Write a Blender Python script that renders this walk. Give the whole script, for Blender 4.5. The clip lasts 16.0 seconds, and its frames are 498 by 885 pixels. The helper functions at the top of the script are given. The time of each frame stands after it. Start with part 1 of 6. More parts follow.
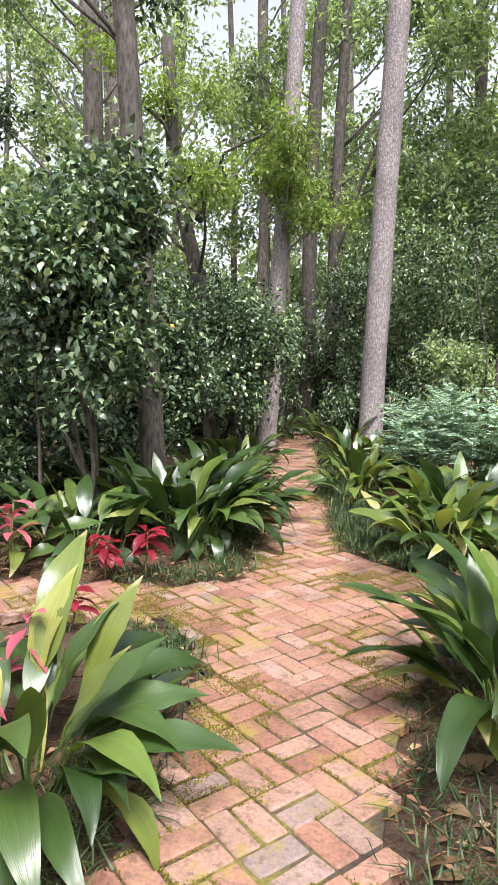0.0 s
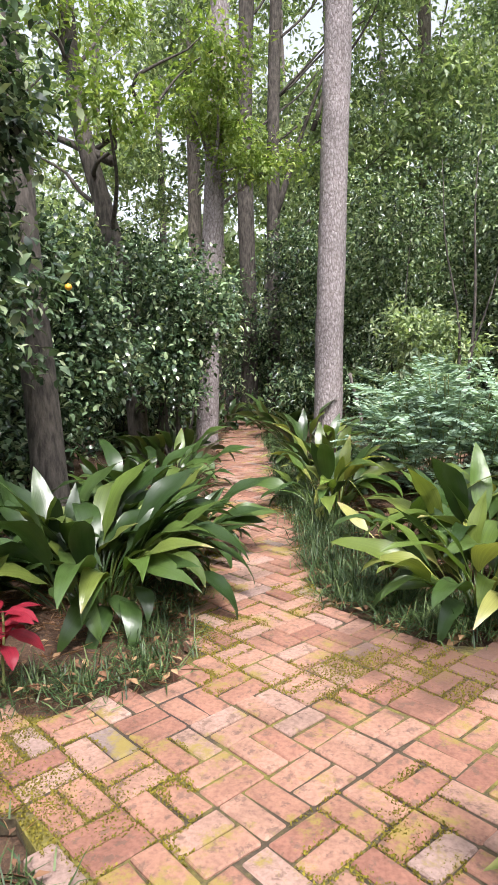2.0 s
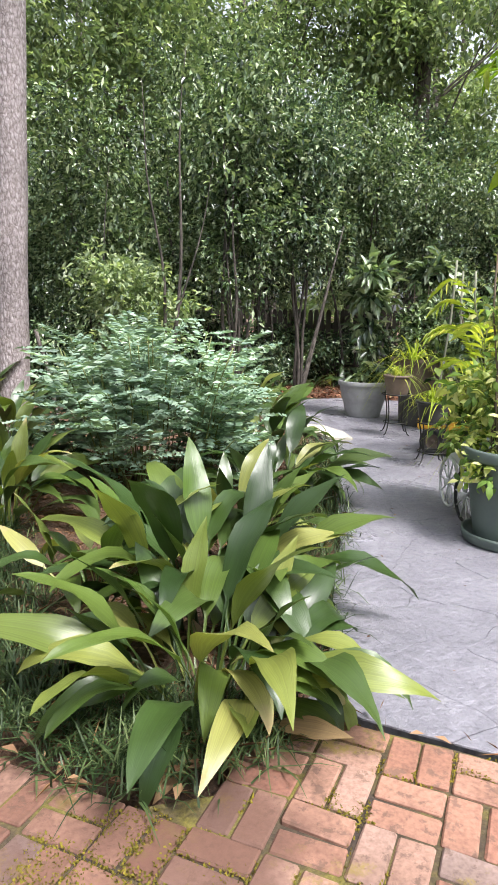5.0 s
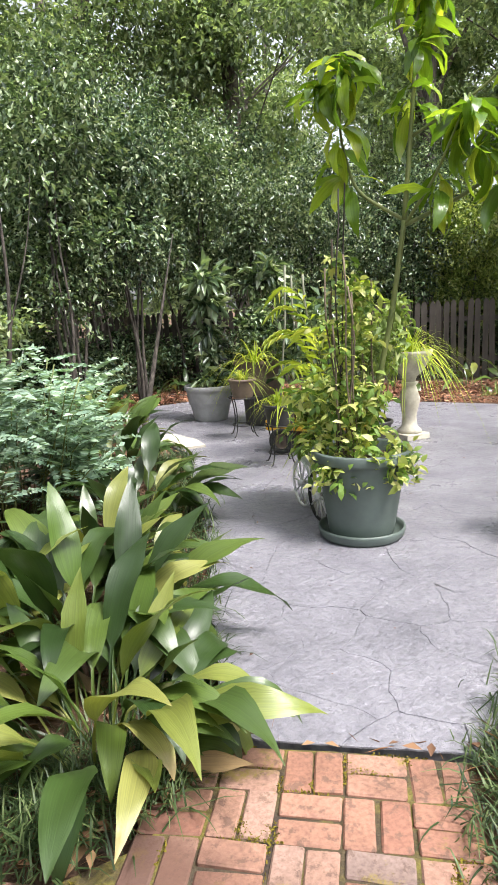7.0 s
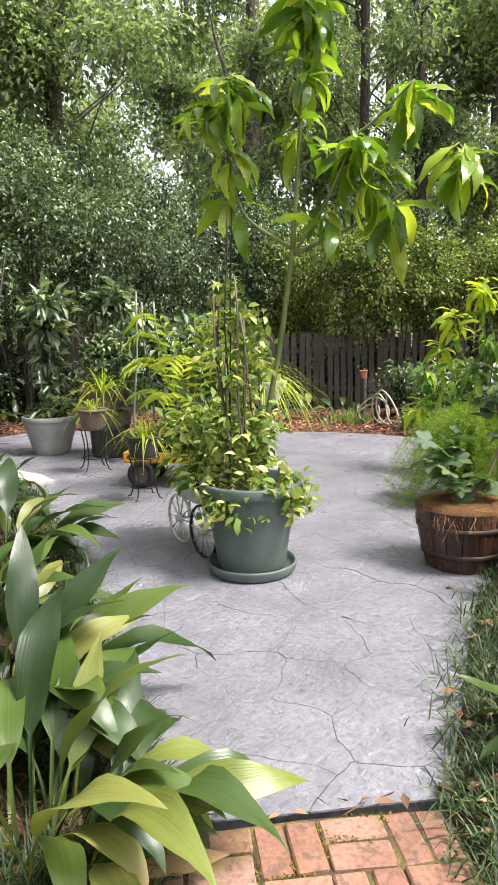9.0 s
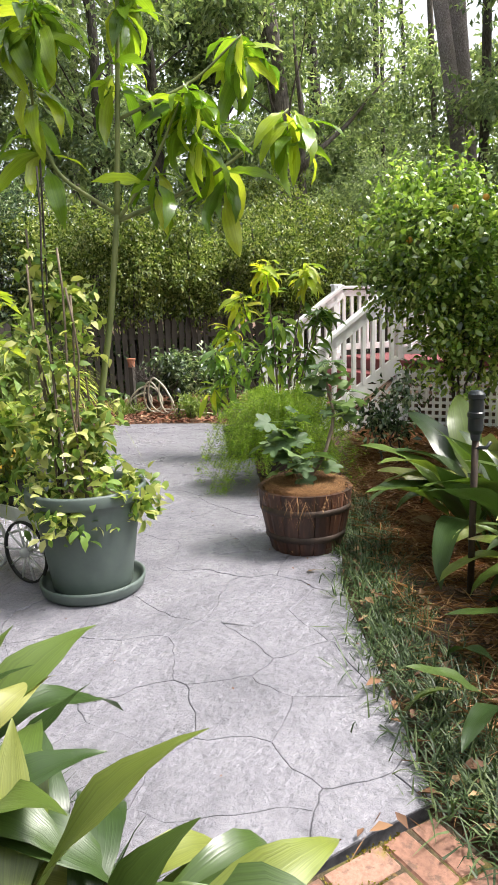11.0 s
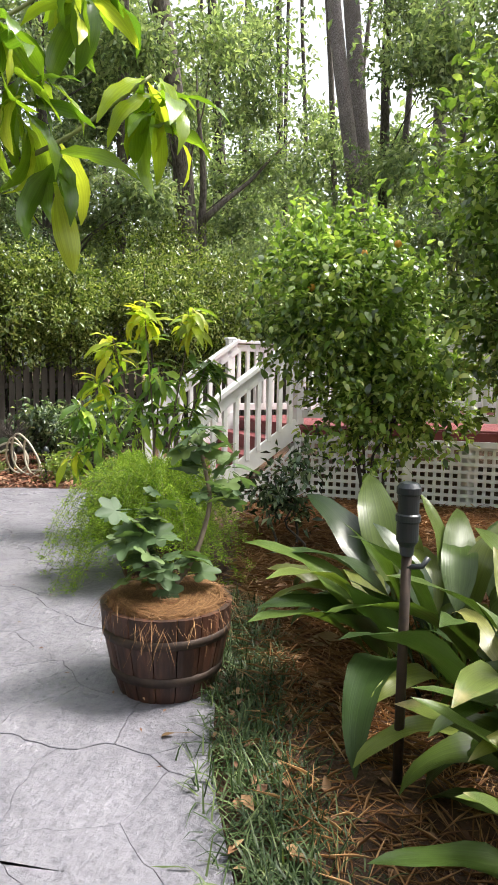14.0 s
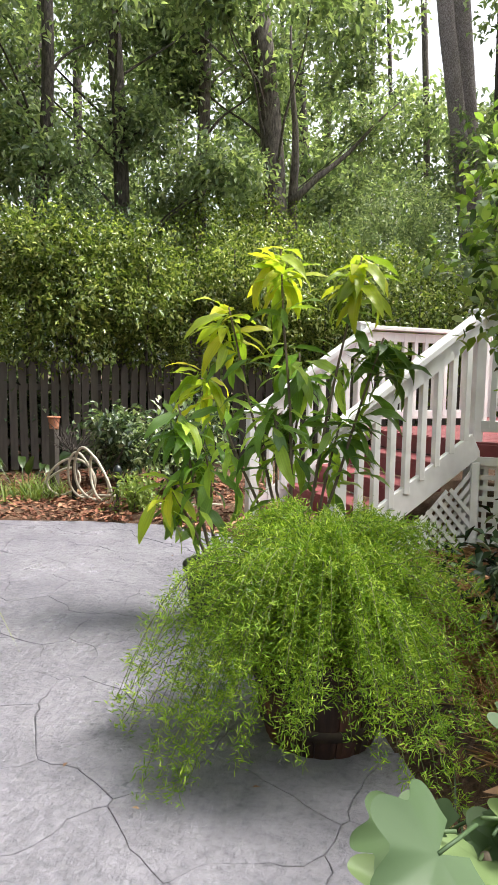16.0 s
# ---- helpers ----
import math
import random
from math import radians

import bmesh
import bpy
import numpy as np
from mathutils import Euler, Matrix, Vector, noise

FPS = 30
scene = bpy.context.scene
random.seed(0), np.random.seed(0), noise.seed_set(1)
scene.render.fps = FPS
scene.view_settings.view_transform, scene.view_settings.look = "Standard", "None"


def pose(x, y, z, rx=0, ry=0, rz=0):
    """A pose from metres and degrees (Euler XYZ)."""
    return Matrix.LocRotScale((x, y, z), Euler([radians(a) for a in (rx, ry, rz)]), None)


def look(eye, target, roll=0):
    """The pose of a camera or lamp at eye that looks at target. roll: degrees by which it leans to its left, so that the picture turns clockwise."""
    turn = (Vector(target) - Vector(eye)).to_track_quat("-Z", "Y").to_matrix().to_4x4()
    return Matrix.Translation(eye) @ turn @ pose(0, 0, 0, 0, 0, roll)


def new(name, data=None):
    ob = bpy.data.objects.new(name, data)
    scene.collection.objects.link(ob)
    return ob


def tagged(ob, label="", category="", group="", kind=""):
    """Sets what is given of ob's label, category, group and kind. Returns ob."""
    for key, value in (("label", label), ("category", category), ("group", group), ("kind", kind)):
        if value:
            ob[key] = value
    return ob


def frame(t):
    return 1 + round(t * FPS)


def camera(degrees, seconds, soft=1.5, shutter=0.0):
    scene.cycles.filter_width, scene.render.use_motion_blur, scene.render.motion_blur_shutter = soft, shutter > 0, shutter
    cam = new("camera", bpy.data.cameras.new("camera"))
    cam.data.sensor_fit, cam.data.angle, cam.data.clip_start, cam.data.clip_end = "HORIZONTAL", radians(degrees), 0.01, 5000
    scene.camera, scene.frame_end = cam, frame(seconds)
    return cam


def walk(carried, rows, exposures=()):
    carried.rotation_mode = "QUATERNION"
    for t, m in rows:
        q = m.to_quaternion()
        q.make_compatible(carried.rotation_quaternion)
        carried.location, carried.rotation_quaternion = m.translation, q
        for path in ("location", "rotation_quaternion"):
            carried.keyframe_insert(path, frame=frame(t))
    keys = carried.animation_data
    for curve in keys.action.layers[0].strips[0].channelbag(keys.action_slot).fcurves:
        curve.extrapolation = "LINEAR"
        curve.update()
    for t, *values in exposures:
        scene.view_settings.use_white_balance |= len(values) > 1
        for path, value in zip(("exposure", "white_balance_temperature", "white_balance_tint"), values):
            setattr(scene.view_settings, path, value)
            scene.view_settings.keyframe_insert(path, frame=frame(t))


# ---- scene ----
cam = camera(41.6, 16.0, soft=0.9)
PATH = [
    (0, (1.177, -0.238, 1.421), (0.566, 1.656, 1.221), 0.6),
    (0.5, (1.057, 0.191, 1.355), (0.478, 2.092, 1.134), 0.3),
    (1, (0.923, 0.63, 1.367), (0.404, 2.551, 1.164), 0.0),
    (1.5, (0.824, 1.103, 1.36), (0.285, 3.02, 1.176), 1.3),
    (2, (0.667, 1.588, 1.314), (0.228, 3.524, 1.075), -1.4),
    (2.5, (0.509, 2.0, 1.308), (0.2, 3.952, 1.001), -1.0),
    (3, (0.44, 2.578, 1.247), (0.186, 4.541, 0.959), -0.7),
    (3.5, (0.443, 3.007, 1.237), (0.73, 4.974, 1.018), -3.3),
    (4, (0.532, 3.018, 1.275), (0.929, 4.966, 1.053), -1.0),
    (4.2, (0.617, 2.999, 1.275), (1.026, 4.941, 1.031), 0.6),
    (6.3, (0.839, 2.983, 1.52), (1.363, 4.845, 1.012), -0.9),
    (6.5, (0.831, 2.977, 1.503), (1.424, 4.826, 1.023), -1.2),
    (7, (0.722, 2.978, 1.533), (1.577, 4.741, 1.131), -2.7),
    (7.5, (0.568, 2.989, 1.542), (1.588, 4.672, 1.186), -2.8),
    (8, (0.52, 3.09, 1.529), (1.622, 4.72, 1.169), -1.5),
    (8.5, (0.536, 3.261, 1.521), (1.744, 4.821, 1.19), -2.5),
    (9, (0.48, 3.433, 1.516), (1.804, 4.895, 1.187), -1.0),
    (9.5, (0.378, 3.637, 1.517), (1.87, 4.92, 1.162), -5.0),
    (10, (0.383, 3.843, 1.484), (2.006, 4.945, 1.096), -2.0),
    (10.2, (0.413, 3.92, 1.469), (2.068, 4.974, 1.08), -2.2),
    (12.3, (0.465, 4.374, 1.46), (2.388, 4.855, 1.198), 1.3),
    (12.5, (0.514, 4.337, 1.46), (2.445, 4.802, 1.228), 1.5),
    (13, (0.679, 4.246, 1.466), (2.615, 4.724, 1.308), 3.1),
    (13.5, (1.084, 4.308, 1.408), (3.011, 4.814, 1.225), 1.9),
    (14, (1.569, 4.418, 1.423), (3.482, 4.962, 1.214), 0.9),
    (14.5, (2.076, 4.683, 1.448), (3.908, 5.469, 1.282), -0.2),
    (15, (2.49, 5.04, 1.473), (4.367, 5.72, 1.351), -1.3),
    (15.5, (2.923, 5.298, 1.467), (4.767, 6.049, 1.283), 0.8),
    (16, (3.432, 5.704, 1.329), (5.286, 6.428, 1.132), 1.0),
]
TONE = [(0, 1.48, 6150, 13), (4.2, 1.48, 6150, 13), (7, 1.5, 6300, 11), (10.2, 1.5, 6450, 10), (16, 1.5, 6450, 10)]
walk(cam, [(t, look(eye, target, roll)) for t, eye, target, roll in PATH], TONE)

# ---- light ----
world = bpy.data.worlds.new("sky")
scene.world = world
world.use_nodes = True
wn, wl = world.node_tree.nodes, world.node_tree.links
sky = wn.new("ShaderNodeTexSky")
sky.sky_type, sky.sun_disc = "NISHITA", False
sky.sun_elevation, sky.sun_rotation = radians(58), radians(150)
sky.air_density, sky.dust_density, sky.ozone_density = 1.0, 4.0, 1.0
veil = wn.new("ShaderNodeHueSaturation")          # high thin cloud: a nearly white sky
veil.inputs["Saturation"].default_value = 0.22
wl.new(sky.outputs[0], veil.inputs["Color"])
wl.new(veil.outputs[0], wn["Background"].inputs["Color"])
wn["Background"].inputs["Strength"].default_value = 0.13
sun = new("sun", bpy.data.lights.new("sun", "SUN"))
sun.data.energy, sun.data.angle, sun.data.color = 2.4, radians(17), (1.0, 0.95, 0.86)
sun.matrix_world = look((0, 0, 30), (-9.4, 16.2, 0))

# ---- materials ----
MATS = {}


def nodes_of(name):
    m = bpy.data.materials.new(name)
    m.use_nodes = True
    MATS[name] = m
    return m, m.node_tree.nodes, m.node_tree.links, m.node_tree.nodes["Principled BSDF"]


def ramp(n, stops):
    r = n.new("ShaderNodeValToRGB")
    e = r.color_ramp.elements
    while len(e) < len(stops):
        e.new(0.5)
    for el, (p, c) in zip(e, stops):
        el.position, el.color = p, (*c, 1)
    return r


def noise_node(n, l, scale, detail=4, coord="Object", stretch=None, rough=0.6):
    tc = n.new("ShaderNodeTexCoord")
    t = n.new("ShaderNodeTexNoise")
    t.inputs["Scale"].default_value, t.inputs["Detail"].default_value, t.inputs["Roughness"].default_value = scale, detail, rough
    src = tc.outputs[coord]
    if coord == "World":
        src = None
    if stretch:
        mp = n.new("ShaderNodeMapping")
        mp.inputs["Scale"].default_value = stretch
        l.new(src, mp.inputs[0])
        src = mp.outputs[0]
    l.new(src, t.inputs["Vector"])
    return t


def world_noise(n, l, scale, detail=4, stretch=(1, 1, 1), rough=0.6):
    g = n.new("ShaderNodeNewGeometry")
    mp = n.new("ShaderNodeMapping")
    mp.inputs["Scale"].default_value = stretch
    t = n.new("ShaderNodeTexNoise")
    t.inputs["Scale"].default_value, t.inputs["Detail"].default_value, t.inputs["Roughness"].default_value = scale, detail, rough
    l.new(g.outputs["Position"], mp.inputs[0])
    l.new(mp.outputs[0], t.inputs["Vector"])
    return t


def mix(n, l, fac, a, b, mode="MIX"):
    x = n.new("ShaderNodeMix")
    x.data_type, x.blend_type = "RGBA", mode
    for sock, v in ((x.inputs[0], fac), (x.inputs[6], a), (x.inputs[7], b)):
        if isinstance(v, (int, float)):
            sock.default_value = v
        elif isinstance(v, tuple):
            sock.default_value = (*v, 1)
        else:
            l.new(v, sock)
    return x.outputs[2]


def bump(n, l, bsdf, height, strength, dist=0.01):
    b = n.new("ShaderNodeBump")
    b.inputs["Strength"].default_value, b.inputs["Distance"].default_value = strength, dist
    l.new(height, b.inputs["Height"])
    l.new(b.outputs[0], bsdf.inputs["Normal"])


def leaf_mat(name, stops, rough=0.45, trans=0.3, whole=False, spec=0.4, patch=0.7, glow=(1.25, 1.35, 0.6), striped=False, tip=None):
    """A leaf that lets some light through; every leaf has its own shade."""
    m, n, l, b = nodes_of(name)
    if whole:
        rnd = n.new("ShaderNodeObjectInfo").outputs["Random"]
    else:
        rnd = n.new("ShaderNodeNewGeometry").outputs["Random Per Island"]
    col = ramp(n, stops)
    l.new(rnd, col.inputs[0])
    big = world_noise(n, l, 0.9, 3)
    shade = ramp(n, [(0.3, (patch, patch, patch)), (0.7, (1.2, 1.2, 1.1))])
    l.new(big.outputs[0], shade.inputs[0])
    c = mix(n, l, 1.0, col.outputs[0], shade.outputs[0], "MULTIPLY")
    if striped:
        uv = n.new("ShaderNodeTexCoord")
        mp = n.new("ShaderNodeMapping")
        mp.inputs["Scale"].default_value = (16, 0.5, 1)
        l.new(uv.outputs["UV"], mp.inputs[0])
        st = n.new("ShaderNodeTexNoise")
        st.inputs["Scale"].default_value, st.inputs["Detail"].default_value = 1.6, 2
        l.new(mp.outputs[0], st.inputs["Vector"])
        sr = ramp(n, [(0.35, (0.85, 0.85, 0.84)), (0.65, (1.12, 1.12, 1.06))])
        l.new(st.outputs[0], sr.inputs[0])
        c = mix(n, l, 1.0, c, sr.outputs[0], "MULTIPLY")
        bump(n, l, b, st.outputs[0], 0.22, 0.005)
        if tip:
            sep = n.new("ShaderNodeSeparateXYZ")
            l.new(uv.outputs["UV"], sep.inputs[0])
            blot = world_noise(n, l, 9, 3)
            add = n.new("ShaderNodeMath")
            add.operation = "MULTIPLY_ADD"
            add.inputs[1].default_value = 0.35
            l.new(blot.outputs[0], add.inputs[0])
            l.new(sep.outputs[1], add.inputs[2])
            who = n.new("ShaderNodeMath")         # only some leaves are scorched
            who.operation = "MULTIPLY_ADD"
            who.inputs[1].default_value, who.inputs[2].default_value = 0.6, -0.82
            l.new(rnd, who.inputs[0])
            both = n.new("ShaderNodeMath")
            both.operation = "ADD"
            l.new(add.outputs[0], both.inputs[0])
            l.new(who.outputs[0], both.inputs[1])
            tr = ramp(n, [(0.0, (0, 0, 0)), (tip - 0.15, (0, 0, 0)), (tip - 0.05, (1, 1, 1))])
            l.new(both.outputs[0], tr.inputs[0])
            c = mix(n, l, tr.outputs[0], c, (0.42, 0.34, 0.17))
    l.new(c, b.inputs["Base Color"])
    b.inputs["Roughness"].default_value = rough
    b.inputs["Specular IOR Level"].default_value = spec
    tl = n.new("ShaderNodeBsdfTranslucent")
    l.new(mix(n, l, 1.0, c, glow, "MULTIPLY"), tl.inputs[0])
    ms = n.new("ShaderNodeMixShader")
    ms.inputs[0].default_value = trans
    l.new(b.outputs[0], ms.inputs[1])
    l.new(tl.outputs[0], ms.inputs[2])
    l.new(ms.outputs[0], n["Material Output"].inputs[0])
    return m


def grain_mat(name, stops, scale, rough=0.7, stretch=None, bumpy=0.3, dist=0.01, metal=0.0, detail=6, spots=None, fine=None):
    """Colour from one noise over a coarse one, relief from the same."""
    m, n, l, b = nodes_of(name)
    t = noise_node(n, l, scale, detail, "Object", stretch)
    r = ramp(n, stops)
    l.new(t.outputs[0], r.inputs[0])
    big = world_noise(n, l, fine or 1.7, 4)
    s = ramp(n, [(0.3, (0.75, 0.75, 0.75)), (0.7, (1.15, 1.15, 1.15))])
    l.new(big.outputs[0], s.inputs[0])
    c = mix(n, l, 1.0, r.outputs[0], s.outputs[0], "MULTIPLY")
    l.new(c, b.inputs["Base Color"])
    b.inputs["Roughness"].default_value, b.inputs["Metallic"].default_value = rough, metal
    bump(n, l, b, t.outputs[0], bumpy, dist)
    return m


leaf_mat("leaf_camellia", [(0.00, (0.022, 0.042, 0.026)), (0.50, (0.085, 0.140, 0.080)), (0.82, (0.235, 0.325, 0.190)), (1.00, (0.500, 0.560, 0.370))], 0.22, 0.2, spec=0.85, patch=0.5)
# camellia leaf again, sunlight put into its lighter, yellower colours
leaf_mat("leaf_camellia_sunlit", [(0.00, (0.046, 0.085, 0.026)), (0.45, (0.193, 0.309, 0.067)), (0.80, (0.386, 0.522, 0.122)), (1.00, (0.670, 0.747, 0.297))], 0.22, 0.32, spec=0.85, patch=0.6)
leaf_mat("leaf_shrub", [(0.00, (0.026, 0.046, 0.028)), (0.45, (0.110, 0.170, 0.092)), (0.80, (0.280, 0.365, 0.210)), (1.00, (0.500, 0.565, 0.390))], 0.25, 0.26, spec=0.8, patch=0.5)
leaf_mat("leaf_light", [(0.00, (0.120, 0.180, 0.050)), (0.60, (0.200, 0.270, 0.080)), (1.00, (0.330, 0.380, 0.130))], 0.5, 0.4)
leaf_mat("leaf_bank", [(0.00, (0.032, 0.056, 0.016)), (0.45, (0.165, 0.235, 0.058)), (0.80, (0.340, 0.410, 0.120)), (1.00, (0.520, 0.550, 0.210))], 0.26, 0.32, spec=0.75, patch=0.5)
leaf_mat("leaf_canopy", [(0.00, (0.112, 0.162, 0.106)), (0.60, (0.267, 0.336, 0.205)), (1.00, (0.477, 0.533, 0.356))], 0.42, 0.45)
leaf_mat("leaf_yellow_green", [(0.00, (0.240, 0.320, 0.040)), (0.70, (0.400, 0.460, 0.060)), (1.00, (0.580, 0.560, 0.100))], 0.45, 0.45)
leaf_mat("leaf_nandina", [(0.00, (0.164, 0.256, 0.205)), (0.70, (0.266, 0.369, 0.288)), (1.00, (0.410, 0.512, 0.410))], 0.5, 0.25)
leaf_mat("leaf_fern", [(0.00, (0.100, 0.200, 0.016)), (0.50, (0.240, 0.390, 0.036)), (1.00, (0.470, 0.590, 0.085))], 0.55, 0.4)
leaf_mat("leaf_fig", [(0.00, (0.070, 0.119, 0.058)), (0.70, (0.106, 0.163, 0.078)), (1.00, (0.196, 0.269, 0.098))], 0.55, 0.3, whole=True)
leaf_mat("leaf_magnolia", [(0.00, (0.080, 0.160, 0.020)), (0.45, (0.200, 0.320, 0.030)), (0.80, (0.390, 0.490, 0.050)), (1.00, (0.560, 0.590, 0.080))], 0.2, 0.45, whole=True, spec=0.75, striped=True)
leaf_mat("leaf_mango", [(0.00, (0.270, 0.400, 0.050)), (0.50, (0.480, 0.580, 0.060)), (1.00, (0.740, 0.680, 0.060))], 0.32, 0.5, whole=True, spec=0.5, striped=True)
leaf_mat("leaf_mango_green", [(0.00, (0.090, 0.180, 0.045)), (0.60, (0.210, 0.360, 0.068)), (1.00, (0.495, 0.645, 0.105))], 0.3, 0.4, whole=True, spec=0.55, striped=True)
leaf_mat("leaf_variegated", [(0.00, (0.080, 0.150, 0.035)), (0.40, (0.210, 0.320, 0.065)), (0.75, (0.550, 0.570, 0.180)), (1.00, (0.700, 0.680, 0.350))], 0.45, 0.35)
leaf_mat("leaf_cast_iron", [(0.00, (0.024, 0.048, 0.014)), (0.50, (0.041, 0.076, 0.020)), (0.85, (0.071, 0.113, 0.028)), (1.00, (0.141, 0.172, 0.039))], 0.33, 0.18, whole=True, spec=0.65, striped=True, tip=1.0)
leaf_mat("leaf_cast_iron_pale", [(0.00, (0.072, 0.123, 0.025)), (0.50, (0.123, 0.174, 0.036)), (0.85, (0.221, 0.246, 0.060)), (1.00, (0.340, 0.332, 0.111))], 0.36, 0.26, whole=True, spec=0.55, striped=True, tip=0.97)
leaf_mat("leaf_dry", [(0.00, (0.150, 0.085, 0.040)), (1.00, (0.300, 0.210, 0.120))], 0.7, 0.2, whole=True, striped=True)
leaf_mat("leaf_pink", [(0.00, (0.300, 0.060, 0.100)), (1.00, (0.520, 0.150, 0.200))], 0.4, 0.3, whole=True, striped=True, glow=(1.3, 0.8, 0.8))
leaf_mat("leaf_red", [(0.00, (0.160, 0.008, 0.018)), (1.00, (0.300, 0.025, 0.050))], 0.4, 0.3, whole=True, glow=(1.3, 0.7, 0.7), striped=True)
leaf_mat("grass_mondo", [(0.00, (0.018, 0.035, 0.012)), (0.60, (0.045, 0.078, 0.026)), (1.00, (0.140, 0.180, 0.075))], 0.5, 0.2)
leaf_mat("grass_light", [(0.0, (0.1, 0.17, 0.04)), (1.0, (0.26, 0.32, 0.09))], 0.5, 0.3)
leaf_mat("straw", [(0.00, (0.105, 0.046, 0.021)), (0.50, (0.235, 0.115, 0.048)), (1.00, (0.420, 0.245, 0.120))], 0.7, 0.1, glow=(1, 1, 1))
leaf_mat("straw_bed", [(0.00, (0.170, 0.078, 0.035)), (0.50, (0.350, 0.180, 0.075)), (1.00, (0.560, 0.345, 0.175))], 0.7, 0.1, glow=(1, 1, 1))
leaf_mat("litter", [(0.0, (0.1, 0.05, 0.03)), (0.5, (0.2, 0.1, 0.055)), (1.0, (0.36, 0.23, 0.13))], 0.8, 0.05, glow=(1, 1, 1))
leaf_mat("mulch_chip", [(0.0, (0.13, 0.05, 0.03)), (0.6, (0.25, 0.1, 0.06)), (1.0, (0.42, 0.24, 0.15))], 0.85, 0.0, glow=(1, 1, 1))
leaf_mat("moss", [(0.00, (0.108, 0.094, 0.010)), (1.00, (0.223, 0.180, 0.018))], 0.9, 0.1, glow=(1, 1, 1))
grain_mat("bark_pine", [(0.32, (0.14, 0.115, 0.112)), (0.48, (0.225, 0.195, 0.195)), (0.7, (0.34, 0.305, 0.31))], 34, 0.9, (1, 1, 0.7), 0.6, 0.02)
grain_mat("bark_grey", [(0.35, (0.05, 0.042, 0.036)), (0.5, (0.12, 0.1, 0.088)), (0.75, (0.22, 0.19, 0.165))], 26, 0.9, (1, 1, 0.25), 0.9, 0.03)
grain_mat("bark_dark", [(0.36, (0.022, 0.018, 0.014)), (0.5, (0.061, 0.050, 0.042)), (0.75, (0.115, 0.097, 0.083))], 24, 0.9, (1, 1, 0.28), 0.9, 0.03)
grain_mat("stem_green", [(0.3, (0.1, 0.13, 0.04)), (0.7, (0.2, 0.22, 0.07))], 20, 0.6, (1, 1, 0.2), 0.2, 0.003)
grain_mat("stem_brown", [(0.3, (0.1, 0.075, 0.05)), (0.7, (0.22, 0.17, 0.12))], 30, 0.8, (1, 1, 0.2), 0.4, 0.004)
grain_mat("bamboo", [(0.3, (0.13, 0.14, 0.09)), (0.7, (0.22, 0.22, 0.16))], 20, 0.6, (1, 1, 0.2), 0.2, 0.003)
grain_mat("fence_wood", [(0.3, (0.035, 0.03, 0.026)), (0.7, (0.1, 0.085, 0.07))], 14, 0.9, (1, 1, 0.12), 0.4, 0.006)
grain_mat("white_paint", [(0.3, (0.74, 0.74, 0.73)), (0.7, (0.82, 0.82, 0.82))], 9, 0.45, (1, 1, 0.4), 0.1, 0.003)
grain_mat("red_paint", [(0.3, (0.17, 0.034, 0.04)), (0.7, (0.25, 0.062, 0.066))], 8, 0.5, (1, 1, 1), 0.15, 0.004)
grain_mat("pot_green_grey", [(0.3, (0.085, 0.11, 0.1)), (0.7, (0.115, 0.145, 0.13))], 6, 0.5, None, 0.08, 0.003)
grain_mat("pot_grey", [(0.3, (0.25, 0.25, 0.25)), (0.7, (0.34, 0.34, 0.34))], 8, 0.6, None, 0.12, 0.003)
grain_mat("pot_black", [(0.3, (0.025, 0.024, 0.023)), (0.7, (0.05, 0.047, 0.045))], 8, 0.5, None, 0.1, 0.003)
grain_mat("pot_brown", [(0.3, (0.11, 0.08, 0.06)), (0.7, (0.18, 0.13, 0.1))], 8, 0.6, None, 0.1, 0.003)
grain_mat("terracotta", [(0.3, (0.36, 0.13, 0.07)), (0.7, (0.5, 0.22, 0.13))], 9, 0.8, None, 0.15, 0.004)
grain_mat("barrel_wood", [(0.3, (0.028, 0.015, 0.011)), (0.55, (0.075, 0.034, 0.022)), (0.8, (0.2, 0.085, 0.045))], 7, 0.55, (3, 3, 0.4), 0.4, 0.006)
grain_mat("barrel_hoop", [(0.3, (0.04, 0.03, 0.026)), (0.7, (0.09, 0.06, 0.045))], 15, 0.6, None, 0.3, 0.003, 0.5)
grain_mat("black_iron", [(0.3, (0.02, 0.02, 0.02)), (0.7, (0.045, 0.043, 0.04))], 20, 0.5, None, 0.2, 0.002, 0.6)
grain_mat("white_metal", [(0.3, (0.6, 0.6, 0.58)), (0.7, (0.75, 0.75, 0.73))], 12, 0.4, None, 0.1, 0.002)
grain_mat("yellow_paint", [(0.3, (0.6, 0.3, 0.02)), (0.7, (0.72, 0.4, 0.04))], 9, 0.45, None, 0.1, 0.002)
grain_mat("rubber", [(0.3, (0.015, 0.015, 0.015)), (0.7, (0.035, 0.035, 0.034))], 20, 0.8, None, 0.2, 0.002)
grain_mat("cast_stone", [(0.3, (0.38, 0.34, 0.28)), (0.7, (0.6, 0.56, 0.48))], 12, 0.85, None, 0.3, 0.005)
grain_mat("hose_skin", [(0.3, (0.42, 0.38, 0.3)), (0.7, (0.58, 0.53, 0.43))], 20, 0.5, None, 0.1, 0.002)
grain_mat("soil", [(0.3, (0.05, 0.032, 0.022)), (0.7, (0.13, 0.08, 0.05))], 40, 0.95, None, 0.6, 0.01)
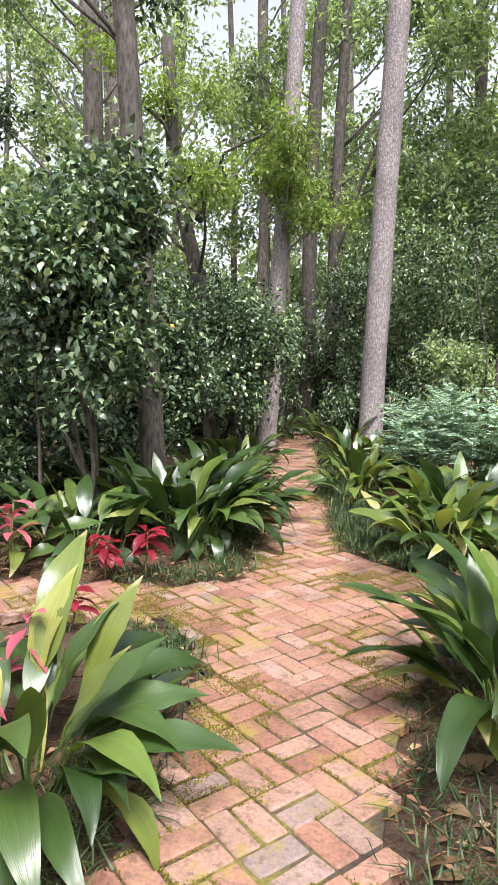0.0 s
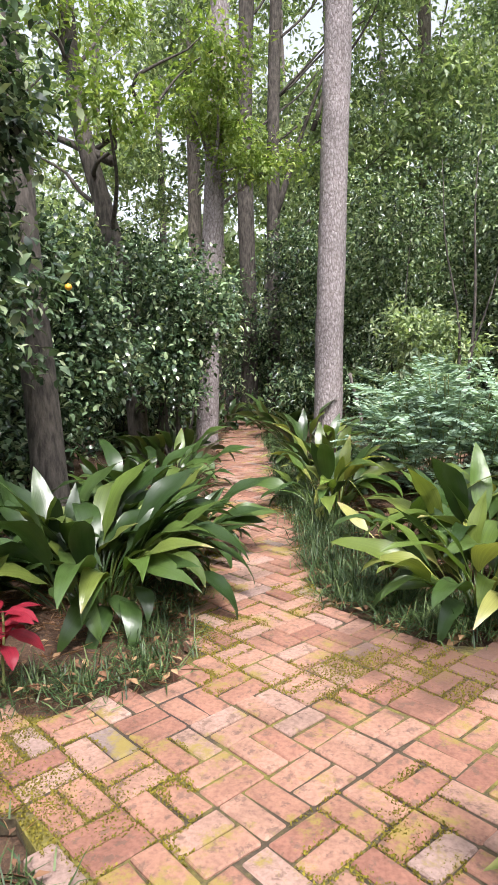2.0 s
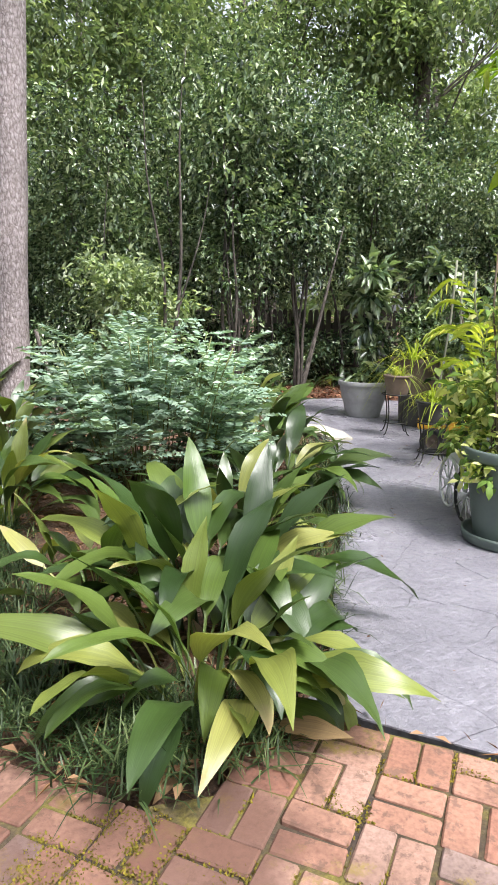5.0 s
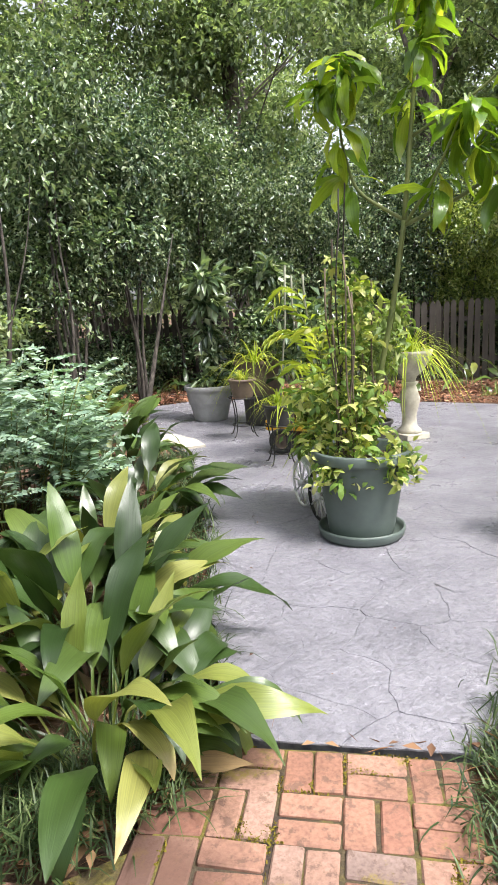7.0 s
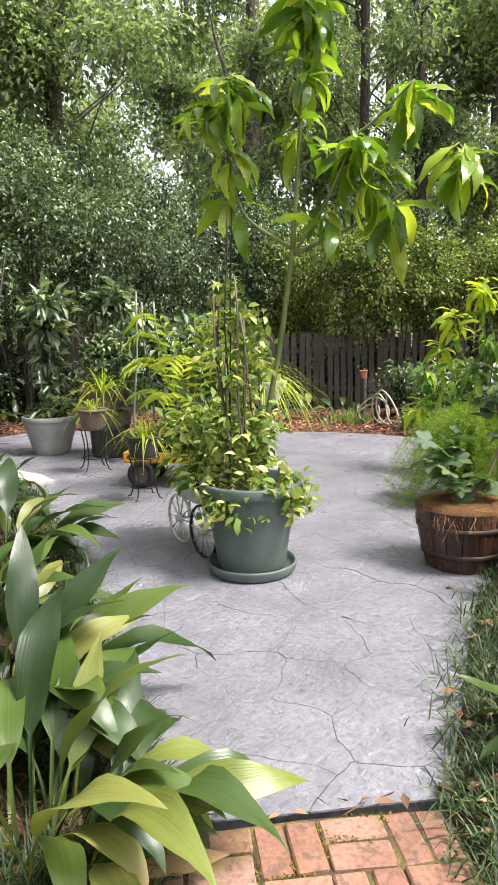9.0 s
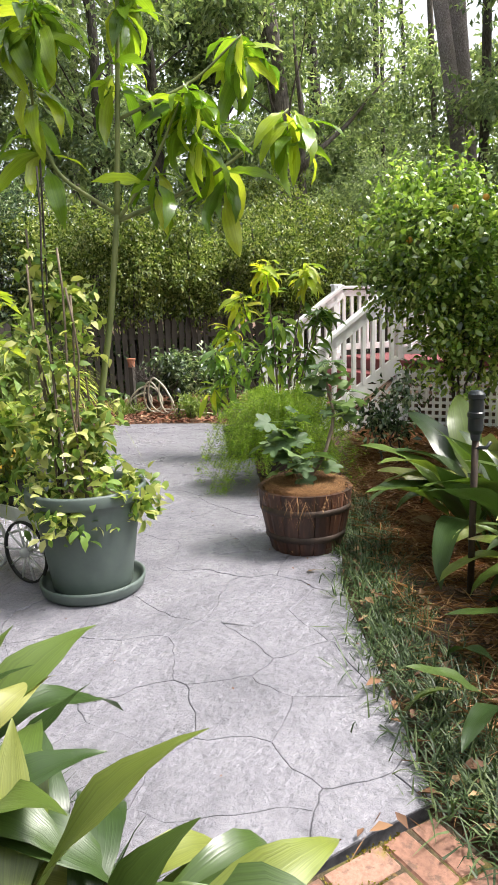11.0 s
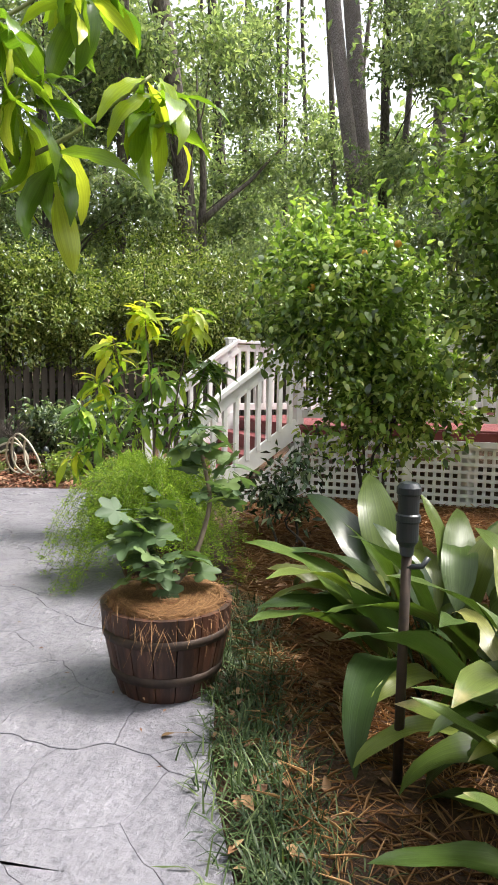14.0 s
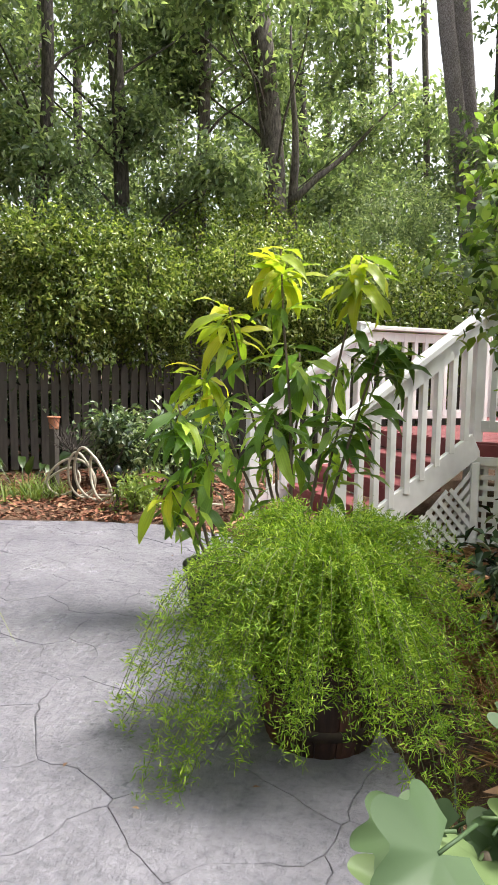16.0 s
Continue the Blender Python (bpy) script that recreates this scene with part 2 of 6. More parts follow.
grain_mat("roof_shingle", [(0.3, (0.16, 0.15, 0.15)), (0.7, (0.28, 0.27, 0.26))], 10, 0.9, None, 0.3, 0.01)
grain_mat("lamp_plastic", [(0.3, (0.012, 0.015, 0.018)), (0.7, (0.025, 0.032, 0.04))], 10, 0.35, None, 0.1, 0.002)
grain_mat("orange_fruit", [(0.3, (0.7, 0.3, 0.02)), (0.7, (0.8, 0.42, 0.04))], 10, 0.5, None, 0.1, 0.002)

# pine bark: lilac-grey plates with dark furrows
m = MATS["bark_pine"]
n, l, b = m.node_tree.nodes, m.node_tree.links, m.node_tree.nodes["Principled BSDF"]
tc = n.new("ShaderNodeTexCoord")
mp = n.new("ShaderNodeMapping")
mp.inputs["Scale"].default_value = (1, 1, 0.42)
l.new(tc.outputs["Object"], mp.inputs[0])
wob = noise_node(n, l, 9, 3)
bend_v = n.new("ShaderNodeVectorMath")
bend_v.operation = "MULTIPLY_ADD"
bend_v.inputs[1].default_value = (0.05, 0.05, 0.05)
l.new(wob.outputs["Color"], bend_v.inputs[0])
l.new(mp.outputs[0], bend_v.inputs[2])
vo = n.new("ShaderNodeTexVoronoi")
vo.feature = "DISTANCE_TO_EDGE"
vo.inputs["Scale"].default_value = 24
l.new(bend_v.outputs[0], vo.inputs["Vector"])
fur = ramp(n, [(0.0, (0.62, 0.58, 0.56)), (0.12, (0.95, 0.94, 0.94)), (0.35, (1.08, 1.07, 1.08))])
l.new(vo.outputs["Distance"], fur.inputs[0])
l.new(mix(n, l, 1.0, b.inputs["Base Color"].links[0].from_socket, fur.outputs[0], "MULTIPLY"), b.inputs["Base Color"])
bump(n, l, b, vo.outputs["Distance"], 0.6, 0.03)

# every stave its own brown
m = MATS["barrel_wood"]
n, l, b = m.node_tree.nodes, m.node_tree.links, m.node_tree.nodes["Principled BSDF"]
stave_tone = ramp(n, [(0.0, (0.45, 0.45, 0.5)), (0.55, (1.0, 0.95, 0.9)), (1.0, (2.1, 1.8, 1.6))])
l.new(n.new("ShaderNodeObjectInfo").outputs["Random"], stave_tone.inputs[0])
l.new(mix(n, l, 1.0, b.inputs["Base Color"].links[0].from_socket, stave_tone.outputs[0], "MULTIPLY"), b.inputs["Base Color"])

# brick: salmon red, every brick its own shade, moss and dirt creeping over in patches
m, n, l, b = nodes_of("brick")
oi = n.new("ShaderNodeObjectInfo").outputs["Random"]
gi = n.new("ShaderNodeNewGeometry").outputs["Random Per Island"]
ad = n.new("ShaderNodeMath")
ad.operation = "ADD"
l.new(oi, ad.inputs[0])
l.new(gi, ad.inputs[1])
fr = n.new("ShaderNodeMath")
fr.operation = "FRACT"
l.new(ad.outputs[0], fr.inputs[0])
shade = ramp(n, [(0.0, (0.215, 0.098, 0.070)), (0.35, (0.275, 0.142, 0.100)), (0.75, (0.305, 0.175, 0.130)), (0.93, (0.295, 0.195, 0.162)), (1.0, (0.185, 0.142, 0.136))])
l.new(fr.outputs[0], shade.inputs[0])
g1 = world_noise(n, l, 60, 6)
gr = ramp(n, [(0.3, (0.7, 0.66, 0.64)), (0.6, (1.1, 1.08, 1.06))])
l.new(g1.outputs[0], gr.inputs[0])
c = mix(n, l, 1.0, shade.outputs[0], gr.outputs[0], "MULTIPLY")
dn = world_noise(n, l, 20, 6, rough=0.7)
dr = ramp(n, [(0.545, (0, 0, 0)), (0.61, (1, 1, 1))])
l.new(dn.outputs[0], dr.inputs[0])
c = mix(n, l, mix(n, l, 1.0, dr.outputs[0], (0.7, 0.7, 0.7), "MULTIPLY"), c, (0.115, 0.07, 0.05))
w1 = world_noise(n, l, 3.2, 5)
w2 = ramp(n, [(0.35, (0.72, 0.7, 0.68)), (0.6, (1.1, 1.1, 1.1))])
l.new(w1.outputs[0], w2.inputs[0])
c = mix(n, l, 1.0, c, w2.outputs[0], "MULTIPLY")
m1 = world_noise(n, l, 2.6, 9, rough=0.78)
mr = ramp(n, [(0.54, (0, 0, 0)), (0.6, (1, 1, 1))])
l.new(m1.outputs[0], mr.inputs[0])
c = mix(n, l, mix(n, l, 1.0, mr.outputs[0], (0.85, 0.85, 0.85), "MULTIPLY"), c, (0.22, 0.165, 0.035))
# a darker red-brown patch on the bricks round the bed's front, ragged by noise
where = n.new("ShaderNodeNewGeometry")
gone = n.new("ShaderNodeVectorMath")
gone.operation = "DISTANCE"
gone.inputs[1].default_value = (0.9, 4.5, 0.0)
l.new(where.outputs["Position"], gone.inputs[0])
bed_reach = n.new("ShaderNodeMath")
bed_reach.operation = "MULTIPLY_ADD"
bed_reach.inputs[1].default_value = 0.9
l.new(w1.outputs[0], bed_reach.inputs[0])
l.new(gone.outputs["Value"], bed_reach.inputs[2])
bed_mask = ramp(n, [(0.7, (0.8, 0.8, 0.8)), (1.0, (0, 0, 0))])
l.new(bed_reach.outputs[0], bed_mask.inputs[0])
c = mix(n, l, bed_mask.outputs[0], c, (0.095, 0.045, 0.032))
l.new(c, b.inputs["Base Color"])
b.inputs["Roughness"].default_value = 0.75
bump(n, l, b, g1.outputs[0], 0.5, 0.006)

# joints of the brickwork: sand, dirt and moss
m, n, l, b = nodes_of("joint_moss")
t = world_noise(n, l, 2.2, 8, rough=0.7)
r = ramp(n, [(0.38, (0.045, 0.031, 0.024)), (0.49, (0.075, 0.055, 0.028)), (0.57, (0.140, 0.118, 0.026)), (0.7, (0.20, 0.170, 0.028))])
l.new(t.outputs[0], r.inputs[0])
f = world_noise(n, l, 70, 4)
fr = ramp(n, [(0.3, (0.55, 0.55, 0.55)), (0.7, (1.2, 1.2, 1.2))])
l.new(f.outputs[0], fr.inputs[0])
l.new(mix(n, l, 1.0, r.outputs[0], fr.outputs[0], "MULTIPLY"), b.inputs["Base Color"])
b.inputs["Roughness"].default_value = 0.95
bump(n, l, b, f.outputs[0], 0.8, 0.01)

# stamped concrete: bluish grey, mottled, lightly sealed
m, n, l, b = nodes_of("stamped_concrete")
t = world_noise(n, l, 1.6, 8, rough=0.65)
r = ramp(n, [(0.3, (0.150, 0.146, 0.165)), (0.5, (0.215, 0.208, 0.232)), (0.7, (0.285, 0.276, 0.303))])
l.new(t.outputs[0], r.inputs[0])
f = world_noise(n, l, 30, 8, rough=0.72)
fr = ramp(n, [(0.34, (0.62, 0.62, 0.65)), (0.47, (0.95, 0.945, 0.975)), (0.66, (1.16, 1.15, 1.18))])
l.new(f.outputs[0], fr.inputs[0])
l.new(mix(n, l, 1.0, r.outputs[0], fr.outputs[0], "MULTIPLY"), b.inputs["Base Color"])
rr = ramp(n, [(0.35, (0.46, 0.46, 0.46)), (0.65, (0.24, 0.24, 0.24))])
l.new(t.outputs[0], rr.inputs[0])
l.new(rr.outputs[0], b.inputs["Roughness"])
w = world_noise(n, l, 7, 5, rough=0.6)
hs = n.new("ShaderNodeMath")
hs.operation = "MULTIPLY_ADD"
hs.inputs[1].default_value = 2.6
l.new(w.outputs[0], hs.inputs[0])
l.new(f.outputs[0], hs.inputs[2])
bump(n, l, b, hs.outputs[0], 0.8, 0.016)
grain_mat("concrete_joint", [(0.3, (0.09, 0.088, 0.098)), (0.6, (0.19, 0.186, 0.2))], 25, 0.9, None, 0.4, 0.005)

# ground: dark leaf mould and pine straw
m, n, l, b = nodes_of("leaf_mould")
t = world_noise(n, l, 0.8, 6)
r = ramp(n, [(0.3, (0.06, 0.035, 0.022)), (0.5, (0.13, 0.07, 0.04)), (0.7, (0.2, 0.115, 0.065))])
l.new(t.outputs[0], r.inputs[0])
f = world_noise(n, l, 55, 6, rough=0.7)
fr = ramp(n, [(0.3, (0.35, 0.35, 0.35)), (0.55, (1, 1, 1)), (0.75, (1.7, 1.6, 1.5))])
l.new(f.outputs[0], fr.inputs[0])
l.new(mix(n, l, 1.0, r.outputs[0], fr.outputs[0], "MULTIPLY"), b.inputs["Base Color"])
b.inputs["Roughness"].default_value = 0.95
bump(n, l, b, f.outputs[0], 1.0, 0.03)

# ---- mesh helpers ----
rng = np.random.default_rng(7)


class Geo:
    """Collects triangles and quads of one mesh."""

    def __init__(self):
        self.v, self.f, self.count, self.uv = [], [], 0, []

    def add(self, v, f, uv=None):
        v, f = np.asarray(v, float), np.asarray(f, int)
        if f.shape[1] == 4:
            f = np.concatenate([f[:, [0, 1, 2]], f[:, [0, 2, 3]]])
        self.v.append(v)
        self.f.append(f + self.count)
        self.uv.append(np.zeros((len(v), 2)) if uv is None else uv)
        self.count += len(v)
        return self

    def mesh(self, name, material, smooth=True):
        v, f, uv = np.concatenate(self.v), np.concatenate(self.f), np.concatenate(self.uv)
        me = bpy.data.meshes.new(name)
        me.vertices.add(len(v))
        me.vertices.foreach_set("co", v.astype(np.float32).ravel())
        me.loops.add(f.size)
        me.loops.foreach_set("vertex_index", f.astype(np.int32).ravel())
        me.polygons.add(len(f))
        me.polygons.foreach_set("loop_start", np.arange(0, f.size, 3, dtype=np.int32))
        me.update(calc_edges=True)
        me.uv_layers.new(name="UVMap").data.foreach_set("uv", uv[f.ravel()].astype(np.float32).ravel())
        me.polygons.foreach_set("use_smooth", np.full(len(f), smooth))
        me.materials.append(MATS[material])
        return me


def thing(name, x, y, z=0.0, label="", category="", group="", kind="", rz=0.0):
    ob = new(name)
    ob.matrix_basis = pose(x, y, z, 0, 0, rz)
    ob.empty_display_size = 0.1
    return tagged(ob, label, category, group, kind)


def part(name, geo, material, parent=None, label="", smooth=True):
    """Links a Geo, bmesh or mesh as one object under a thing or part; its coordinates are the parent's."""
    if isinstance(geo, Geo):
        me = geo.mesh(name, material, smooth)
    elif isinstance(geo, bmesh.types.BMesh):
        me = bpy.data.meshes.new(name)
        geo.to_mesh(me)
        geo.free()
        me.materials.append(MATS[material])
        if smooth:
            me.polygons.foreach_set("use_smooth", [True] * len(me.polygons))
    else:
        me = geo
    ob = new(name, me)
    ob.parent = parent
    if label:
        ob["label"] = label
    return ob


def unit(a):
    return a / np.maximum(np.linalg.norm(a, axis=-1, keepdims=True), 1e-9)


def tube(points, radii, n=8, lump=0.0, scale=3.0):
    """A tapering pipe along points, closed at the ends."""
    p = np.asarray(points, float)
    r = np.broadcast_to(np.asarray(radii, float), (len(p),))
    d = unit(np.gradient(p, axis=0))
    side = unit(np.cross(d, np.where(np.abs(d[:, 2:3]) > 0.95, [[1.0, 0, 0]], [[0, 0, 1.0]])))
    for i in range(1, len(p)):
        s = side[i - 1] - d[i] * (side[i - 1] @ d[i])
        side[i] = s / max(np.linalg.norm(s), 1e-9)
    up = np.cross(d, side)
    a = np.linspace(0, 2 * np.pi, n, endpoint=False)
    rad = r[:, None] * np.ones(n)
    if lump:
        for i in range(len(p)):
            for j in range(n):
                rad[i, j] *= 1 + lump * noise.noise(Vector((math.cos(a[j]) * 2.2, math.sin(a[j]) * 2.2, p[i][2] * scale)))
    v = p[:, None] + rad[..., None] * (np.cos(a)[None, :, None] * side[:, None] + np.sin(a)[None, :, None] * up[:, None])
    k = len(p)
    idx = np.arange(k * n).reshape(k, n)
    q = np.stack([idx[:-1], np.roll(idx, -1, 1)[:-1], np.roll(idx, -1, 1)[1:], idx[1:]], -1).reshape(-1, 4)
    f = np.concatenate([q[:, [0, 1, 2]], q[:, [0, 2, 3]]])
    caps = [[idx[0, 0], idx[0, j + 1], idx[0, j]] for j in range(1, n - 1)] + [[idx[-1, 0], idx[-1, j], idx[-1, j + 1]] for j in range(1, n - 1)]
    return v.reshape(-1, 3), np.concatenate([f, np.array(caps)])


def lathe(profile, n=36, z=0.0):
    """Turns (radius, height) pairs round the z axis."""
    a = np.linspace(0, 2 * np.pi, n, endpoint=False)
    pr = np.array(profile, float)
    v = np.stack([pr[:, 0:1] * np.cos(a), pr[:, 0:1] * np.sin(a), np.repeat(pr[:, 1:2] + z, n, 1)], -1)
    idx = np.arange(len(pr) * n).reshape(len(pr), n)
    q = np.stack([idx[:-1], np.roll(idx, -1, 1)[:-1], np.roll(idx, -1, 1)[1:], idx[1:]], -1).reshape(-1, 4)
    return v.reshape(-1, 3), q


def board(bm, a, b, w, t, bevel=0.004, up=(0, 0, 1)):
    """A bevelled board from a to b, w wide across, t thick along up."""
    a, b = Vector(a), Vector(b)
    d = (b - a).normalized()
    u = Vector(up)
    s = d.cross(u).normalized()
    u = s.cross(d)
    m = Matrix((( *(s * w), ), (*(d * (b - a).length),), (*(u * t),))).transposed().to_4x4()
    m.translation = (a + b) / 2
    made = bmesh.ops.create_cube(bm, size=1.0, matrix=m)["verts"]
    if bevel:
        es = list({e for v in made for e in v.link_edges})
        bmesh.ops.bevel(bm, geom=es, offset=bevel, segments=1, affect="EDGES")
    return bm


def simple_leaves(p, d, u, length, width, fold=0.25, droop=0.15):
    """Small leaves, folded along the rib: two triangles each."""
    s = unit(np.cross(d, u))
    nn = np.cross(s, d)
    length, width = np.broadcast_to(length, len(p))[:, None], np.broadcast_to(width, len(p))[:, None]
    mid = p + 0.5 * length * d + fold * width * nn
    v = np.stack([p, mid - 0.5 * width * s, p + length * d - droop * length * nn, mid + 0.5 * width * s], 1).reshape(-1, 3)
    i = np.arange(len(p))[:, None] * 4
    return v, np.concatenate([i + [0, 2, 1], i + [0, 3, 2]])


def oval_leaves(p, d, u, length, width, droop=0.15):
    """Small oval leaves that curl down at the tip: four triangles each."""
    s = unit(np.cross(d, u))
    nn = np.cross(s, d)
    length, width = np.broadcast_to(length, len(p))[:, None], np.broadcast_to(width, len(p))[:, None]
    a, b = p + 0.3 * length * d + 0.06 * length * nn, p + 0.66 * length * d + 0.05 * length * nn
    v = np.stack([p, a - 0.48 * width * s, a + 0.48 * width * s, b - 0.42 * width * s, b + 0.42 * width * s, p + length * d - droop * length * nn], 1).reshape(-1, 3)
    i = np.arange(len(p))[:, None] * 6
    return v, np.concatenate([i + [0, 2, 1], i + [1, 2, 4], i + [1, 4, 3], i + [3, 4, 5]])


def blades(p, d, length, width, droop, seg=3):
    """Grass: thin curved strips that end in a point."""
    k = len(p)
    s = unit(np.cross(d, np.array([0, 0, 1.0])) + 1e-6)
    t = np.linspace(0, 1, seg + 1)
    length, width, droop = (np.broadcast_to(x, k) for x in (length, width, droop))
    line = p[:, None] + (length[:, None] * t)[..., None] * d[:, None]
    line[..., 2] -= droop[:, None] * length[:, None] * t**2
    w = (width[:, None] * (1 - t[None] ** 2) / 2 + 0.0004)[..., None] * s[:, None]
    v = np.stack([line - w, line + w], 2).reshape(-1, 3)
    base = np.arange(k)[:, None, None] * (seg + 1) * 2 + np.arange(seg)[None, :, None] * 2
    return v, (base + np.array([0, 1, 3, 2])).reshape(-1, 4)


def long_leaf(length, width, bend, petiole=0.25, fold=0.12, seg=9, wave=0.0, twist=0.0):
    """One large leaf along +x from the origin, arching down, with a narrow stalk."""
    t = np.linspace(0, 1, seg + 1)
    b = np.clip((t - petiole) / (1 - petiole), 0, 1)
    w = width / 2 * np.sin(np.pi * b**0.78) ** 0.85
    w = np.maximum(w, np.where(t <= petiole, 0.006, 0.0015))
    ang = -bend * t**1.6
    x = np.cumsum(np.r_[0, np.cos(ang[1:])]) * length / seg
    z = np.cumsum(np.r_[0, np.sin(ang[1:])]) * length / seg
    cols = []
    for u in (-1, -0.5, 0, 0.5, 1):
        tw = twist * t
        lift = fold * abs(u) * w + wave * w * np.sin(t * 17 + u * 2) * abs(u)
        cols.append(np.stack([x - np.sin(ang) * lift, u * w * np.cos(tw), z + np.cos(ang) * lift + u * w * np.sin(tw)], -1))
    v = np.stack(cols, 1)
    idx = np.arange((seg + 1) * 5).reshape(seg + 1, 5)
    q = np.stack([idx[:-1, :-1], idx[1:, :-1], idx[1:, 1:], idx[:-1, 1:]], -1).reshape(-1, 4)
    uv = np.stack([np.tile(np.linspace(0, 1, 5), seg + 1), np.repeat(t, 5)], -1)
    return v.reshape(-1, 3), q, uv


def random_dirs(k, zmin=-1.0):
    z = rng.uniform(zmin, 1, k)
    a = rng.uniform(0, 2 * np.pi, k)
    r = np.sqrt(1 - z * z)
    return np.stack([r * np.cos(a), r * np.sin(a), z], -1)


def crown_leaves(geo, centre, radii, twigs, per, size, aspect=0.45, hollow=0.5, droop=0.15, clump=0.16, zmin=-0.8, oval=False):
    """Leaves on many short twigs in an uneven ellipsoid."""
    k = random_dirs(twigs, zmin)
    lump = np.array([0.78 + 0.38 * noise.noise(Vector(q * 1.8) + Vector((centre[0] * 3, centre[1] * 3, 0))) for q in k])
    r = (hollow + (1 - hollow) * rng.random(twigs) ** 0.6) * lump * rng.uniform(0.85, 1.12, twigs)
    tc = np.asarray(centre) + k * r[:, None] * np.asarray(radii)
    td = unit(k * [1, 1, 0.6] + rng.normal(0, 0.55, (twigs, 3)))
    s = rng.uniform(-1, 1, (twigs, per))
    p = tc[:, None] + td[:, None] * (s * clump * 1.6)[..., None] + rng.normal(0, clump * 0.35, (twigs, per, 3))
    d = unit(td[:, None] * 0.6 + rng.normal(0, 0.7, (twigs, per, 3)) + [0, 0, -0.15])
    u = unit(np.array([0, 0, 1.0]) + rng.normal(0, 0.4, (twigs, per, 3)))
    p, d, u = (x.reshape(-1, 3) for x in (p, d, u))
    ln = size * rng.uniform(0.65, 1.3, len(p))
    geo.add(*(oval_leaves if oval else simple_leaves)(p, d, u, ln, ln * aspect, droop=droop))


def bent(a, b, seg, wob):
    a, b = np.asarray(a, float), np.asarray(b, float)
    t = np.linspace(0, 1, seg + 1)[:, None]
    f, ph, am = rng.uniform(1.5, 4.5, 3), rng.uniform(0, 6.28, 3), rng.normal(0, wob, 3) * [1, 1, 0.1]
    return a + (b - a) * t + am * np.sin(t * f * 2 + ph) * np.sin(np.pi * t)


def spot_in(poly, x, y):
    """Whether the points lie inside the polygon."""
    x, y = np.asarray(x, float), np.asarray(y, float)
    hit = np.zeros(x.shape, bool)
    for (x0, y0), (x1, y1) in zip(poly, poly[1:] + poly[:1]):
        if y0 != y1:
            hit ^= ((y0 > y) != (y1 > y)) & (x < (x1 - x0) * (y - y0) / (y1 - y0) + x0)
    return hit


# ---- plan ----
PATIO = [(1.45, 5.02), (1.64, 5.2), (1.8, 5.75), (2.25, 6.79), (2.69, 8.14), (3.2, 9.7), (3.1, 11.1), (3.5, 13.2), (4.6, 13.45), (5.6, 13.0), (6.7, 11.8), (7.55, 10.6), (8.05, 9.9),
         (8.35, 9.2), (8.52, 8.5), (8.4, 7.8), (7.5, 7.0), (6.3, 6.35), (5.3, 5.78), (4.4, 5.38), (3.8, 5.19), (3.2, 4.92), (2.6, 4.62), (2.25, 4.45)]
PATH_AREA = [(0.3, -2.5), (0.27, 1.0), (0.24, 1.46), (0.22, 1.75), (0.12, 2.22), (0.04, 2.65), (-0.16, 2.96), (-0.43, 3.18), (-0.75, 3.12), (-2.6, 2.6), (-2.7, 3.3), (-1.1, 3.66), (-0.55, 3.72),
             (-0.22, 4.09), (-0.3, 4.56), (-0.4, 4.94), (-0.82, 6.6), (-1.05, 7.5), (-1.55, 9.4), (-2.25, 12.5), (-3.0, 16.5), (-2.45, 16.5), (-1.66, 13.1), (-0.78, 9.6), (-0.45, 7.6),
             (-0.12, 6.77), (0.08, 5.82), (0.21, 5.28), (0.35, 4.97), (0.57, 4.78), (0.79, 4.62), (1.09, 4.63), (1.24, 4.7), (1.43, 4.97), (1.84, 4.7), (2.2, 4.42), (1.95, 4.1), (1.7, 3.75),
             (1.3, 3.55), (1.05, 3.3), (1.0, 2.9), (0.99, 2.2), (1.0, 1.6), (1.08, 1.0), (1.5, -2.5)]

# ---- ground ----
near = np.linspace(-9, 17, 170)
far = np.array([20, 25, 32, 42, 60, 100, 200, 500, 1500.0])
axis_x = np.concatenate([-9 - (far - 17)[::-1], near, far])
axis_y = np.concatenate([-9 - (far - 17)[::-1], near + 2, far + 2])
gx, gy = np.meshgrid(axis_x, axis_y, indexing="ij")
gz = 0.005 + 0.03 * np.sin(gx * 2.1 + 0.4) * np.sin(gy * 1.7) + rng.normal(0, 0.008, gx.shape)
hard = spot_in(PATIO, gx, gy) | spot_in(PATH_AREA, gx, gy)
soft = hard.copy()
for sh in ((1, 0), (-1, 0), (0, 1), (0, -1), (1, 1), (-1, -1), (1, -1), (-1, 1)):
    soft |= np.roll(hard, sh, (0, 1))
gz = np.where(hard | soft, -0.07, gz)
idx = np.arange(gx.size).reshape(gx.shape)
quads = np.stack([idx[:-1, :-1], idx[1:, :-1], idx[1:, 1:], idx[:-1, 1:]], -1).reshape(-1, 4)
ground = part("ground", Geo().add(np.stack([gx, gy, gz], -1).reshape(-1, 3), quads), "leaf_mould")
tagged(ground, "dark woodland ground of leaf mould and pine straw", "ground", kind="structure")


